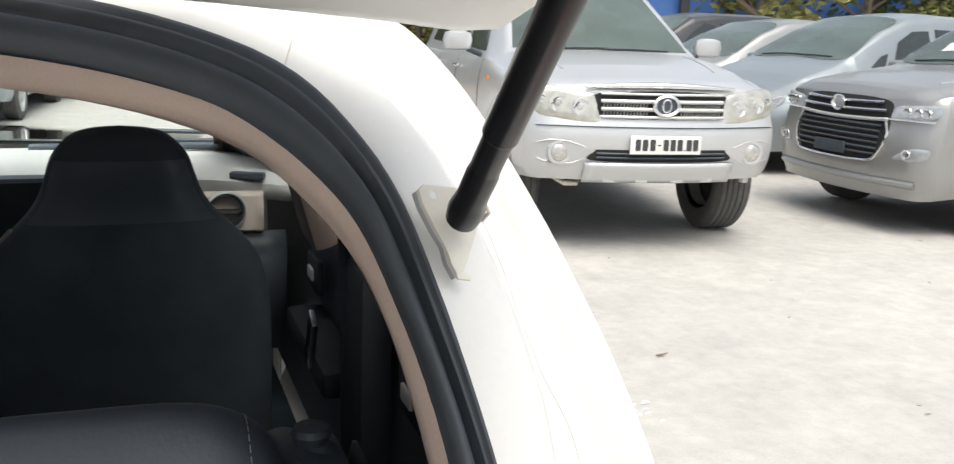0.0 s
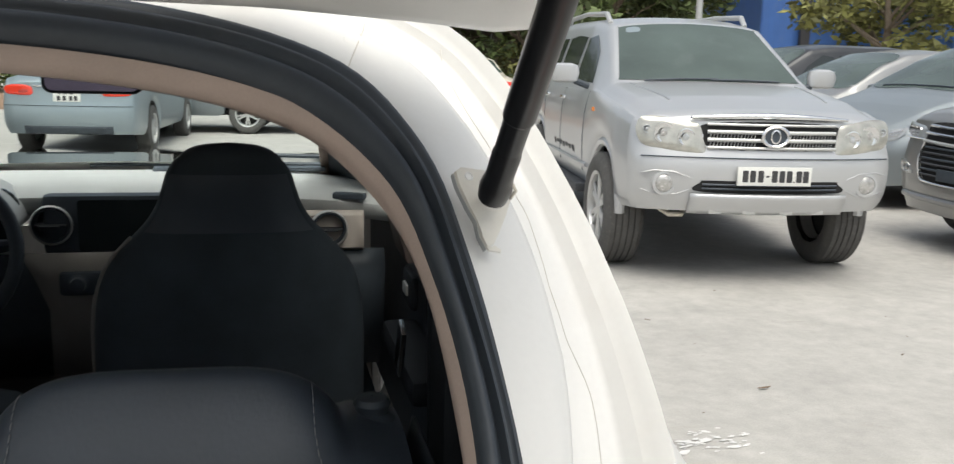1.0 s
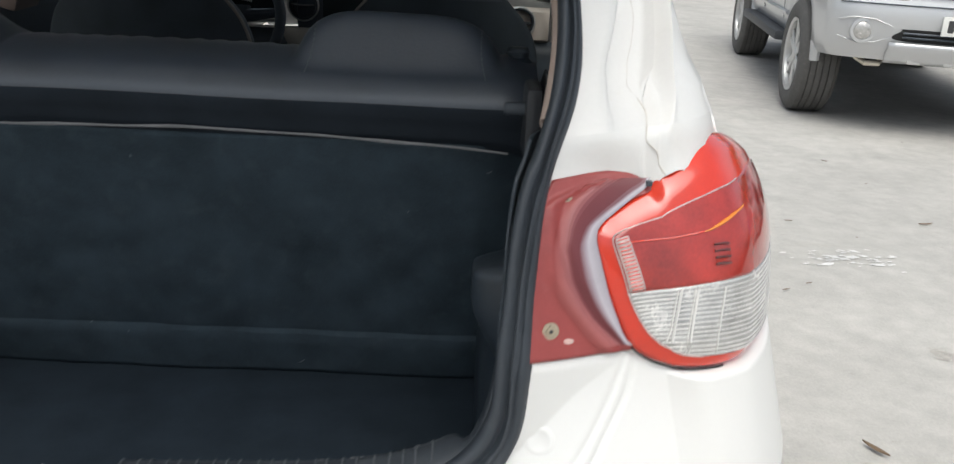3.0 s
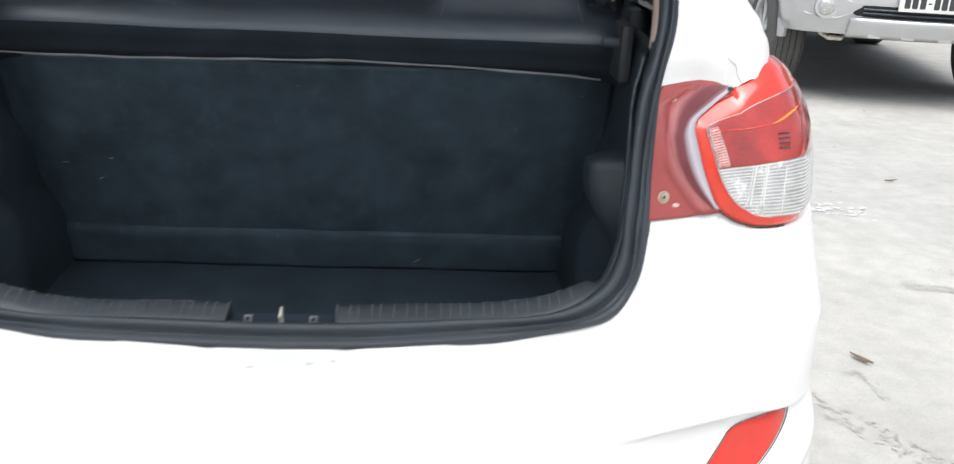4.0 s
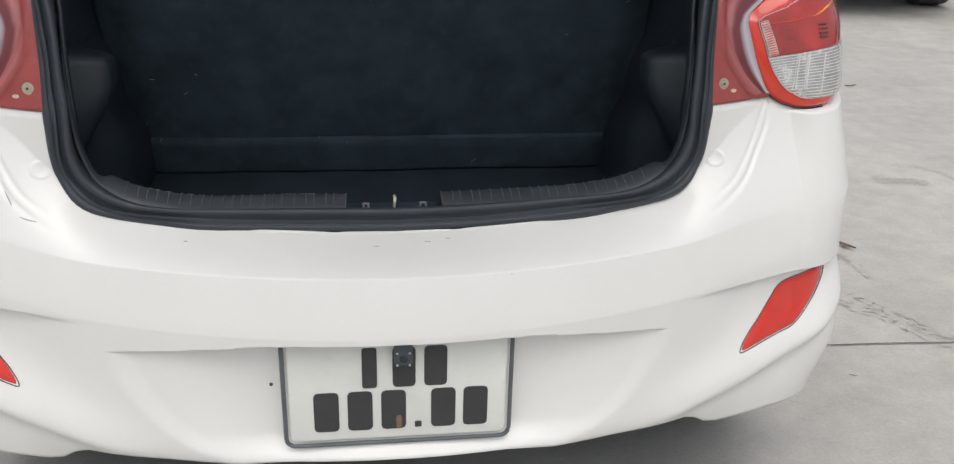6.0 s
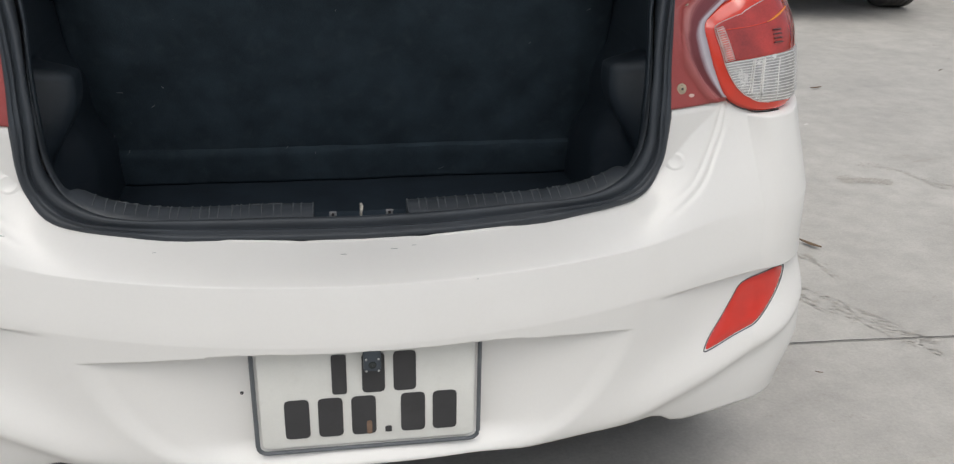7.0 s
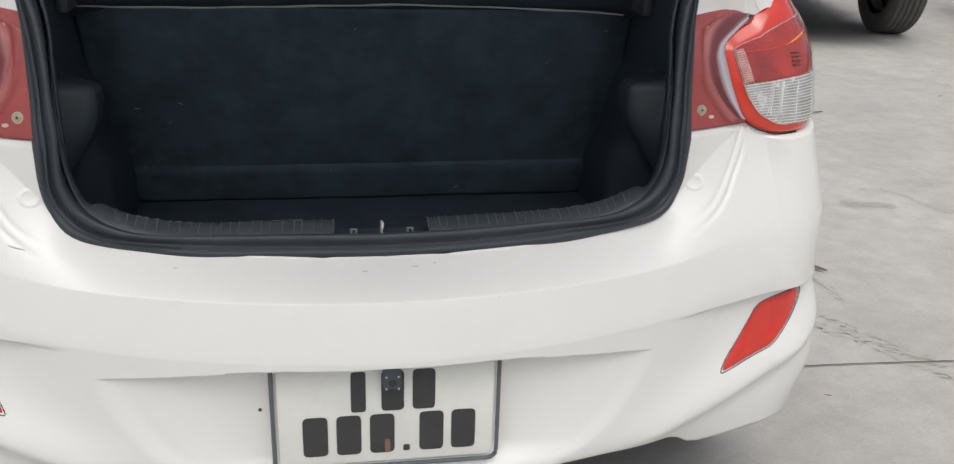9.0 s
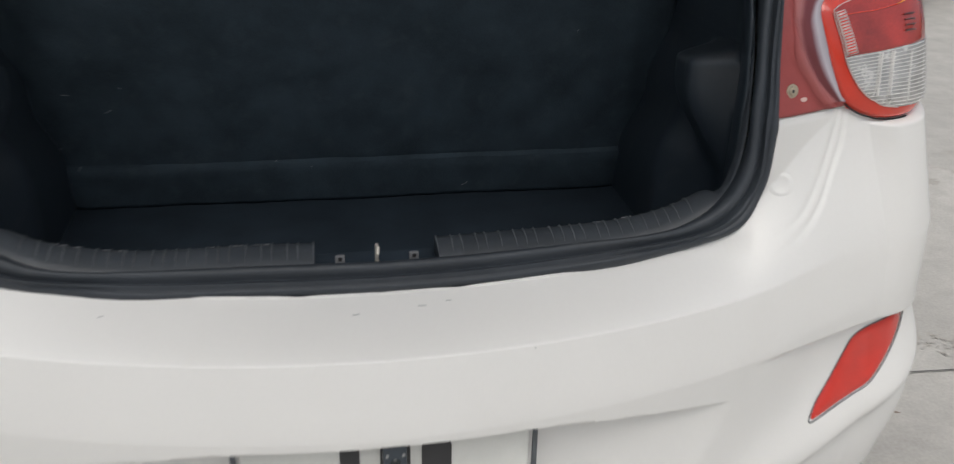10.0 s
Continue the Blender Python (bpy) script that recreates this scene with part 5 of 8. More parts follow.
tagged(part("lint", lint, LINT, seat, "pale lint and dust on the felt"), "pale lint and dust on the felt", kind="stuff")
# folded edge of the felt above the floor
part("felt_fold", tube([(x, 0.603 + 0.004 * noise.noise((x * 6, 0, 0)), 0.655 + 0.004 * noise.noise((x * 4, 2, 0))) for x in np.linspace(-0.43, 0.43, 50)], 0.0045, 6), CARPET, seat, "folded felt edge")
# pale piping where the leatherette wraps over
pts = [(x, 0.498 + 0.004 * math.sin(9 * x), 0.986 + 0.007 * math.sin(5.0 * x + 0.9) - 0.014 * x + 0.003 * noise.noise((x * 9, 0, 3))) for x in np.linspace(-0.49, 0.47, 90)]
part("piping", tube(pts, [0.0019 + 0.0011 * noise.noise((x * 14, 5, 0)) for x in np.linspace(-0.49, 0.47, 90)], 6), PIPEGREY, seat, "greyish seam edge")
def seat_top_at(x, t):
    """The padded top of the bench: a rolled front edge, a low headrest swelling out of it at each side, t from front to back."""
    y, z, _ = TOP_LINE[min(int(t * (len(TOP_LINE) - 1) + 0.5), len(TOP_LINE) - 1)]
    across = sum(max(0.0, 1 - (abs(x - cx) / 0.132) ** 4) ** 0.7 for cx in (0.3225, -0.3225))
    rise = smooth01((y - 0.520) / 0.062) * smooth01((0.665 - y) / 0.085)
    z += across * (0.056 * rise if z > 1.03 else 0.0)
    z += -0.010 * smooth01((abs(x) - 0.46) / 0.05) + 0.004 * noise.noise((x * 4, z * 7, 5))
    pleat = 0.0014 * math.sin(x * 190 + 3 * noise.noise((x * 9, 0, 1))) * bump1(y, 0.66, 0.05) * (1 - across) * smooth01((z - 1.03) / 0.02)
    return Vector((x, y + 0.004 * noise.noise((x * 7, y * 9, 2.0)), z + pleat))


TOP_LINE = spline([(0.520, 0.975, 0), (0.508, 0.990, 0), (0.501, 1.008, 0), (0.495, 1.020, 0), (0.492, 1.032, 0), (0.494, 1.043, 0), (0.503, 1.056, 0), (0.518, 1.067, 0), (0.542, 1.076, 0),
                   (0.570, 1.081, 0), (0.60, 1.083, 0), (0.635, 1.079, 0), (0.67, 1.066, 0), (0.71, 1.03, 0), (0.75, 0.90, 0), (0.76, 0.60, 0)], 71)
roll = next(k for k in range(71) if TOP_LINE[k].y > 1.034)
# Shade under the roll is put into a darker colour on this strip.
part("seat_edge", sheet([[seat_top_at(x, k / 70) for x in np.linspace(-0.505, 0.505, 90)] for k in range(roll + 1)]), SEATSHADE, seat, "seat front below the rolled edge, darkened for its shade", sharp=80)
part("seat_top", sheet([[seat_top_at(x, k / 70) for x in np.linspace(-0.505, 0.505, 170)] for k in range(roll, 71)]), LEATHER, seat, "padded black leatherette seat top with low headrests", sharp=80)
for cx in (0.3225, -0.3225):
    for a in (-1, 1):
        run = [seat_top_at(cx + a * (0.108 + 0.006 * smooth01((0.56 - f) / 0.1)), f) + Vector((0, -0.0008, 0.0008)) for f in np.linspace(0.46, 0.74, 30)]
        for k in range(0, 29):
            part("stitch", tube([run[k] + (run[k + 1] - run[k]) * 0.15, run[k] + (run[k + 1] - run[k]) * 0.8], 0.0006, 4), PIPEGREY, seat)

# side linings of the boot with the wheel housing bulge
for sx in (1, -1):
    rows = []
    for z in (*np.linspace(0.575, 0.86, 24), *np.linspace(0.866, 0.925, 16), *np.linspace(0.935, 1.06, 8)):
        p = inner_at(max(z, 0.88))
        r = []
        for k in range(64):
            f = k / 63
            y = p.y + 0.005 + (0.64 - p.y) * f
            x = p.x - 0.004 + 0.045 * smooth01(f / 0.3)
            b = smooth01((y - 0.272) / 0.036) * smooth01((0.914 - z - 0.10 * (y - 0.28)) / 0.022) * (1 - smooth01((0.865 - z) / 0.16)) * smooth01((0.405 - y) / 0.05)
            x -= max(0.070 * b, 0.024 * smooth01((y - 0.34) / 0.10) * smooth01((0.885 - z) / 0.08) + 0.030 * smooth01((y - 0.33) / 0.10) * smooth01((0.80 - z - 0.25 * abs(y - 0.42)) / 0.08))
            r.append(Vector((x * sx, y, z)))
        rows.append(r)
    lin = part("boot_side_lining", sheet(rows), LINING, car, "black plastic boot side lining", thick=0.004, sharp=60)
    part("shelf_pin", tube([(0.460 * sx, 0.455, 1.046), (0.463 * sx, 0.455, 1.046), (0.49 * sx, 0.457, 1.046)], [0.0065, 0.0085, 0.0085], 14), PLASTIC, lin, "black plastic shelf peg")
    part("pin_bracket", box((0.495 * sx, 0.47, 1.03), (0.02, 0.07, 0.09), 0.008), GREYPLASTIC, lin)
    part("release_knob", lathe([(0.001, 0.020), (0.013, 0.0185), (0.016, 0.014), (0.013, 0.006), (0.020, 0.0)], 20, Matrix.Translation((0.482 * sx, 0.61, 1.076))), PLASTIC, seat, "black seat release knob")

# sill trim: two ribbed halves that run on up the sides inside the seal, and a recessed middle with the latch striker
def sill_at(i, u, h):
    """A point of the trim beside loop point i: u metres inwards, h up (bottom) or inwards (sides)."""
    p = half_in[i]
    up = smooth01((p.z - 0.730) / 0.10)
    return Vector((p.x - 0.004 * up - 0.5 * h * up, p.y + 0.002 + u, p.z - 0.006 * (1 - up) + h * (1 - up)))


TRIM_RUN = [i for i in range(N_LOOP) if half_in[i].x > 0.06 and half_in[i].z < 1.0]
TRIM_SECTION = ((0.0, -0.012), (0.001, -0.002), (0.005, 0.004), (0.012, 0.009), (0.024, 0.0135), (0.036, 0.0155), (0.043, 0.0150), (0.0465, 0.0125), (0.048, 0.006), (0.050, -0.060))
for sx in (1, -1):
    fade = lambda i: 1 - 0.10 * smooth01((half_in[i].z - 0.73) / 0.02) - 0.60 * smooth01((half_in[i].z - 0.746) / 0.020) - 0.29 * smooth01((half_in[i].z - 0.78) / 0.20)
    dense = []
    for k, i in enumerate(TRIM_RUN[:-1]):
        for f in (0, 0.25, 0.5, 0.75):
            row = [sill_at(i, u * fade(i), h * min(1, 1.2 * fade(i))) * (1 - f) + sill_at(i + 1, u * fade(i + 1), h * min(1, 1.2 * fade(i + 1))) * f for u, h in TRIM_SECTION]
            dense.append([Vector((q.x * sx, q.y, q.z - (0.006 if sx < 0 else 0) * smooth01((q.x - 0.1) / 0.2))) for q in row])
    tr = part("sill_trim", sheet(dense), SILLGREY, car, "scuffed dark grey plastic sill trim with ribs", sharp=60)
    part("trim_end", sheet([dense[0], [Vector((q.x - 0.001 * sx, q.y + 0.012, 0.68)) for q in dense[0]]]), SILLGREY, tr, smooth=False)
    rr = random.Random(40 + sx)
    for k in range(22):
        x = 0.074 + k * 0.0152
        row = min(dense, key=lambda r: abs(abs(r[4].x) - x))
        pts = [q + Vector((rr.uniform(-0.0004, 0.0004), 0, 0.0004)) for q in row[3:9]]
        part("rib", tube(pts, [0.0004, 0.0009, 0.0012, 0.0014, 0.0014, 0.0010], 6), RIBGREY, tr)
    # rubbed crumbs along the rear edge
    for k in range(16):
        row = rr.choice(dense[4:90])
        if abs(row[6].x) < 0.38:
            part("rubbed_nick", box(row[6] + Vector((0, 0, 0.0004)), (rr.uniform(0.002, 0.006), 0.0012, 0.0008), 0), PIPEGREY, tr, smooth=False)
    part("striker_plate", box((0.043 * sx, 0.139, 0.7135), (0.011, 0.006, 0.010), 0.0015), PIPEGREY, car, "small bright fixing")
    part("fixing_hole", box((0.043 * sx, 0.1355, 0.7155), (0.004, 0.002, 0.004), 0), UNDER, car, smooth=False)
part("sill_middle", box((0, 0.160, 0.684), (0.150, 0.055, 0.030), 0.005), BOOTMAT, car, "black recess behind the seal")
part("striker", tube([(0.002, 0.134, 0.704), (0.0, 0.130, 0.712), (0.0, 0.131, 0.722), (0.001, 0.136, 0.727), (0.0, 0.146, 0.727), (0.0, 0.150, 0.700)], [0.0014, 0.002, 0.0022, 0.0022, 0.002, 0.002], 8), STEEL, car, "steel latch striker")

# ---- cabin ----
part("cabin_floor", box((0, 1.75, 0.36), (1.45, 2.1, 0.03), 0.004), CARPET, car)


def superellipse(cx, cy, z, hx, hy, n=28, p=3.2):
    out = []
    for k in range(n):
        a = 2 * math.pi * k / n
        c, s = math.cos(a), math.sin(a)
        out.append(Vector((cx + hx * math.copysign(abs(c) ** (2 / p), c), cy + hy * math.copysign(abs(s) ** (2 / p), s), z)))
    return out


def front_seat(cx):
    s = thing("front_seat", "black fabric front seat with built-in headrest, seen from behind", "seat", "front seats", CAR_M)
    prof = [(0.42, 0.235, 0.06), (0.50, 0.25, 0.075), (0.65, 0.252, 0.078), (0.80, 0.250, 0.076), (0.90, 0.242, 0.072), (0.96, 0.225, 0.070), (1.00, 0.200, 0.067), (1.03, 0.172, 0.064),
            (1.06, 0.145, 0.060), (1.09, 0.127, 0.057), (1.12, 0.117, 0.055), (1.15, 0.107, 0.052), (1.173, 0.091, 0.046), (1.189, 0.071, 0.035), (1.198, 0.044, 0.018), (1.202, 0.004, 0.002)]
    dense = spline([(z, hx, hy) for z, hx, hy in prof], 50)
    rows = [superellipse(cx, 1.70 - 0.17 * (v.x - 0.42), v.x, v.y, max(v.z, 0.001)) for v in dense]
    part("backrest", sheet(rows, close_cols=True), FABRIC, s)
    # smooth panel on the headrest's back, laid on its curve
    zs_, hx_, hy_ = ([v[k] for v in dense] for k in (0, 1, 2))
    rows = []
    for z in np.linspace(1.045, 1.150, 9):
        hx, hy = lerp(zs_, hx_, z), lerp(zs_, hy_, z)
        rows.append([Vector((cx + hx * a, 1.70 - 0.17 * (z - 0.42) - hy * (1 - abs(a) ** 3.2) ** (1 / 3.2) - 0.0012, z)) for a in np.linspace(-0.93, 0.93, 21)])
    part("headrest_panel", sheet(rows), LEATHER, s, "smooth leatherette headrest back")
    rows = [superellipse(cx, 1.92, z, hx, 0.27) for z, hx in ((0.36, 0.22), (0.40, 0.25), (0.50, 0.255), (0.54, 0.235), (0.55, 0.15))]
    part("seat_cushion", sheet(rows, close_cols=True), FABRIC, s)
    out_ = -math.copysign(1, cx)
    # Pale tube along the backrest draws the light on its side bolster.
    part("piping", tube([(cx + out_ * (lerp(zs_, hx_, z) - 0.002), 1.70 - 0.17 * (z - 0.42) - 0.02, z) for z in np.linspace(0.55, 1.03, 16)], 0.006, 8), SKIRT, s, "pale line for the light on the bolster")
    part("recliner_cover", box((cx + math.copysign(0.255, -cx), 1.72, 0.50), (0.03, 0.12, 0.09), 0.01), DASHBEIGE, s)
    return s


front_seat(0.345)
front_seat(-0.345)

# dashboard
rows = []
for y, z in ((2.95, 0.955), (2.75, 0.985), (2.55, 1.000), (2.40, 1.010), (2.30, 1.005), (2.262, 0.985), (2.262, 0.945)):
    rows.append([Vector((x, y + 0.02 * math.cos(x * 2.2), z - 0.03 * (x / 0.75) ** 4)) for x in np.linspace(-0.74, 0.74, 31)])
dash = part("dashboard", sheet(rows), DASHGREY, car, "grey vinyl dashboard top", thick=0.01)
rows = []
for y, z in ((2.262, 0.945), (2.250, 0.935), (2.250, 0.855), (2.262, 0.845)):
    rows.append([Vector((x, y + 0.02 * math.cos(x * 2.2), z)) for x in np.linspace(0.20, 0.665, 17)])
part("trim_band", sheet(rows), DASHBEIGE, dash, "beige dashboard band", thick=0.006)
rows = []
for y, z in ((2.262, 0.845), (2.24, 0.80), (2.26, 0.65), (2.35, 0.50)):
    rows.append([Vector((x, y + 0.02 * math.cos(x * 2.2), z)) for x in np.linspace(-0.72, 0.72, 25)])
part("lower_dash", sheet(rows), PLASTIC, dash, "black lower dashboard", thick=0.006)
part("centre_console", box((0.055, 2.255, 0.925), (0.33, 0.05, 0.150), 0.018), PLASTIC, dash, "black centre stack")
part("screen", plate(rounded(0.205, 0.125, 0.008), 0.004, Matrix.Translation((0.075, 2.229, 0.925)) @ BACKWARD), DARKGLASS, dash, "dark display screen")
part("stack_strip", box((0.075, 2.226, 0.855), (0.21, 0.008, 0.006), 0.002), BRUSHED, dash)
rows = []
for z, a, b in ((0.86, -0.16, 0.20), (0.80, -0.13, 0.17), (0.72, -0.10, 0.14), (0.55, -0.10, 0.14)):
    rows.append([Vector((x, 2.225, z)) for x in np.linspace(a, b, 7)])
part("stack_skirt", sheet(rows), SKIRT, dash, thick=0.01)
part("heater_panel", box((0.02, 2.215, 0.785), (0.19, 0.02, 0.06), 0.012), PLASTIC, dash)
for x in (-0.03, 0.065):
    part("heater_knob", lathe([(0.001, 0.022), (0.017, 0.020), (0.019, 0.004), (0.024, 0.0)], 22, Matrix.Translation((x, 2.204, 0.786)) @ BACKWARD), PLASTIC, dash)


def vent(x, z, y=2.232, r=0.044, ring=BRUSHED):
    m = Matrix.Translation((x, y, z)) @ BACKWARD
    v = part("air_vent", lathe([(r, -0.01), (r * 1.0, 0.006), (r * 0.93, 0.010), (r * 0.86, 0.006), (r * 0.84, -0.02), (0.001, -0.022)], 28, m), PLASTIC, dash, "round air vent")
    part("vent_ring", lathe([(r * 1.12, -0.004), (r * 1.12, 0.006), (r * 1.05, 0.010), (r * 0.99, 0.006)], 28, m), ring, v)
    for k in range(5):
        zz = (k - 2) * r * 0.34
        w = 2 * math.sqrt(max(0.01 * r * r, (r * 0.84) ** 2 - zz * zz))
        part("vane", box((0, zz, 0.001), (w, r * 0.07, 0.012), 0, None, m @ Matrix.Rotation(0.0, 4, "X")), GREYPLASTIC, v, smooth=False)
    return v


vent(0.573, 0.905, 2.238)
vent(-0.088, 0.927, 2.232)
vent(-0.56, 0.905, 2.238)
part("corner_vent", box((0.63, 2.275, 0.985), (0.085, 0.03, 0.016), 0.004, None, Matrix.Rotation(radians(-20), 4, "Z")), PLASTIC, dash, "slim demister vent")
part("binnacle", sheet([[Vector((-0.31 + 0.16 * math.cos(a), y, 0.93 + 0.115 * max(-0.4, math.sin(a)))) for a in np.linspace(0, math.pi, 24)] for y in (2.16, 2.20, 2.34)]), DASHGREY, dash, "instrument hood", thick=0.012)
part("instrument_panel", plate(rounded(0.30, 0.14, 0.05), 0.01, Matrix.Translation((-0.31, 2.26, 0.945)) @ BACKWARD), DARKGLASS, dash)
# steering wheel
sw_m = Matrix.Translation((-0.285, 1.97, 0.915)) @ Matrix.Rotation(radians(-24), 4, "X") @ BACKWARD
sw = part("steering_wheel", tube([sw_m @ Vector((0.178 * math.cos(a), 0.178 * math.sin(a), 0)) for a in np.linspace(0, 2 * math.pi, 41)[:-1]], 0.0155, 10, closed=True), PLASTIC, car, "black three-spoke steering wheel")
part("hub", plate([(-0.09, 0.04), (0.09, 0.04), (0.075, -0.04), (0.03, -0.08), (-0.03, -0.08), (-0.075, -0.04)], 0.03, sw_m @ Matrix.Translation((0, 0, -0.02)), 0.01), PLASTIC, sw)
for a in (8, 172, 270):
    part("spoke", tube([sw_m @ Vector((r * math.cos(radians(a)), r * math.sin(radians(a)), -0.006)) for r in (0.05, 0.12, 0.175)], [0.022, 0.016, 0.012], 8), PLASTIC, sw)
part("spoke_trim", tube([sw_m @ Vector((0.10 * math.cos(a), 0.045 + 0.012 * math.sin(a), 0.012)) for a in np.linspace(0.2, 2.9, 10)], 0.004, 6), BRUSHED, sw)
part("emblem", lathe([(0.001, 0.003), (0.014, 0.002), (0.018, 0.0)], 18, sw_m @ Matrix.Translation((0, 0, 0.012)) @ Matrix.Diagonal((1.3, 0.8, 1, 1))), BRUSHED, sw)
part("column_stalk", tube([(-0.22, 2.08, 0.90), (-0.12, 2.05, 0.905)], [0.008, 0.007], 8), BRUSHED, sw)
# mirror, header, wiper
mir = part("interior_mirror", plate(rounded(0.215, 0.060, 0.022), 0.03, Matrix.Translation((0.038, 2.15, 1.278)) @ BACKWARD, 0.006), PLASTIC, car, "black interior mirror")
part("mirror_glass", plate(rounded(0.198, 0.046, 0.016), 0.002, Matrix.Translation((0.038, 2.1195, 1.278)) @ BACKWARD), DARKMIRROR, mir)
part("mirror_stem", tube([(0.038, 2.15, 1.29), (0.038, 2.20, 1.37)], 0.012, 8), PLASTIC, mir)
part("roof_console", box((0.03, 2.02, 1.385), (0.24, 0.16, 0.03), 0.012), DASHGREY, car, "grey overhead console")
for sx in (1, -1):
    part("sun_visor", box((0.33 * sx, 2.06, 1.392), (0.36, 0.14, 0.018), 0.007, None, Matrix.Rotation(radians(-8), 4, "X")), DASHGREY, car)
    part("a_pillar_trim", tube([(0.58 * sx, 2.06, 1.40), (0.64 * sx, 2.45, 1.19), (0.70 * sx, 2.85, 0.98)], [0.035, 0.035, 0.04], 8), DASHGREY, car, "grey windscreen pillar trim")
    part("b_pillar_trim", box((0.650 * sx, 1.70, 1.14), (0.05, 0.14, 0.38), 0.015, None, Matrix.Rotation(radians(-16 * sx), 4, "Y")), BROWNTRIM, car, "brown cloth door pillar trim")
    part("b_pillar_lower", box((0.735 * sx, 1.46, 0.70), (0.06, 0.16, 0.56), 0.02), CABINBLACK, car)
    part("c_pillar_trim", sheet([[Vector((lerp((1.06, 1.36), (0.64, 0.50), z) * sx, y, z)) for y in (0.44 + (z - 1.06) * 0.6, 0.98)] for z in np.linspace(1.06, 1.36, 7)]), PLASTIC, car, thick=0.01)
    for yy, zz in ((2.02, 0.80), (1.22, 0.83)):
        dh = part("door_pull_cup", box((0.752 * sx, yy, zz), (0.02, 0.13, 0.085), 0.012), CABINBLACK, car, "black inner door handle cup")
        part("handle_lever", box((0.742 * sx, yy, zz), (0.012, 0.055, 0.028), 0.005), BRUSHED, dh)
    part("armrest", box((0.735 * sx, 1.85, 0.68), (0.09, 0.45, 0.06), 0.02), CABINBLACK, car)
    part("belt", tube([(0.70 * sx, 1.50, 1.15), (0.72 * sx, 1.52, 0.45)], 0.012, 6), CABINBLACK, car)
    part("belt_buckle", box((0.66 * sx, 1.58, 0.80), (0.012, 0.05, 0.11), 0.006, None, Matrix.Rotation(radians(22), 4, "X")), CHROME, car, "bright belt tongue")
part("wiper", tube([(0.62, 2.93, 0.985), (0.30, 2.90, 0.99), (-0.10, 2.88, 0.985)], 0.008, 6), PLASTIC, car)
part("wiper_arm", tube([(0.60, 2.88, 1.015), (0.42, 2.88, 1.020)], 0.007, 6), PLASTIC, car)
part("dash_mat", box((0.35, 2.72, 0.995), (0.5, 0.05, 0.012), 0.004), PLASTIC, dash)
part("nose_panel", sheet([[Vector((x * (0.6 + 0.35 * f), NOSE - 0.05 * f + 0.05 * (1 - x * x), 0.26 + 0.38 * f)) for x in np.linspace(-1, 1, 11)] for f in np.linspace(0, 1, 5)]), WHITE, car)

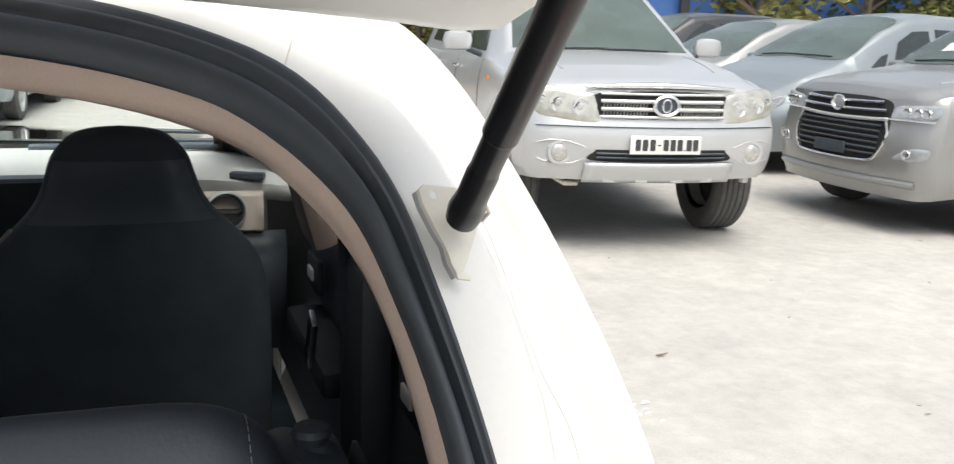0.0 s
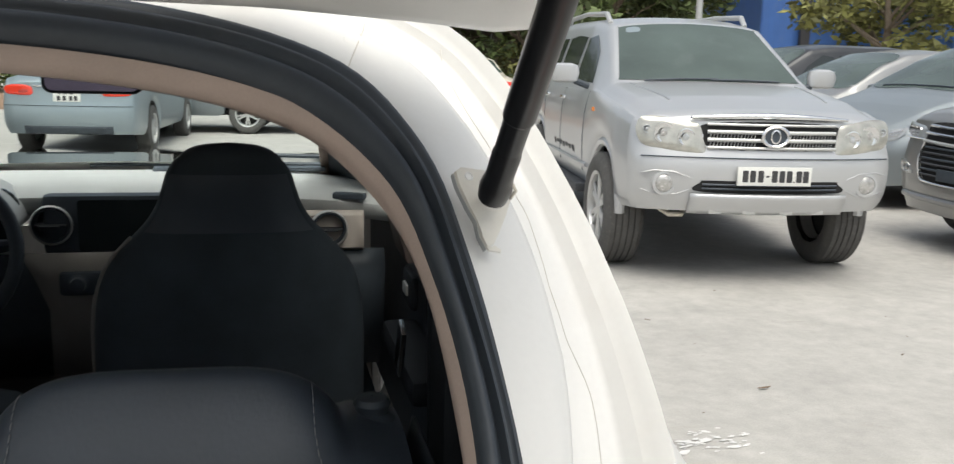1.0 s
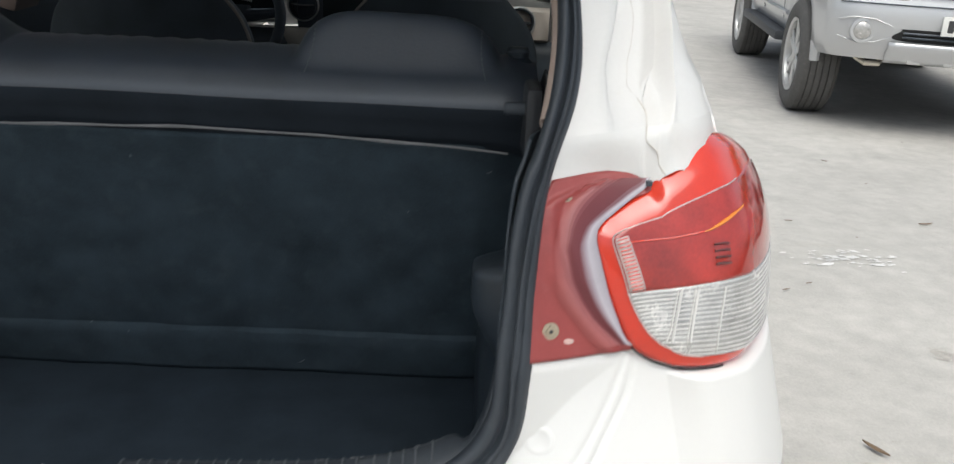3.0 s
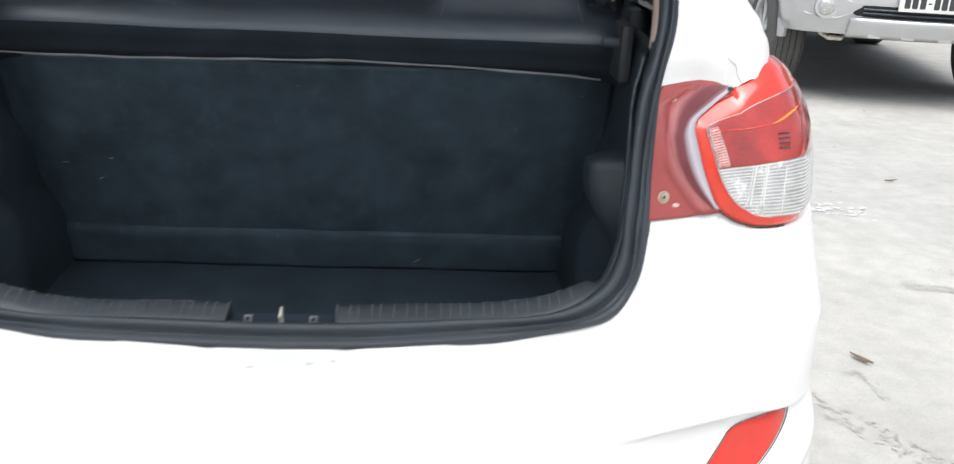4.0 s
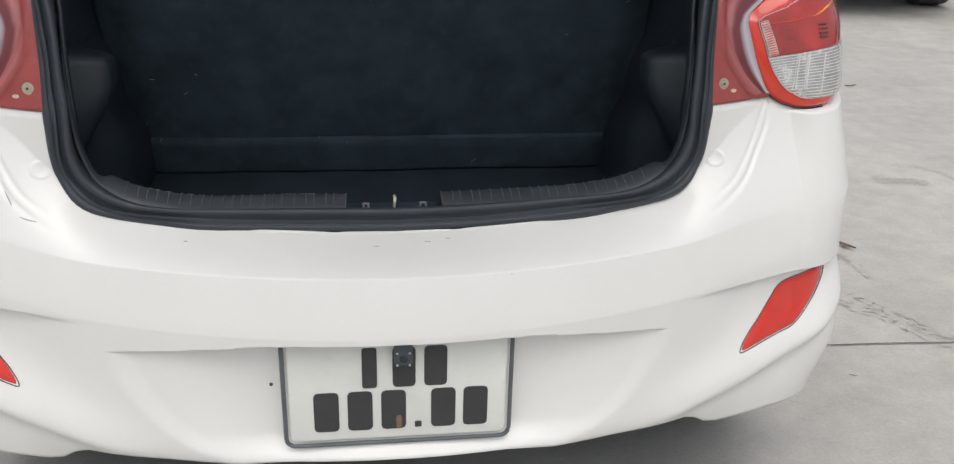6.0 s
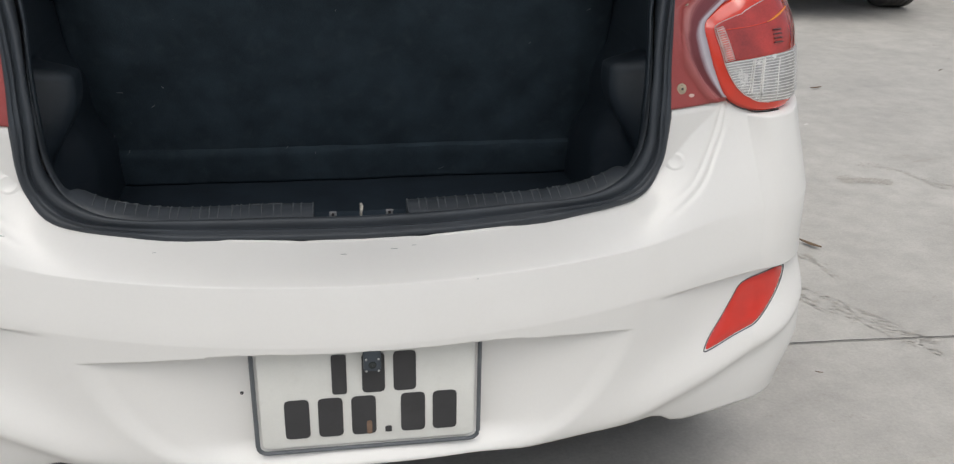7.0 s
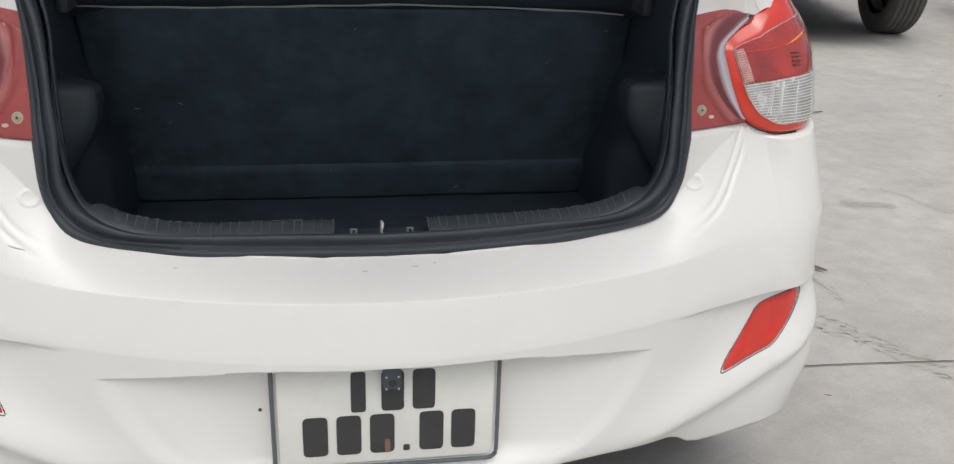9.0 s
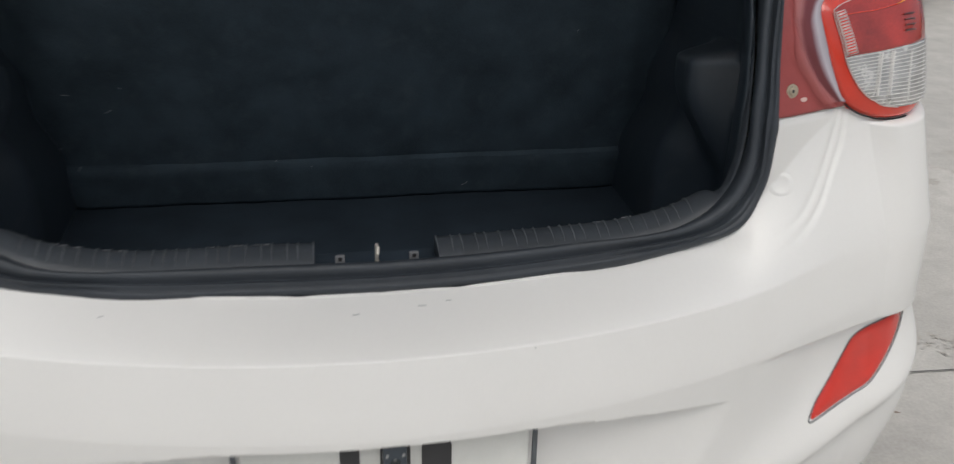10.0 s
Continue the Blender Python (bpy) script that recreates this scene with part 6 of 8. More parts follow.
# ---- other parked cars ----
def car_body(root, spec, paint):
    """Body of a parked car in its own frame: nose at y = 0 facing -y, x across. Returns the skin's functions."""
    st = spec["stations"]
    Y = [s[0] for s in st]
    L, zb0 = Y[-1], spec.get("sill", 0.30)
    wheels, wr = spec["wheels"], spec["r"]

    def F(x, z):
        return spec["bow"] * x * x + lerp(spec["lean"][0], spec["lean"][1], z)

    def B(x, z):
        return -spec.get("bow_rear", 0.10) * x * x - lerp(spec["lean_rear"][0], spec["lean_rear"][1], z)

    def ring(y):
        belt, top, wt, w = (lerp(Y, [s[k] for s in st], y) for k in (1, 2, 3, 4))
        zb = lerp((0, 0.4, L - 0.5, L), (spec.get("nose_z", 0.34), zb0, zb0, spec.get("tail_z", 0.36)), y)
        for wy in wheels:
            if abs(y - wy) < wr * 1.22:
                zb = max(zb, wr * 0.98 + math.sqrt((wr * 1.22) ** 2 - (y - wy) ** 2))
        low = min(zb, belt - 0.12)
        tall = top - belt > 0.22
        g = (top - belt)
        return [(w * 0.93, low), (w * 0.985, low + 0.15 * (belt - low)), (w, low + 0.5 * (belt - low)), (w * 0.99, belt - 0.2 * (belt - low)), (w * 0.955, belt),
                (wt + (w * 0.94 - wt) * (0.86 if tall else 0.8), belt + 0.06 * g), (wt + (w * 0.94 - wt) * 0.16, top - (0.16 if tall else 0.3) * g), (wt * 0.93, top - 0.03 * g), (wt * 0.5, top + 0.012), (0, top + 0.02)]

    def place(y, x, z):
        kf, kr = max(0.0, 1 - y / 1.1) ** 2, max(0.0, 1 - (L - y) / 0.9) ** 2
        return Vector((x, y + kf * F(x, z) + kr * B(x, z), z))

    ys = sorted({*np.round(np.linspace(0, L, 46), 3), *Y, *[round(w + d * wr, 3) for w in wheels for d in (-1.215, -1.1, -0.9, -0.6, -0.3, 0, 0.3, 0.6, 0.9, 1.1, 1.215)]})
    rows = []
    for y in ys:
        r = ring(y)
        half = spline([(x, 0, z) for x, z in r], 22)
        rows.append([place(y, -p.x, p.z) for p in half] + [place(y, p.x, p.z) for p in reversed(half[:-1])])
    bm = sheet(rows)
    for k in (0, -1):
        cap = []
        half = rows[k][:22]
        for p in half:
            n = 13
            cap.append([place(ys[k], p.x * (1 - 2 * i / (n - 1)), p.z) for i in range(n)])
        sheet(cap, bm)
    bmesh.ops.remove_doubles(bm, verts=bm.verts[:], dist=0.002)
    part("body", bm, paint, root, sharp=55)

    def dense(y):
        return [(p.x, p.z) for p in spline([(x, 0, z) for x, z in ring(y)], 40)]

    def side(y, z, sx, d=0.0):
        h = dense(y)
        x = float(np.interp(z, [b for a, b in h], [a for a, b in h]))
        e = 0.03
        x2 = float(np.interp(z + e, [b for a, b in h], [a for a, b in h]))
        n = Vector((1, 0, (x - x2) / e)).normalized()
        p = place(y, x, z) + n * d
        return Vector((p.x * sx, p.y, p.z))

    def top(y, x, d=0.0):
        h = list(reversed(dense(y)))
        z = float(np.interp(abs(x), [a for a, b in h], [b for a, b in h]))
        h2 = list(reversed(dense(min(L, y + 0.03))))
        z2 = float(np.interp(abs(x), [a for a, b in h2], [b for a, b in h2]))
        n = Vector((0, -(z2 - z) / 0.03, 1)).normalized()
        return place(y, x, z) + n * d

    front = lambda x, z, d=0.0: Vector((x, F(x, z) - d, z))
    back = lambda x, z, d=0.0: Vector((x, L + B(x, z) + d, z))
    for wy in wheels:
        for sx in (1, -1):
            w0 = spec["track"] / 2
            wheel(root, (w0 * sx, wy, wr), wr, spec.get("tyre", 0.22), sx, spec.get("spokes", 6))
            part("wheel_well", half_tub(((w0 + 0.08) * sx, wy, wr), wr * 1.20, 0.34, sx, 22), UNDER, root)
    part("underbody", box((0, L * 0.5, max(0.43, zb0 + 0.11)), (spec["track"] - 0.36, L * 0.90, 0.26), 0.04), UNDER, root)
    return side, top, front, back


def patch(fn, outline, d, edge=0.0, rings=6, n=0, flat=5.0, smooth_line=True):
    """A piece on a skin: fn(a, b, d) with an outline in a, b."""
    O = spline([(a, b, 0) for a, b in outline], n or len(outline) * 5, True) if smooth_line else [Vector((a + (c - a) * k / 6, b + (e - b) * k / 6, 0)) for (a, b), (c, e) in zip(outline, outline[1:] + outline[:1]) for k in range(6)]
    c = sum(O, Vector()) / len(O)
    rows = [[fn(*(c + (o - c) * max(k / rings, 0.001)).xy, edge + (d - edge) * (1 - (k / rings) ** flat)) for o in O] for k in range(rings + 1)]
    return sheet(rows, close_cols=True)


def quad(fn, a0, a1, b0, b1, d, na=10, nb=6, skew=0.0):
    """A panel on a skin between two a and two b values; skew shifts a with b."""
    return sheet([[fn(a0 + (a1 - a0) * i / na + skew * j / nb, b0 + (b1 - b0) * j / nb, d) for j in range(nb + 1)] for i in range(na + 1)])


def round_part(name, fn, a, b, profile, mat, parent, label="", n=24):
    """A turned piece set on a skin, its axis along -y."""
    p = fn(a, b, 0)
    return part(name, lathe(profile, n, Matrix.Translation(p) @ BACKWARD), mat, parent, label)


def side_glass(root, side, panes, sx, mat=DARKGLASS):
    f = lambda y, z, d: side(y, z, sx, d)
    for o in panes:
        part("window", patch(f, o, 0.004, 0.003, 6, smooth_line=False), mat, root, "dark side window")


def mirror(root, p, sx, mat):
    m = part("door_mirror", sheet([superellipse(p[0], p[1], p[2] + z, hx, hy, 18, 2.6) for z, hx, hy in ((-0.075, 0.06, 0.03), (-0.06, 0.10, 0.05), (0.0, 0.115, 0.062), (0.055, 0.10, 0.055), (0.072, 0.05, 0.03))], close_cols=True), mat, root, "door mirror housing")
    part("mirror_foot", tube([(p[0] - 0.08 * sx, p[1], p[2] - 0.06), (p[0] - 0.19 * sx, p[1] + 0.02, p[2] - 0.10)], 0.025, 8), PLASTIC, m)
    part("mirror_glass", box((p[0], p[1] + 0.055, p[2]), (0.17, 0.01, 0.10), 0.004), CHROME, m)
    return m


def wiper_pair(root, top, y, xs):
    for a, b in xs:
        part("wiper", tube([top(y, a, 0.012), top(y + 0.008, (a + b) / 2, 0.015), top(y + 0.012, b, 0.013)], 0.007, 6), PLASTIC, root)


# silver SUV
suv = thing("suv", "silver four-wheel-drive car with chrome grille, parked nose towards the hatchback", "car", m=pose(3.49, 4.92, 0, 0, 0, -8))
SUV = dict(bow=0.21, lean=((0.43, 0.57, 0.69, 0.81, 0.87, 1.05, 1.10, 1.17), (0.10, 0.02, 0.0, 0.0, 0.035, 0.07, 0.12, 0.28)), lean_rear=((0.3, 0.6, 1.0, 1.8), (0.05, 0, 0, 0)),
           stations=[(0, 1.00, 1.07, 0.62, 0.82), (0.10, 1.04, 1.10, 0.68, 0.86), (0.45, 1.09, 1.165, 0.72, 0.89), (0.95, 1.13, 1.215, 0.74, 0.89), (1.22, 1.16, 1.24, 0.74, 0.89), (1.55, 1.17, 1.46, 0.66, 0.89),
                     (1.92, 1.17, 1.69, 0.60, 0.89), (2.3, 1.17, 1.745, 0.61, 0.89), (3.4, 1.18, 1.76, 0.61, 0.89), (4.2, 1.19, 1.72, 0.60, 0.885), (4.45, 1.19, 1.54, 0.64, 0.87), (4.6, 1.10, 1.28, 0.66, 0.85), (4.68, 0.95, 1.02, 0.66, 0.80)],
           wheels=(0.86, 3.61), r=0.385, track=1.56, tyre=0.26, sill=0.46, nose_z=0.48, tail_z=0.5, spokes=6)
side_low, top, front_low, back = car_body(suv, SUV, SUVSILVER)
front = lambda x, z, d=0.0: front_low(x, z + 0.07, d)
side = lambda y, z, sx, d=0.0: side_low(y, z + 0.07, sx, d)
# windscreen with dark surround, side glass
part("windscreen", patch(lambda x, y, d: top(y, x, d), [(-0.68, 1.26), (-0.66, 1.255), (-0.35, 1.235), (0, 1.225), (0.35, 1.235), (0.66, 1.255), (0.68, 1.26), (0.675, 1.29), (0.61, 1.60), (0.555, 1.87), (0.54, 1.885), (0.28, 1.895), (0, 1.90), (-0.28, 1.895), (-0.54, 1.885), (-0.555, 1.87), (-0.61, 1.60), (-0.675, 1.29)], 0.006, 0.004, 7, 72), SCREENGLASS, suv, "greenish windscreen reflecting the yard")
for sx in (1, -1):
    side_glass(suv, side, [[(1.62, 1.155), (2.30, 1.165), (2.32, 1.51), (2.10, 1.53), (1.85, 1.40)], [(2.40, 1.165), (3.10, 1.175), (3.10, 1.52), (2.75, 1.54), (2.40, 1.52)], [(3.20, 1.18), (4.05, 1.20), (3.95, 1.47), (3.6, 1.52), (3.20, 1.52)]], sx)
    mirror(suv, (1.02 * sx, 1.60, 1.30), sx, SUVSILVER)
    f = lambda y, z, d, sx=sx: side(y, z, sx, d)
    for y in (2.30, 3.05):
        h = part("door_handle", box(side(y, 1.02, sx, 0.02), (0.03, 0.16, 0.028), 0.010), CHROME, suv)
    for y in (1.45, 2.36, 3.20):
        part("door_gap", tube([side(y + 0.02 * math.sin(z * 3), z, sx, 0.001) for z in np.linspace(0.50, 1.10, 8)], 0.003, 5), PLASTIC, suv)
    part("running_board", box((0.86 * sx, 2.23, 0.45), (0.17, 1.72, 0.07), 0.02), GREYPLASTIC, suv, "grey running board")
    # flared arches
    for wy in (0.86, 3.61):
        arc = [(wy + 0.468 * math.cos(a), 0.385 + 0.468 * math.sin(a)) for a in np.linspace(radians(2), radians(178), 22)]
        part("wheel_flare", tube([side_low(min(max(y, 0.03), 4.6), z, sx, 0.006) for y, z in arc], 0.036, 8), SUVSILVER, suv, "painted wheel arch flare")
    part("roof_rail", tube([top(2.1, 0.56 * sx, 0.0), top(2.22, 0.57 * sx, 0.06), top(2.9, 0.58 * sx, 0.07), top(3.7, 0.57 * sx, 0.06), top(3.85, 0.56 * sx, 0.0)], [0.02, 0.024, 0.02, 0.024, 0.02], 8), BRUSHED, suv, "grey roof rail")
    # worn side decal: unreadable strokes
    for k in range(7):
        part("decal_stroke", quad(f, 1.75 + k * 0.13, 1.83 + k * 0.13, 0.615 + 0.008 * (k % 3), 0.665 - 0.006 * (k % 2), 0.003, 2, 2, 0.02), GREYPLASTIC, suv)
    part("side_moulding", tube([side(y, 0.56, sx, 0.010) for y in np.linspace(1.30, 3.0, 12)], 0.018, 6), SUVSILVER, suv)
    part("indicator", box(side(1.16, 0.98, sx, 0.002), (0.01, 0.07, 0.03), 0.004), LAMPAMBER, suv)
    # headlamp: clear cover over two round reflectors
    ol = [(0.415, 0.790), (0.50, 0.780), (0.66, 0.795), (0.785, 0.82), (0.825, 0.90), (0.80, 0.98), (0.70, 0.995), (0.56, 0.975), (0.455, 0.950), (0.43, 0.87)]
    lampc = part("headlamp", patch(lambda x, z, d, sx=sx: front(x * sx, z, d), ol, 0.020, 0.004, 7, 50, 6), HEADLAMP, suv, "hazy headlamp")
    for cx, cz, rr, mm in ((0.535, 0.872, 0.054, CHROME), (0.665, 0.895, 0.062, CHROME), (0.765, 0.915, 0.025, HEADCLEAR)):
        b = round_part("lamp_bowl", lambda a, c, d: front(a * sx, c, 0.019), cx, cz, [(rr, 0.0), (rr * 1.02, 0.006), (rr * 0.9, 0.007), (rr * 0.55, -0.004), (0.001, -0.008)], mm, lampc)
        round_part("lamp_bulb", lambda a, c, d: front(a * sx, c, 0.020), cx, cz, [(rr * 0.4, 0.0), (rr * 0.34, 0.007), (0.001, 0.010)], LAMPGREY if rr > 0.055 else HEADCLEAR, b)
    # fog lamp
    fog = round_part("fog_lamp", lambda a, c, d: front(a * sx, c, 0.004), 0.655, 0.585, [(0.078, -0.02), (0.075, 0.006), (0.060, 0.008), (0.055, 0.002)], SUVSILVER, suv, "round fog lamp")
    round_part("fog_lens", lambda a, c, d: front(a * sx, c, 0.004), 0.655, 0.585, [(0.056, 0.002), (0.048, 0.010), (0.02, 0.014), (0.001, 0.015)], LAMPGREY, fog)
    part("fog_scoop", tube([front(x * sx, z, 0.006) for x, z in ((0.50, 0.555), (0.58, 0.520), (0.70, 0.515), (0.79, 0.545))], [0.002, 0.0035, 0.004, 0.002], 6), SUVSILVER, suv)
    part("fog_brow", tube([front(x * sx, z, 0.006) for x, z in ((0.50, 0.625), (0.60, 0.660), (0.72, 0.665), (0.80, 0.645))], [0.002, 0.0035, 0.004, 0.002], 6), SUVSILVER, suv)
# bonnet edge and chrome strip
part("bonnet_gap", tube([front(x, 0.985 + 0.012 * math.cos(x * 2), 0.004) for x in np.linspace(-0.50, 0.50, 20)], 0.006, 6), PLASTIC, suv)
part("bonnet_strip", tube([front(x, 1.005 + 0.02 * math.cos(x * 2.6) - 0.018, 0.030) for x in np.linspace(-0.50, 0.50, 24)], [0.008 + 0.014 * math.cos(x * 3) for x in np.linspace(-0.5, 0.5, 24)], 10), CHROME, suv, "chrome strip above the grille")
for sx in (1, -1):
    part("bonnet_crease", tube([top(y, sx * (0.50 + 0.10 * y), 0.001) for y in np.linspace(0.35, 1.18, 10)], 0.007, 6), SUVSILVER, suv)
# grille
gr = part("grille", patch(front, [(-0.405, 0.795), (0, 0.785), (0.405, 0.795), (0.425, 0.88), (0.415, 0.955), (0, 0.975), (-0.415, 0.955), (-0.425, 0.88)], 0.006, 0.0, 4, 40), UNDER, suv, "chrome-barred grille")
for z, h in ((0.815, 0.016), (0.862, 0.020), (0.910, 0.020), (0.955, 0.014)):
    part("grille_bar", tube([front(x, z, 0.022) for x in np.linspace(-0.408, 0.408, 21)], h * 0.62, 8), BRUSHED, gr, "silver bar")
for k in range(38):
    x = -0.392 + k * 0.0209
    if abs(x) > 0.10:
        for z in (0.839, 0.886):
            part("mesh_rod", tube([front(x, z - 0.014, 0.012), front(x + 0.009, z + 0.014, 0.012)], 0.003, 4), BRUSHED, gr)
ring_m = Matrix.Translation(front(0, 0.888, 0.04)) @ BACKWARD
em = part("emblem", lathe([(0.085, 0.0), (0.088, 0.012), (0.076, 0.018), (0.066, 0.012), (0.064, 0.0)], 32, ring_m @ Matrix.Diagonal((1.05, 0.78, 1, 1))), CHROME, suv, "oval chrome emblem, plain")
part("emblem_back", lathe([(0.001, 0.004), (0.068, 0.003), (0.07, 0)], 28, ring_m @ Matrix.Diagonal((1.05, 0.78, 1, 1))), PLASTIC, em)
part("emblem_bar", lathe([(0.034, 0.0), (0.036, 0.012), (0.028, 0.014), (0.024, 0.004)], 24, ring_m @ Matrix.Diagonal((0.9, 1.25, 1, 1))), CHROME, em)
# bumper: lower opening, skid panel with tabs
part("bumper_line", tube([front(x, 0.752, 0.003) for x in np.linspace(-0.80, 0.80, 25)], 0.004, 5), PLASTIC, suv)
part("lower_intake", patch(front, [(-0.46, 0.542), (0, 0.535), (0.46, 0.542), (0.44, 0.600), (0.40, 0.612), (0, 0.612), (-0.40, 0.612), (-0.44, 0.600)], 0.003, 0.001, 4, 40), UNDER, suv, "black lower air intake")
for z in (0.562, 0.588):
    part("intake_bar", tube([front(x, z, 0.010) for x in np.linspace(-0.43, 0.43, 15)], 0.007, 6), PLASTIC, suv)
part("skid_panel", quad(front, -0.50, 0.50, 0.405, 0.530, 0.018, 16, 5), SUVSILVER, suv, thick=0.015)
for x in (-0.33, -0.12, 0.12, 0.33):
    part("skid_tab", box(front(x, 0.425, 0.022), (0.085, 0.02, 0.05), 0.008), BRUSHED, suv)
part("front_axle_guard", box((0, 0.75, 0.46), (0.7, 0.4, 0.12), 0.04), UNDER, suv)
part("tow_hook", tube([(-0.62, 0.27, 0.47), (-0.58, 0.20, 0.445), (-0.50, 0.20, 0.445), (-0.46, 0.27, 0.47)], 0.018, 8), BEIGECAR, suv)
sp = part("number_plate", box(front(0, 0.648, 0.022), (0.47, 0.012, 0.115), 0.003), PLATEWHITE, suv, "white number plate")
pm = Matrix.Translation(front(0, 0.648, 0.0285)) @ BACKWARD
bars(sp, pm, [(x, 0, 0.036, 0.072) for x in (-0.185, -0.138, -0.088, 0.0, 0.047, 0.094, 0.155, 0.198)] + [(-0.045, 0, 0.022, 0.010), (0.124, -0.032, 0.009, 0.009)], INK)
wiper_pair(suv, top, 1.23, ((-0.50, 0.05), (0.0, 0.52)))
part("inspection_sticker", patch(lambda x, y, d: top(y, x, d), [(-0.50, 1.80), (-0.40, 1.805), (-0.40, 1.86), (-0.49, 1.86)], 0.008, 0.0075, 2, 16), BLUEGREY, suv)

# big silver MPV with hexagonal grille
mpv = thing("minivan", "silver minivan with a large dark barred grille, parked at an angle", "car", m=pose(5.52, 5.74, 0, 0, 0, -92))
MPV = dict(bow=0.20, lean=((0.30, 0.50, 0.65, 1.00, 1.07, 1.15), (0.06, 0.0, 0.01, 0.08, 0.14, 0.3)), lean_rear=((0.3, 0.6, 1.0, 1.8), (0.05, 0, 0, 0)),
           stations=[(0, 0.98, 1.05, 0.60, 0.80), (0.10, 1.02, 1.08, 0.66, 0.86), (0.5, 1.05, 1.13, 0.72, 0.90), (1.0, 1.08, 1.18, 0.74, 0.905), (1.15, 1.09, 1.21, 0.74, 0.91), (1.6, 1.06, 1.50, 0.64, 0.91),
                     (1.95, 1.07, 1.70, 0.60, 0.91), (2.4, 1.07, 1.76, 0.61, 0.91), (3.6, 1.08, 1.76, 0.61, 0.91), (4.4, 1.10, 1.68, 0.60, 0.89), (4.65, 1.05, 1.3, 0.66, 0.86), (4.73, 0.95, 1.02, 0.66, 0.80)],
           wheels=(0.90, 3.65), r=0.335, track=1.56, tyre=0.21, sill=0.30, nose_z=0.27, tail_z=0.35, spokes=5)
side, top, front_low, back = car_body(mpv, MPV, SILVER3)
front = lambda x, z, d=0.0: front_low(x, z + 0.05, d)
part("windscreen", patch(lambda x, y, d: top(y, x, d), [(-0.66, 1.20), (0, 1.16), (0.66, 1.20), (0.60, 1.60), (0.53, 1.90), (0, 1.93), (-0.53, 1.90), (-0.60, 1.60)], 0.006, 0.004, 7, 60), SCREENGLASS, mpv, "windscreen")
part("paper_sign", patch(lambda x, y, d: top(y, x, d), [(-0.36, 1.32), (-0.16, 1.33), (-0.17, 1.44), (-0.37, 1.43)], 0.008, 0.008, 2, 4, smooth_line=False), PLATEWHITE, mpv)
for sx in (1, -1):
    side_glass(mpv, side, [[(1.55, 1.12), (2.35, 1.13), (2.35, 1.57), (2.15, 1.60), (1.85, 1.42)], [(2.45, 1.13), (3.30, 1.14), (3.30, 1.58), (2.45, 1.60)], [(3.40, 1.15), (4.25, 1.18), (4.15, 1.52), (3.40, 1.58)]], sx)
    mirror(mpv, (1.03 * sx, 1.50, 1.16), sx, SILVER3)
    ol = [(0.50, 0.80), (0.62, 0.795), (0.80, 0.815), (0.855, 0.86), (0.83, 0.915), (0.66, 0.905), (0.52, 0.885)]
    hl = part("headlamp", patch(lambda x, z, d, sx=sx: front(x * sx, z, d), ol, 0.014, 0.004, 6, 42, 6), HEADCLEAR, mpv, "swept-back headlamp")
    for cx in (0.62, 0.70, 0.765):
        round_part("lamp_bowl", lambda a, c, d: front(a * sx, c, 0.016), cx, 0.853, [(0.036, 0.0), (0.034, 0.006), (0.018, -0.002), (0.001, -0.004)], CHROME, hl)
    part("lamp_strip", tube([front(x * sx, 0.795 + 0.02 * max(0, x - 0.62), 0.016) for x in np.linspace(0.48, 0.84, 9)], 0.008, 6), CHROME, hl)
    fb = part("fog_housing", patch(lambda x, z, d, sx=sx: front(x * sx, z, d), [(0.58, 0.515), (0.80, 0.520), (0.845, 0.60), (0.70, 0.595)], 0.008, 0.003, 5, 28), HEADCLEAR, mpv, "triangular fog lamp housing")
    round_part("fog_lens", lambda a, c, d: front(a * sx, c, 0.010), 0.685, 0.555, [(0.038, 0.0), (0.036, 0.008), (0.026, 0.003), (0.001, 0.009)], CHROME, fb)
    part("bonnet_crease", tube([top(y, sx * (0.52 + 0.10 * y), 0.001) for y in np.linspace(0.30, 1.1, 10)], 0.007, 6), SILVER3, mpv)
gm = part("grille", patch(front, [(-0.50, 0.66), (-0.42, 0.50), (-0.30, 0.475), (0, 0.47), (0.30, 0.475), (0.42, 0.50), (0.50, 0.66), (0.49, 0.80), (0.44, 0.925), (0, 0.945), (-0.44, 0.925), (-0.49, 0.80)], 0.008, 0.0, 4, 60), UNDER, mpv, "large black grille with chrome frame")
for z, w, mat in ((0.915, 0.42, CHROME), (0.855, 0.46, CHROME), (0.79, 0.48, BRUSHED)):
    part("chrome_bar", tube([front(x, z - 0.015 * math.cos(x * 3), 0.022) for x in np.linspace(-w, w, 19)], 0.015, 8), mat, gm, "chrome bar")
for k in range(6):
    z = 0.53 + 0.042 * k
    part("black_bar", tube([front(x, z, 0.018) for x in np.linspace(-0.44, 0.44, 15)], 0.010, 6), PLASTIC if k % 2 else GREYPLASTIC, gm)
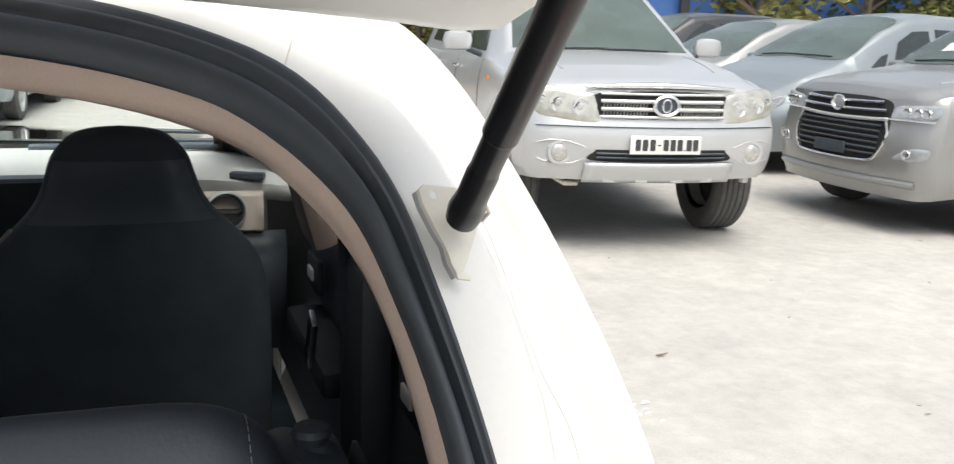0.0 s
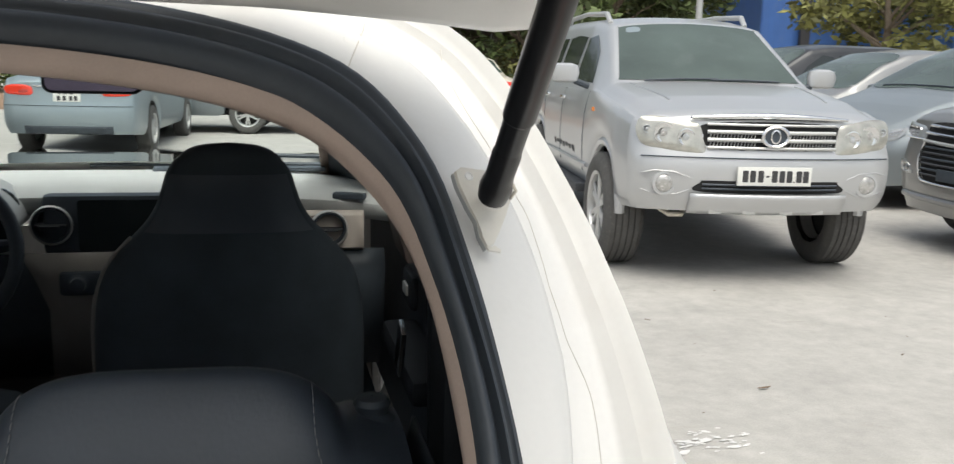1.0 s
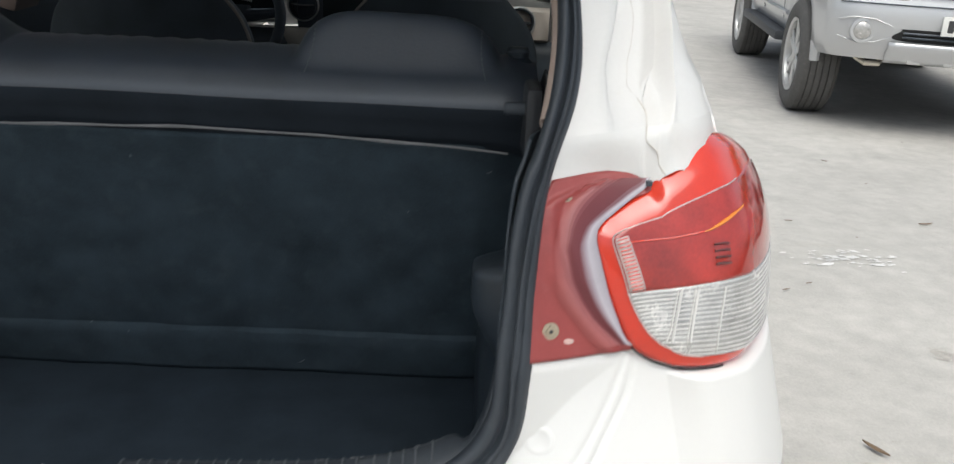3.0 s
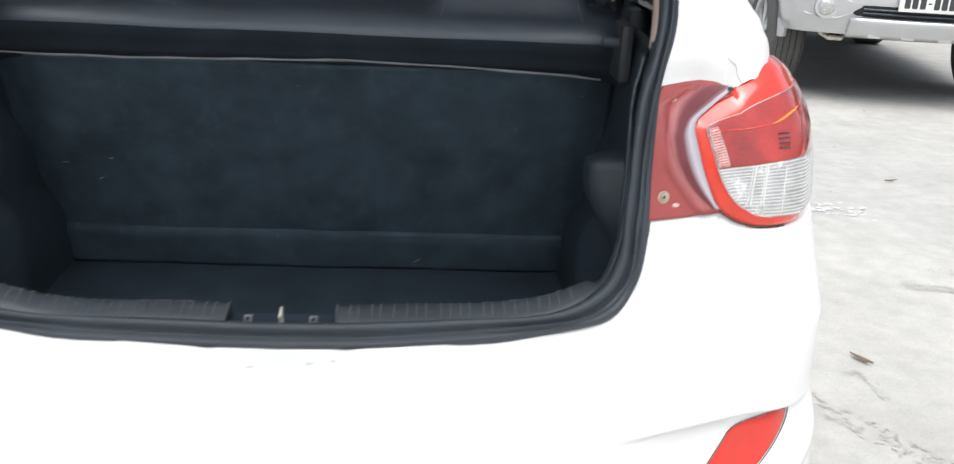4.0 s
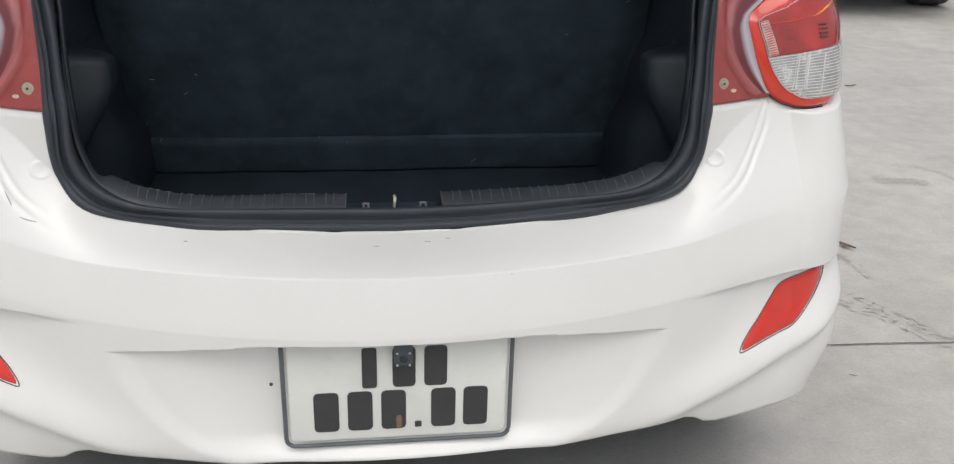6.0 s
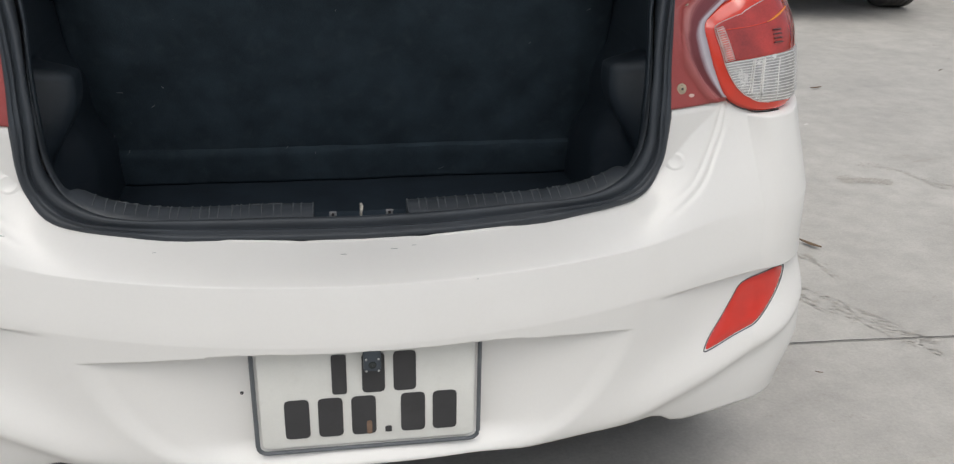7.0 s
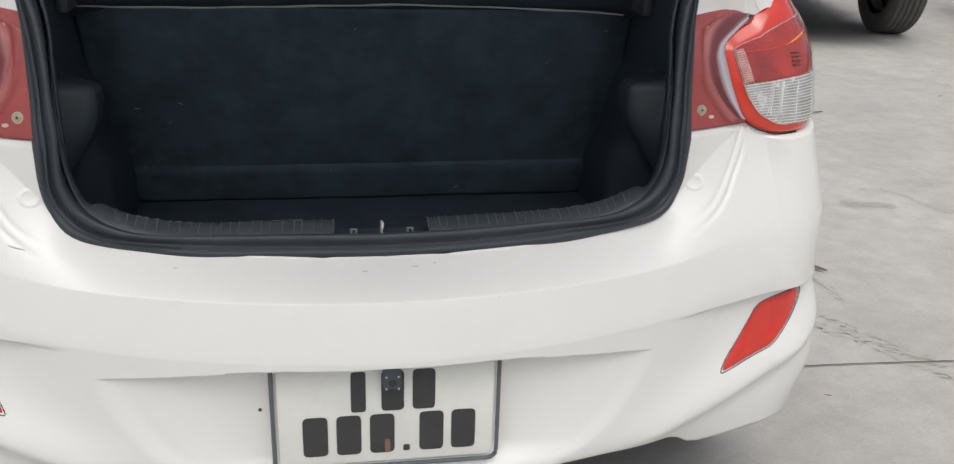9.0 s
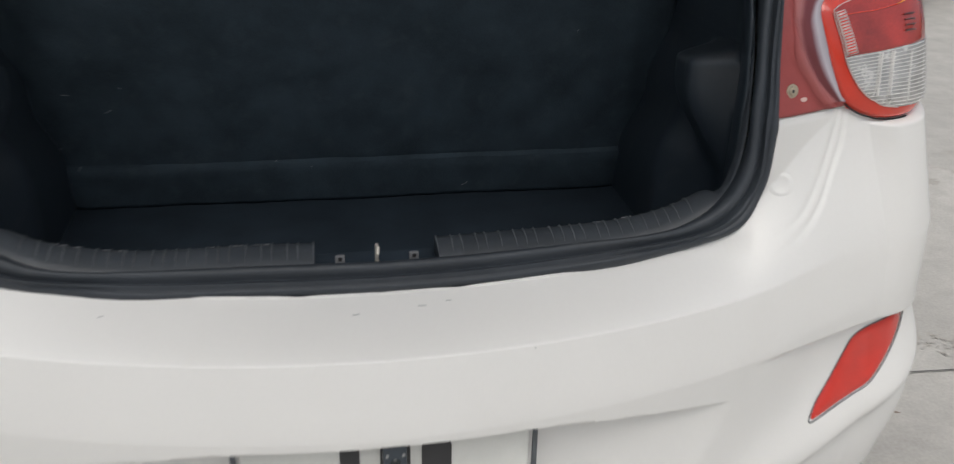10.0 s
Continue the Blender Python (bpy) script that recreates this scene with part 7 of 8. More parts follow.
part("grille_frame", tube([front(x, z, 0.014) for x, z in spl] if (spl := [(p.x, p.y) for p in spline([(-0.47, 0.78, 0), (-0.505, 0.66, 0), (-0.43, 0.50, 0), (-0.30, 0.472, 0), (0, 0.466, 0), (0.30, 0.472, 0), (0.43, 0.50, 0), (0.505, 0.66, 0), (0.47, 0.78, 0)], 40)]) else [], 0.011, 8), CHROME, gm)
part("emblem", lathe([(0.072, 0.0), (0.074, 0.012), (0.062, 0.016), (0.054, 0.010), (0.050, 0.004), (0.001, 0.008)], 28, Matrix.Translation(front(0, 0.878, 0.038)) @ BACKWARD @ Matrix.Diagonal((1.05, 0.85, 1, 1))), CHROME, mpv, "oval chrome emblem, plain")
part("plate_holder", box(front(0, 0.545, 0.03), (0.34, 0.02, 0.09), 0.006), PLASTIC, mpv, "empty black plate holder")
part("lower_lip", tube([front(x, 0.335, 0.004) for x in np.linspace(-0.75, 0.75, 20)], 0.028, 8), SILVER3, mpv)
wiper_pair(mpv, top, 1.19, ((-0.50, 0.05), (0.0, 0.52)))

# rounder cool-silver people carrier
ppl = thing("people_carrier", "cool silver people carrier with dusty windscreen and sloping bonnet", "car", m=pose(6.24, 8.48, 0, 0, 0, -82.8) @ Matrix.Scale(1.04, 4))
PPL = dict(bow=0.26, lean=((0.25, 0.5, 0.62, 0.80, 0.92), (0.06, 0.0, 0.01, 0.10, 0.25)), lean_rear=((0.3, 0.6, 1.0, 1.8), (0.05, 0, 0, 0)),
           stations=[(0, 0.74, 0.80, 0.58, 0.76), (0.12, 0.80, 0.87, 0.64, 0.84), (0.5, 0.88, 0.98, 0.68, 0.88), (0.95, 0.95, 1.08, 0.70, 0.89), (1.10, 0.97, 1.13, 0.70, 0.89), (1.7, 1.00, 1.45, 0.62, 0.89),
                     (2.1, 1.01, 1.60, 0.58, 0.89), (2.6, 1.02, 1.65, 0.59, 0.89), (3.6, 1.04, 1.63, 0.58, 0.88), (4.3, 1.06, 1.50, 0.58, 0.86), (4.55, 1.0, 1.2, 0.64, 0.84), (4.62, 0.9, 0.97, 0.64, 0.80)],
           wheels=(0.88, 3.60), r=0.33, track=1.55, tyre=0.21, sill=0.28, nose_z=0.24, tail_z=0.35, spokes=5)
side, top, front, back = car_body(ppl, PPL, SILVER2)
part("windscreen", patch(lambda x, y, d: top(y, x, d), [(-0.64, 1.16), (0, 1.12), (0.64, 1.16), (0.58, 1.65), (0.51, 2.05), (0, 2.08), (-0.51, 2.05), (-0.58, 1.65)], 0.006, 0.004, 7, 60), SCREENGLASS, ppl, "dusty windscreen")
for sx in (1, -1):
    side_glass(ppl, side, [[(1.35, 1.03), (1.62, 1.05), (1.72, 1.22), (1.62, 1.20)], [(1.75, 1.06), (2.40, 1.07), (2.40, 1.47), (2.15, 1.46), (1.90, 1.34)], [(2.50, 1.07), (3.30, 1.09), (3.30, 1.48), (2.50, 1.49)], [(3.40, 1.10), (4.05, 1.13), (3.95, 1.38), (3.40, 1.46)]], sx)
    mirror(ppl, (1.01 * sx, 1.55, 1.10), sx, SILVER2)
    hl = part("headlamp", patch(lambda x, z, d, sx=sx: front(x * sx, z, d), [(0.50, 0.655), (0.64, 0.65), (0.76, 0.70), (0.80, 0.80), (0.72, 0.79), (0.60, 0.74)], 0.012, 0.003, 6, 36), HEADCLEAR, ppl, "slanted headlamp")
    for k in range(3):
        part("lamp_fin", tube([front((0.60 + 0.03 * k) * sx, 0.685 + 0.025 * k, 0.016), front((0.76 + 0.01 * k) * sx, 0.73 + 0.025 * k, 0.016)], 0.006, 5), CHROME, hl)
wiper_pair(ppl, top, 1.15, ((-0.48, 0.05), (0.0, 0.50)))
part("grille", patch(front, [(-0.45, 0.66), (0, 0.64), (0.45, 0.66), (0.43, 0.74), (0, 0.75), (-0.43, 0.74)], 0.006, 0.0, 4, 30), UNDER, ppl)


def plain_car(name, label, m, spec, paint, screen, panes, lamps=()):
    c = thing(name, label, "car", m=m)
    s, t, f, b = car_body(c, spec, paint)
    part("windscreen", patch(lambda x, y, d: t(y, x, d), screen, 0.006, 0.004, 6, 48), SCREENGLASS, c)
    for sx in (1, -1):
        side_glass(c, s, panes, sx)
        mirror(c, (0.98 * sx, panes[0][0][0] - 0.02, panes[0][0][1] + 0.08), sx, paint)
    return c, s, t, f, b


PPL2 = {**PPL}
plain_car("people_carrier", "grey silver people carrier behind the others, dark glass", pose(6.45, 10.75, 0, 0, 0, -85), PPL2, SILVER3,
          [(-0.64, 1.16), (0, 1.12), (0.64, 1.16), (0.58, 1.65), (0.51, 2.05), (0, 2.08), (-0.51, 2.05), (-0.58, 1.65)],
          [[(1.75, 1.06), (2.40, 1.07), (2.40, 1.47), (2.15, 1.46), (1.90, 1.34)], [(2.50, 1.07), (3.30, 1.09), (3.30, 1.48), (2.50, 1.49)], [(3.40, 1.10), (4.05, 1.13), (3.95, 1.38), (3.40, 1.46)]])
plain_car("minivan", "dusty black minivan parked at the end of the row", pose(7.0, 13.6, 0, 0, 0, -86), MPV, BLACKCAR,
          [(-0.66, 1.20), (0, 1.16), (0.66, 1.20), (0.60, 1.60), (0.53, 1.90), (0, 1.93), (-0.53, 1.90), (-0.60, 1.60)],
          [[(1.55, 1.12), (2.35, 1.13), (2.35, 1.57), (2.15, 1.60), (1.85, 1.42)], [(2.45, 1.13), (3.30, 1.14), (3.30, 1.58), (2.45, 1.60)]])

# saloons
SED = dict(bow=0.16, bow_rear=0.14, lean=((0.25, 0.5, 0.7, 0.9), (0.06, 0.0, 0.03, 0.2)), lean_rear=((0.30, 0.45, 0.60, 0.72, 0.96, 1.05), (0.06, 0.0, 0.0, 0.03, 0.06, 0.14)),
           stations=[(0, 0.74, 0.80, 0.60, 0.76), (0.12, 0.80, 0.86, 0.64, 0.84), (0.6, 0.87, 0.95, 0.70, 0.88), (1.15, 0.93, 1.02, 0.72, 0.89), (1.6, 0.95, 1.25, 0.62, 0.89), (2.1, 0.96, 1.42, 0.56, 0.89),
                     (2.7, 0.97, 1.46, 0.57, 0.89), (3.2, 0.98, 1.42, 0.56, 0.89), (3.75, 0.99, 1.18, 0.62, 0.89), (4.02, 1.0, 1.075, 0.68, 0.88), (4.4, 0.98, 1.05, 0.68, 0.86), (4.55, 0.93, 1.00, 0.66, 0.82), (4.60, 0.88, 0.95, 0.64, 0.79)],
           wheels=(0.90, 3.58), r=0.32, track=1.55, tyre=0.21, sill=0.27, nose_z=0.24, tail_z=0.30, spokes=5)
SED_PANES = [[(1.55, 1.0), (2.30, 1.01), (2.30, 1.33), (2.05, 1.32), (1.75, 1.16)], [(2.40, 1.01), (3.20, 1.03), (3.05, 1.30), (2.40, 1.34)], [(3.28, 1.03), (3.60, 1.05), (3.35, 1.20), (3.22, 1.22)]]


def saloon(label, m, paint):
    c, s, t, f, b = plain_car("saloon_car", label, m, SED, paint, [(-0.62, 1.20), (0, 1.17), (0.62, 1.20), (0.55, 1.65), (0.49, 2.02), (0, 2.05), (-0.49, 2.02), (-0.55, 1.65)], SED_PANES)
    part("rear_window", patch(lambda x, y, d: t(y, x, d), [(-0.48, 3.26), (0, 3.24), (0.48, 3.26), (0.56, 3.60), (0.60, 3.92), (0, 3.96), (-0.60, 3.92), (-0.56, 3.60)], 0.006, 0.004, 6, 48), SCREENGLASS, c, "sloping rear window")
    for sx in (1, -1):
        tl = part("tail_lamp", patch(lambda x, z, d, sx=sx: b(x * sx, z, d), [(0.44, 0.80), (0.62, 0.79), (0.77, 0.81), (0.78, 0.90), (0.62, 0.925), (0.45, 0.90)], 0.014, 0.003, 5, 30), LAMPRED, c, "red tail lamp")
        part("lamp_lens", patch(lambda x, z, d, sx=sx: b(x * sx, z, d), [(0.50, 0.825), (0.60, 0.82), (0.60, 0.86), (0.50, 0.86)], 0.017, 0.013, 3, 20), LAMPDARK, tl)
        part("door_handle", box(s(2.15, 0.86, sx, 0.015), (0.02, 0.16, 0.025), 0.008), paint, c)
    part("boot_strip", tube([b(x, 0.91, 0.01) for x in np.linspace(-0.42, 0.42, 15)], 0.016, 8), CHROME, c, "chrome strip over the plate")
    np_ = part("number_plate", box(b(0, 0.80, 0.012), (0.34, 0.012, 0.17), 0.003), PLATEWHITE, c)
    bars(np_, Matrix.Translation(b(0, 0.80, 0.019)) @ Matrix.Rotation(radians(180), 4, "Z") @ BACKWARD, [(-0.09, 0.04, 0.04, 0.06), (-0.02, 0.04, 0.04, 0.06), (0.06, 0.04, 0.04, 0.06), (-0.1, -0.04, 0.04, 0.06), (-0.03, -0.04, 0.04, 0.06), (0.05, -0.04, 0.04, 0.06), (0.11, -0.04, 0.04, 0.06)], INK)
    part("bumper_line", tube([b(x, 0.66, 0.003) for x in np.linspace(-0.80, 0.80, 17)], 0.005, 5), PLASTIC, c)
    part("lower_valance", quad(b, -0.55, 0.55, 0.30, 0.40, 0.006, 10, 3), PLASTIC, c, thick=0.01)
    return c


def tail_at(x, y, deg, L=4.6):
    """Pose of a car whose tail's middle stands at x, y and whose nose points deg degrees right of +y."""
    a = radians(deg)
    return pose(x + L * math.sin(a), y + L * math.cos(a), 0, 0, 0, 180 - deg)


saloon("blue-grey saloon with red tail lamps, seen from behind", tail_at(-1.95, 12.75, 6), BLUEGREY)
saloon("beige saloon parked beyond the silver SUV", tail_at(5.35, 20.2, 3), BEIGECAR)
# older silver minivan, side on
old = thing("minivan", "older light silver minivan standing side-on", "car", m=pose(-3.05, 18.0, 0, 0, 0, -96))
side, top, front, back = car_body(old, {**MPV, "wheels": (0.85, 3.45), "r": 0.33}, SILVER2)
for sx in (1, -1):
    side_glass(old, side, [[(1.55, 1.12), (2.35, 1.13), (2.35, 1.57), (2.15, 1.60), (1.85, 1.42)], [(2.45, 1.13), (3.30, 1.14), (3.30, 1.58), (2.45, 1.60)], [(3.40, 1.15), (4.25, 1.18), (4.15, 1.52), (3.40, 1.58)]], sx)
    part("tail_lamp", patch(lambda y, z, d, sx=sx: side(y, z, sx, d), [(4.50, 0.92), (4.64, 0.92), (4.62, 1.28), (4.52, 1.28)], 0.012, 0.003, 4, 24), LAMPRED, old, "tall red tail lamp")
    part("bumper_trim", tube([side(y, 0.62, sx, 0.004) for y in np.linspace(4.0, 4.6, 6)], 0.02, 6), SILVER2, old)
    part("bumper_cover", patch(lambda y, z, d, sx=sx: side(y, z, sx, d), [(4.15, 0.50), (4.62, 0.50), (4.64, 0.78), (4.2, 0.78)], 0.012, 0.004, 4, 24), BEIGECAR, old)
# white hatchback, side on, nose to the right, bonnet raised
wh = thing("small_car", "white small hatchback side-on with its bonnet raised", "car", m=pose(-2.80, 12.1, 0, 0, 0, 93))
HAT = dict(bow=0.20, lean=((0.25, 0.5, 0.7, 0.9), (0.06, 0.0, 0.03, 0.2)), lean_rear=((0.3, 0.6, 1.0, 1.8), (0.05, 0, 0, 0)),
           stations=[(0, 0.72, 0.80, 0.56, 0.72), (0.12, 0.80, 0.88, 0.60, 0.79), (0.6, 0.88, 0.97, 0.66, 0.82), (0.95, 0.92, 1.03, 0.66, 0.82), (1.4, 0.94, 1.28, 0.58, 0.82), (1.8, 0.95, 1.44, 0.54, 0.82), (2.3, 0.97, 1.49, 0.55, 0.82),
                     (3.1, 0.99, 1.47, 0.54, 0.82), (3.5, 1.0, 1.28, 0.58, 0.80), (3.65, 0.9, 0.98, 0.6, 0.76)],
           wheels=(0.66, 3.05), r=0.29, track=1.45, tyre=0.18, sill=0.25, nose_z=0.24, tail_z=0.3, spokes=5)
side, top, front, back = car_body(wh, HAT, WHITE)
for sx in (1, -1):
    side_glass(wh, side, [[(1.35, 1.0), (2.05, 1.01), (2.05, 1.36), (1.80, 1.34), (1.55, 1.18)], [(2.13, 1.01), (2.80, 1.03), (2.75, 1.34), (2.13, 1.37)]], sx)
    mirror(wh, (0.90 * sx, 1.30, 1.03), sx, WHITE)
    part("door_handle", box(side(1.95, 0.88, sx, 0.015), (0.02, 0.15, 0.025), 0.008), WHITE, wh)
    part("headlamp", patch(lambda x, z, d, sx=sx: front(x * sx, z, d), [(0.40, 0.62), (0.60, 0.64), (0.68, 0.76), (0.50, 0.73)], 0.012, 0.003, 5, 28), HEADCLEAR, wh)
    part("door_gap", tube([side(2.09, z, sx, 0.001) for z in np.linspace(0.35, 0.98, 8)], 0.004, 5), PLASTIC, wh)
part("raised_bonnet", sheet([[Vector((x, 0.98 - 0.62 * f + 0.02 * math.sin(3 * f), 1.05 + 0.42 * f - 0.05 * x * x)) for x in np.linspace(-0.62, 0.62, 11)] for f in np.linspace(0, 1, 8).tolist()]), WHITE, wh, "raised white bonnet", thick=0.03)

# ---- surroundings ----
# blue shed of ribbed sheet steel
shed = thing("steel_shed", "blue ribbed sheet-steel building with dark posts", "building", m=pose(16.6, 27.8, 0, 0, 0, -12))
rows = []
for k in range(161):
    x = k * 0.2
    o = 0.03 if k % 4 < 2 else 0.0
    rows.append([Vector((x, -o, 0)), Vector((x, -o, 5.2))])
part("wall_sheet", sheet(rows), BLUEWALL, shed, "blue ribbed sheet wall", thick=0.01, smooth=False)
part("wall_side", box((0.0, 6, 2.6), (0.08, 12, 5.2)), BLUEWALL, shed, smooth=False)
part("roof", box((16, 6, 5.3), (33, 12.8, 0.2), 0.02), DARKSTEEL, shed)
for x in (1.35, 8.2, 15.0, 22.0):
    part("post", box((x, -0.22, 2.6), (0.30, 0.20, 5.2), 0.01), DARKSTEEL, shed, "dark steel post")
part("base_wall", box((16, -0.06, 0.35), (32, 0.10, 0.7), 0.01), DASHGREY, shed)


def leafy(centres, count, size, seed, flat=0.7):
    """Many small leaves scattered in clumps."""
    rng = random.Random(seed)
    verts, faces = [], []
    for i in range(count):
        c, r = rng.choice(centres)
        u = Vector((rng.gauss(0, 1), rng.gauss(0, 1), rng.gauss(0, 1) * flat)).normalized() * r * (0.45 + 0.6 * rng.random())
        p = Vector(c) + u
        a = Vector((rng.gauss(0, 1), rng.gauss(0, 1), rng.gauss(0, 0.6))).normalized()
        b = a.cross(Vector((rng.gauss(0, 1), rng.gauss(0, 1), rng.gauss(0, 1)))).normalized()
        s = size * rng.uniform(0.6, 1.4)
        n = len(verts)
        verts += [p - a * s, p + b * s * 0.42, p + a * s, p - b * s * 0.42]
        faces.append((n, n + 1, n + 2, n + 3))
    me = bpy.data.meshes.new("crown")
    me.from_pydata([tuple(v) for v in verts], [], faces)
    return me


def tree(at, height, spread, seed, mat, leaf=0.11, count=2600, low=0.35):
    rng = random.Random(seed)
    t = thing("tree", "broad-leaved tree with a loose crown at the yard's edge", "tree", "trees round the yard", pose(*at))
    tr = tube([(0, 0, -0.1), (0.05, 0.03, height * 0.25), (0.12, -0.05, height * 0.5), (0.05, 0.08, height * 0.78)], [0.20, 0.15, 0.11, 0.05], 10)
    centres = []
    for k in range(13):
        a, h = rng.uniform(0, 6.28), height * rng.uniform(low, 0.85)
        r = spread * rng.uniform(0.45, 1.0)
        e = (r * math.cos(a), r * math.sin(a), h + height * rng.uniform(0.02, 0.14))
        tube([(0.08, 0, h * 0.72), (e[0] * 0.5, e[1] * 0.5, (h * 0.72 + e[2]) / 2 + 0.1), e], [0.06, 0.04, 0.015], 6, tr)
        centres += [(e, spread * 0.36), ((e[0] * 0.6, e[1] * 0.6, e[2] + 0.2), spread * 0.30), ((e[0] * 1.1, e[1] * 1.1, e[2] - 0.25), spread * 0.22)]
    part("trunk", tr, BARK, t)
    me = leafy(centres, count, leaf, seed)
    me.materials.append(mat)
    c = new("crown", me)
    c.parent = t
    return t


for x, y, h, s, seed, mat in ((17.2, 21.5, 4.6, 2.6, 1, LEAFY), (21.5, 22.0, 5.0, 2.8, 2, LEAF), (14.5, 30, 6.5, 2.6, 3, LEAFY), (25.0, 21.0, 5.5, 3.0, 4, LEAFY), (29, 20, 6.0, 3.2, 15, LEAF),
                              (7.2, 22.0, 5.4, 2.6, 5, LEAF), (9.8, 23.0, 5.8, 2.6, 6, LEAF), (5.0, 24.5, 6.0, 2.8, 7, LEAF), (2.2, 27, 6, 3.0, 8, LEAF),
                              (-2.5, 27.0, 5.5, 3.0, 9, LEAFY), (-6.5, 26.0, 6.0, 3.2, 10, LEAF), (-11, 25.0, 6.0, 3.2, 11, LEAF), (-16, 24.0, 6.2, 3.4, 12, LEAF), (12.2, 24.5, 6.0, 2.8, 13, LEAF)):
    tree((x * 1.08, y * 1.13, 0), h * 1.1, s * 1.05, seed, mat, 0.16, 3600, 0.28)
# hedge bushes and earth bank behind the far cars
rng = random.Random(31)
rows = []
for i in range(61):
    x = -22 + i * 0.6
    rows.append([Vector((x, 23.0 + 0.3 * noise.noise((x, 0, 0)), -0.05)), Vector((x, 23.4 + 0.3 * noise.noise((x, 1, 0)), 0.32 + 0.12 * noise.noise((x * 1.3, 2, 0)))), Vector((x, 25.0, 0.40 + 0.15 * noise.noise((x * 0.7, 5, 0)))), Vector((x, 29, 0.30)), Vector((x, 36, -0.1))])
tagged(part("earth_bank", sheet(rows), EARTH), "low reddish earth bank along the yard's edge", "bank", kind="structure")
for k in range(20):
    x = -20 + k * 1.55 + rng.uniform(-0.3, 0.3)
    b = thing("bush", "dense green bush on the earth bank", "bush", "bushes along the bank", pose(x, 24.3 + rng.uniform(-0.3, 0.5), 0.3))
    stems = bmesh.new()
    cs = []
    for j in range(6):
        e = (rng.uniform(-0.7, 0.7), rng.uniform(-0.4, 0.4), rng.uniform(0.4, 1.5))
        tube([(0, 0, -0.1), (e[0] * 0.5, e[1] * 0.5, e[2] * 0.6), e], [0.03, 0.02, 0.008], 5, stems)
        cs += [(e, 0.45), ((e[0], e[1], e[2] * 0.45), 0.42)]
    part("stems", stems, BARK, b)
    me = leafy(cs, 900, 0.10, 100 + k)
    me.materials.append(LEAF if k % 3 else LEAFY)
    c = new("foliage", me)
    c.parent = b
# timber lean-to among the trees
hut = thing("timber_shelter", "weathered dark timber shelter under the trees", "shelter", m=pose(8.2, 27.4, 0.3, 0, 0, 6))
for x in (-2.2, -0.7, 0.9, 2.4):
    part("post", box((x, 0, 1.3), (0.16, 0.16, 2.6), 0.01), SHED, hut)
part("roof", box((0.1, 0.7, 2.7), (5.6, 2.4, 0.10), 0.01, None, Matrix.Rotation(radians(7), 4, "X")), SHED, hut)
for k in range(14):
    part("board", box((-2.2 + k * 0.35, 1.5, 1.2), (0.32, 0.03, 2.4), 0.004), SHED, hut)
# slim pale lamp post behind the SUV
lp = thing("street_lamp", "slim pale steel lamp post", "lamp post", m=pose(10.2, 19.5, 0))
part("pole", tube([(0, 0, 0), (0, 0, 3.5), (0, 0, 7.0), (0.2, -0.5, 7.4), (0.3, -1.4, 7.5)], [0.09, 0.07, 0.055, 0.05, 0.04], 12), BRUSHED, lp)
part("lamp_head", box((0.3, -1.6, 7.5), (0.22, 0.55, 0.10), 0.03), BRUSHED, lp)

# ---- on the ground ----
# joint between slabs
pts = [(1.0 + k * 0.3, 0.775 - 0.035 * (k * 0.3) / 0.4 * 0.4 + 0.004 * math.sin(k * 1.7), 0.002) for k in range(30)]
tagged(part("slab_joint", sheet([[Vector((x, y - 0.0022, 0.0045)), Vector((x, y + 0.0022, 0.0045))] for x, y, z in pts]), JOINT, smooth=False), "thin dark joint between concrete slabs", "joint", kind="structure")


def curled_leaf(x, y, deg, size, label="dry curled leaf lying on the concrete"):
    lf = sheet([[Vector((size * a, size * 0.22 * b * (1 - a * a), 0.006 + size * 0.12 * b * b + size * 0.10 * a * a)) for b in np.linspace(-1, 1, 5)] for a in np.linspace(-1, 1, 9)])
    ob = part("fallen_leaf", lf, LITTER, None, thick=0.001)
    ob.matrix_basis = pose(x, y, 0.001, 0, 0, deg)
    return tagged(ob, label, "leaf", "litter on the ground")


curled_leaf(1.502, 1.359, -58, 0.040)
curled_leaf(2.52, 3.26, 10, 0.035, "dark scrap of leaf lying on the concrete")
rng = random.Random(77)
for k in range(34):
    curled_leaf(rng.uniform(1.1, 6.5), rng.uniform(0.2, 5.0), rng.uniform(0, 360), rng.uniform(0.008, 0.020), "small dry leaf scrap on the concrete")
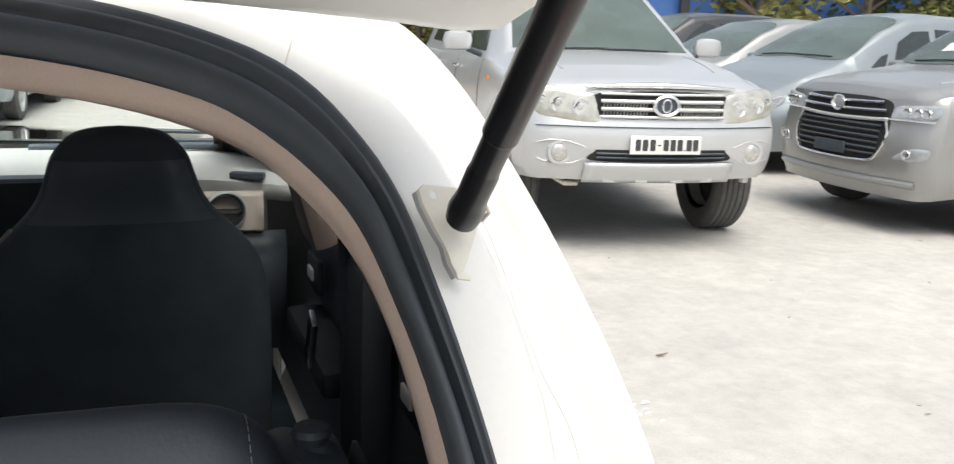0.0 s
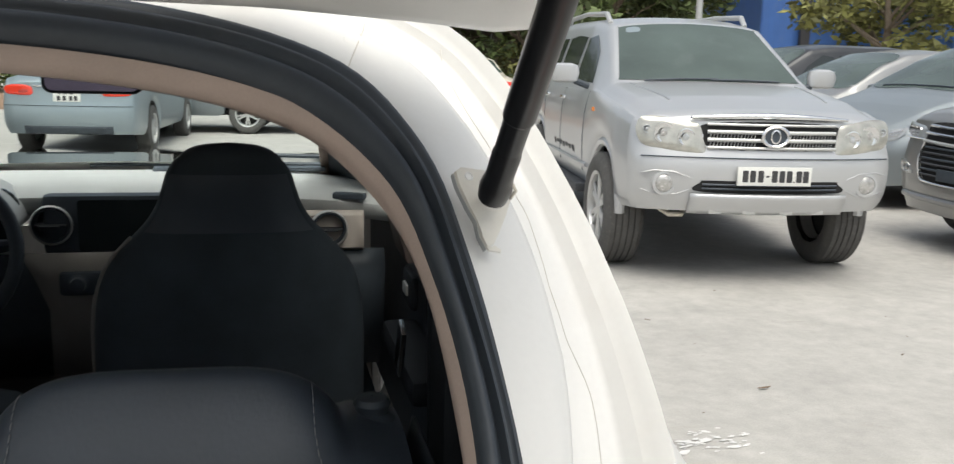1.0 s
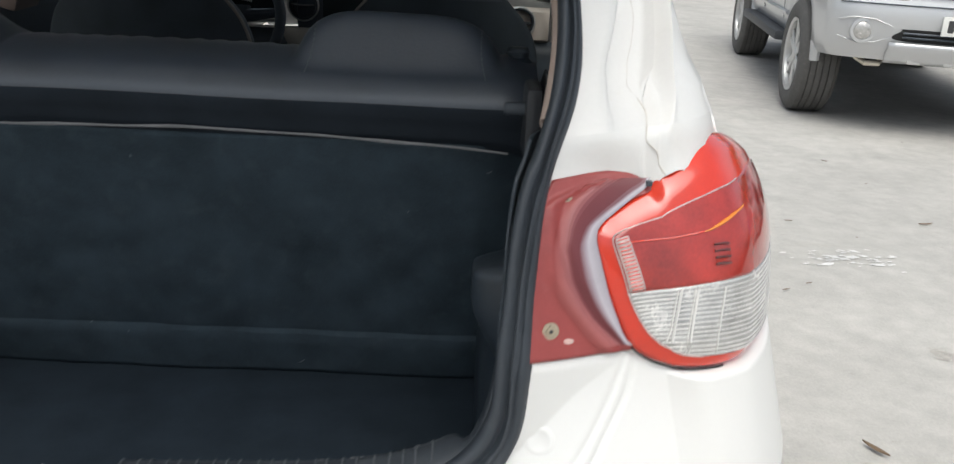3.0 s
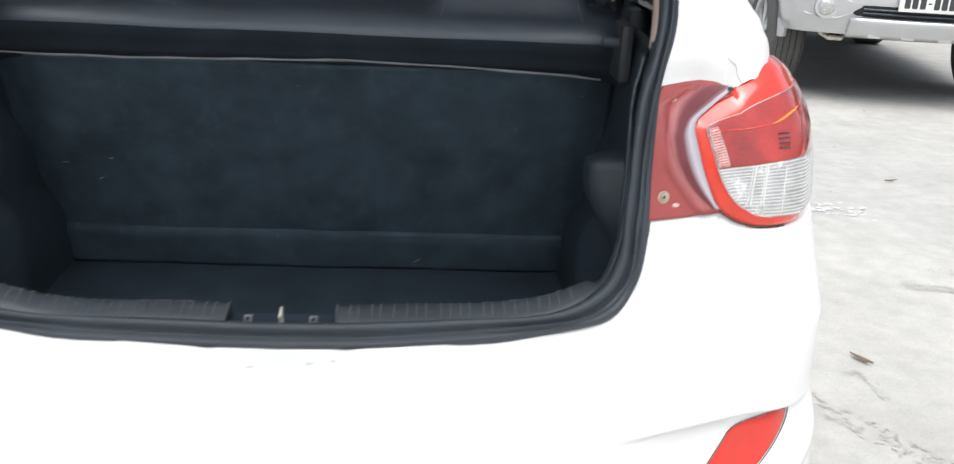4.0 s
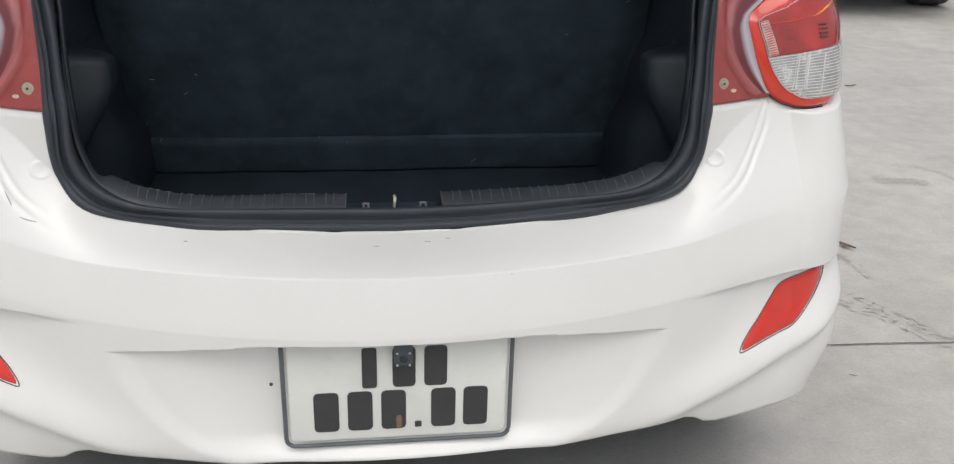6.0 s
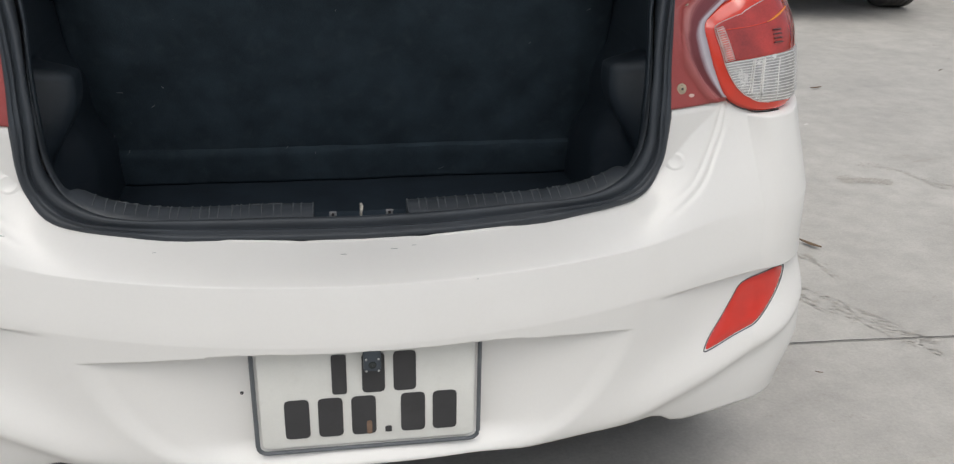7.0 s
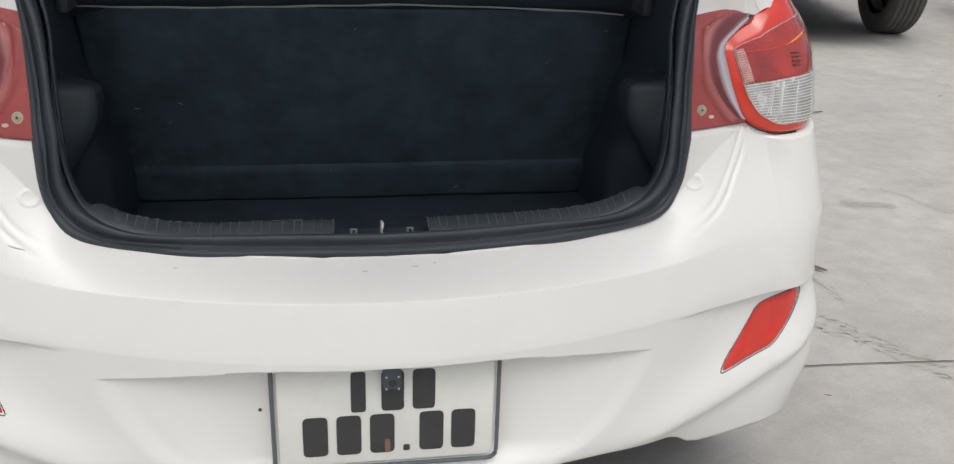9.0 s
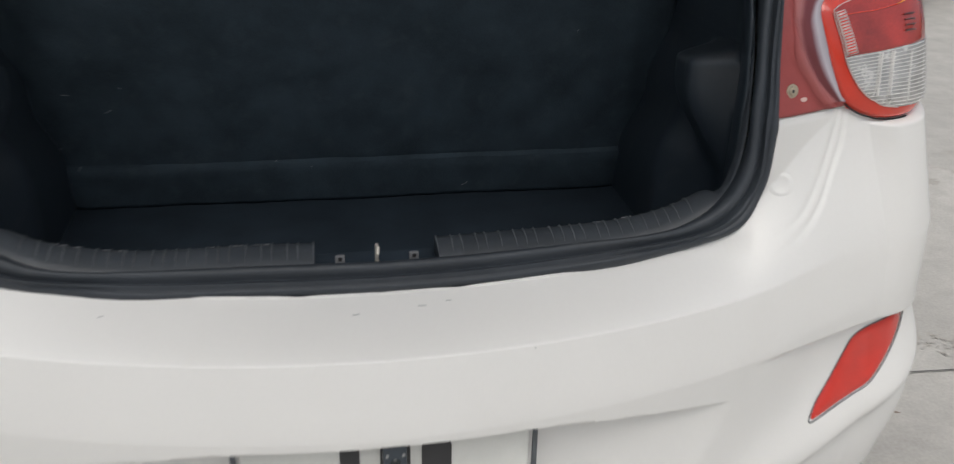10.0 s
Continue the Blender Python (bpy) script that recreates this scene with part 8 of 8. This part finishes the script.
# muddy tyre trails and smudges: many small flecks along soft lines
def trail(name, label, line, wide, count, seed, size=0.006):
    bm, rr = bmesh.new(), random.Random(seed)
    pts = spline([(*q, 0) for q in line], 60)
    for k in range(count):
        i = min(int(rr.random() * 59), 58)
        a = math.atan2(pts[i + 1].y - pts[i].y, pts[i + 1].x - pts[i].x) + (0.9 if k % 3 else rr.uniform(-0.5, 0.5))
        off = rr.choice((-0.6, -0.2, 0.25, 0.65)) * wide + rr.gauss(0, 0.18) * wide
        q = pts[i] + (pts[i + 1] - pts[i]) * rr.random() + Vector((-(pts[i + 1] - pts[i]).y, (pts[i + 1] - pts[i]).x, 0)).normalized() * off
        r = size * rr.uniform(0.35, 1.3)
        vs = []
        for g in np.linspace(0, 6.28, 8)[:-1]:
            u, v = 1.9 * r * math.cos(g) * rr.uniform(0.6, 1.2), 0.55 * r * math.sin(g) * rr.uniform(0.6, 1.2)
            vs.append(bm.verts.new((q.x + u * math.cos(a) - v * math.sin(a), q.y + u * math.sin(a) + v * math.cos(a), 0.0016 + 0.000004 * k)))
        bm.faces.new(vs)
    return tagged(part(name, bm, MUD, None, smooth=False), label, "tyre mark", kind="stuff")


trail("tyre_track", "faint brown tyre track of dried mud on the concrete", ((1.20, 1.16), (1.313, 1.041), (1.412, 0.886), (1.515, 0.72), (1.66, 0.45), (1.80, 0.15)), 0.055, 480, 5, 0.0045)
trail("tyre_track", "faint brown tyre track of dried mud on the concrete", ((2.12, 2.12), (2.26, 1.977), (2.303, 1.841), (2.40, 1.72), (2.56, 1.45), (2.72, 1.15)), 0.045, 260, 6, 0.0045)
trail("mud_smudge", "brown smudge of dried mud on the concrete", ((1.93, 1.94), (2.03, 1.925), (2.12, 1.895)), 0.035, 150, 7, 0.008)
trail("mud_smudge", "brown smudge of dried mud on the concrete", ((1.44, 1.30), (1.47, 1.22), (1.475, 1.13)), 0.022, 60, 9, 0.005)
# white splash of paint, worn thin
sp_obj = bmesh.new()
for k in range(70):
    r = rng.uniform(0.003, 0.012) * (2.0 if k % 9 == 0 else 1)
    cx, cy = 1.96 + rng.gauss(0, 0.12), 2.78 + rng.gauss(0, 0.055)
    tilt = rng.uniform(-0.5, 0.5)
    vs = []
    for t in np.linspace(0, 6.28, 12)[:-1]:
        a, b = r * math.cos(t) * 1.8 * rng.uniform(0.5, 1.2), r * 0.8 * math.sin(t) * rng.uniform(0.5, 1.2)
        vs.append(sp_obj.verts.new((cx + a * math.cos(tilt) - b * math.sin(tilt), cy + a * math.sin(tilt) + b * math.cos(tilt), 0.0022 + 0.00004 * k)))
    sp_obj.faces.new(vs)
tagged(part("paint_splash", sp_obj, CHALK, None, smooth=False), "flaky white paint splash on the concrete", "paint splash", kind="stuff")
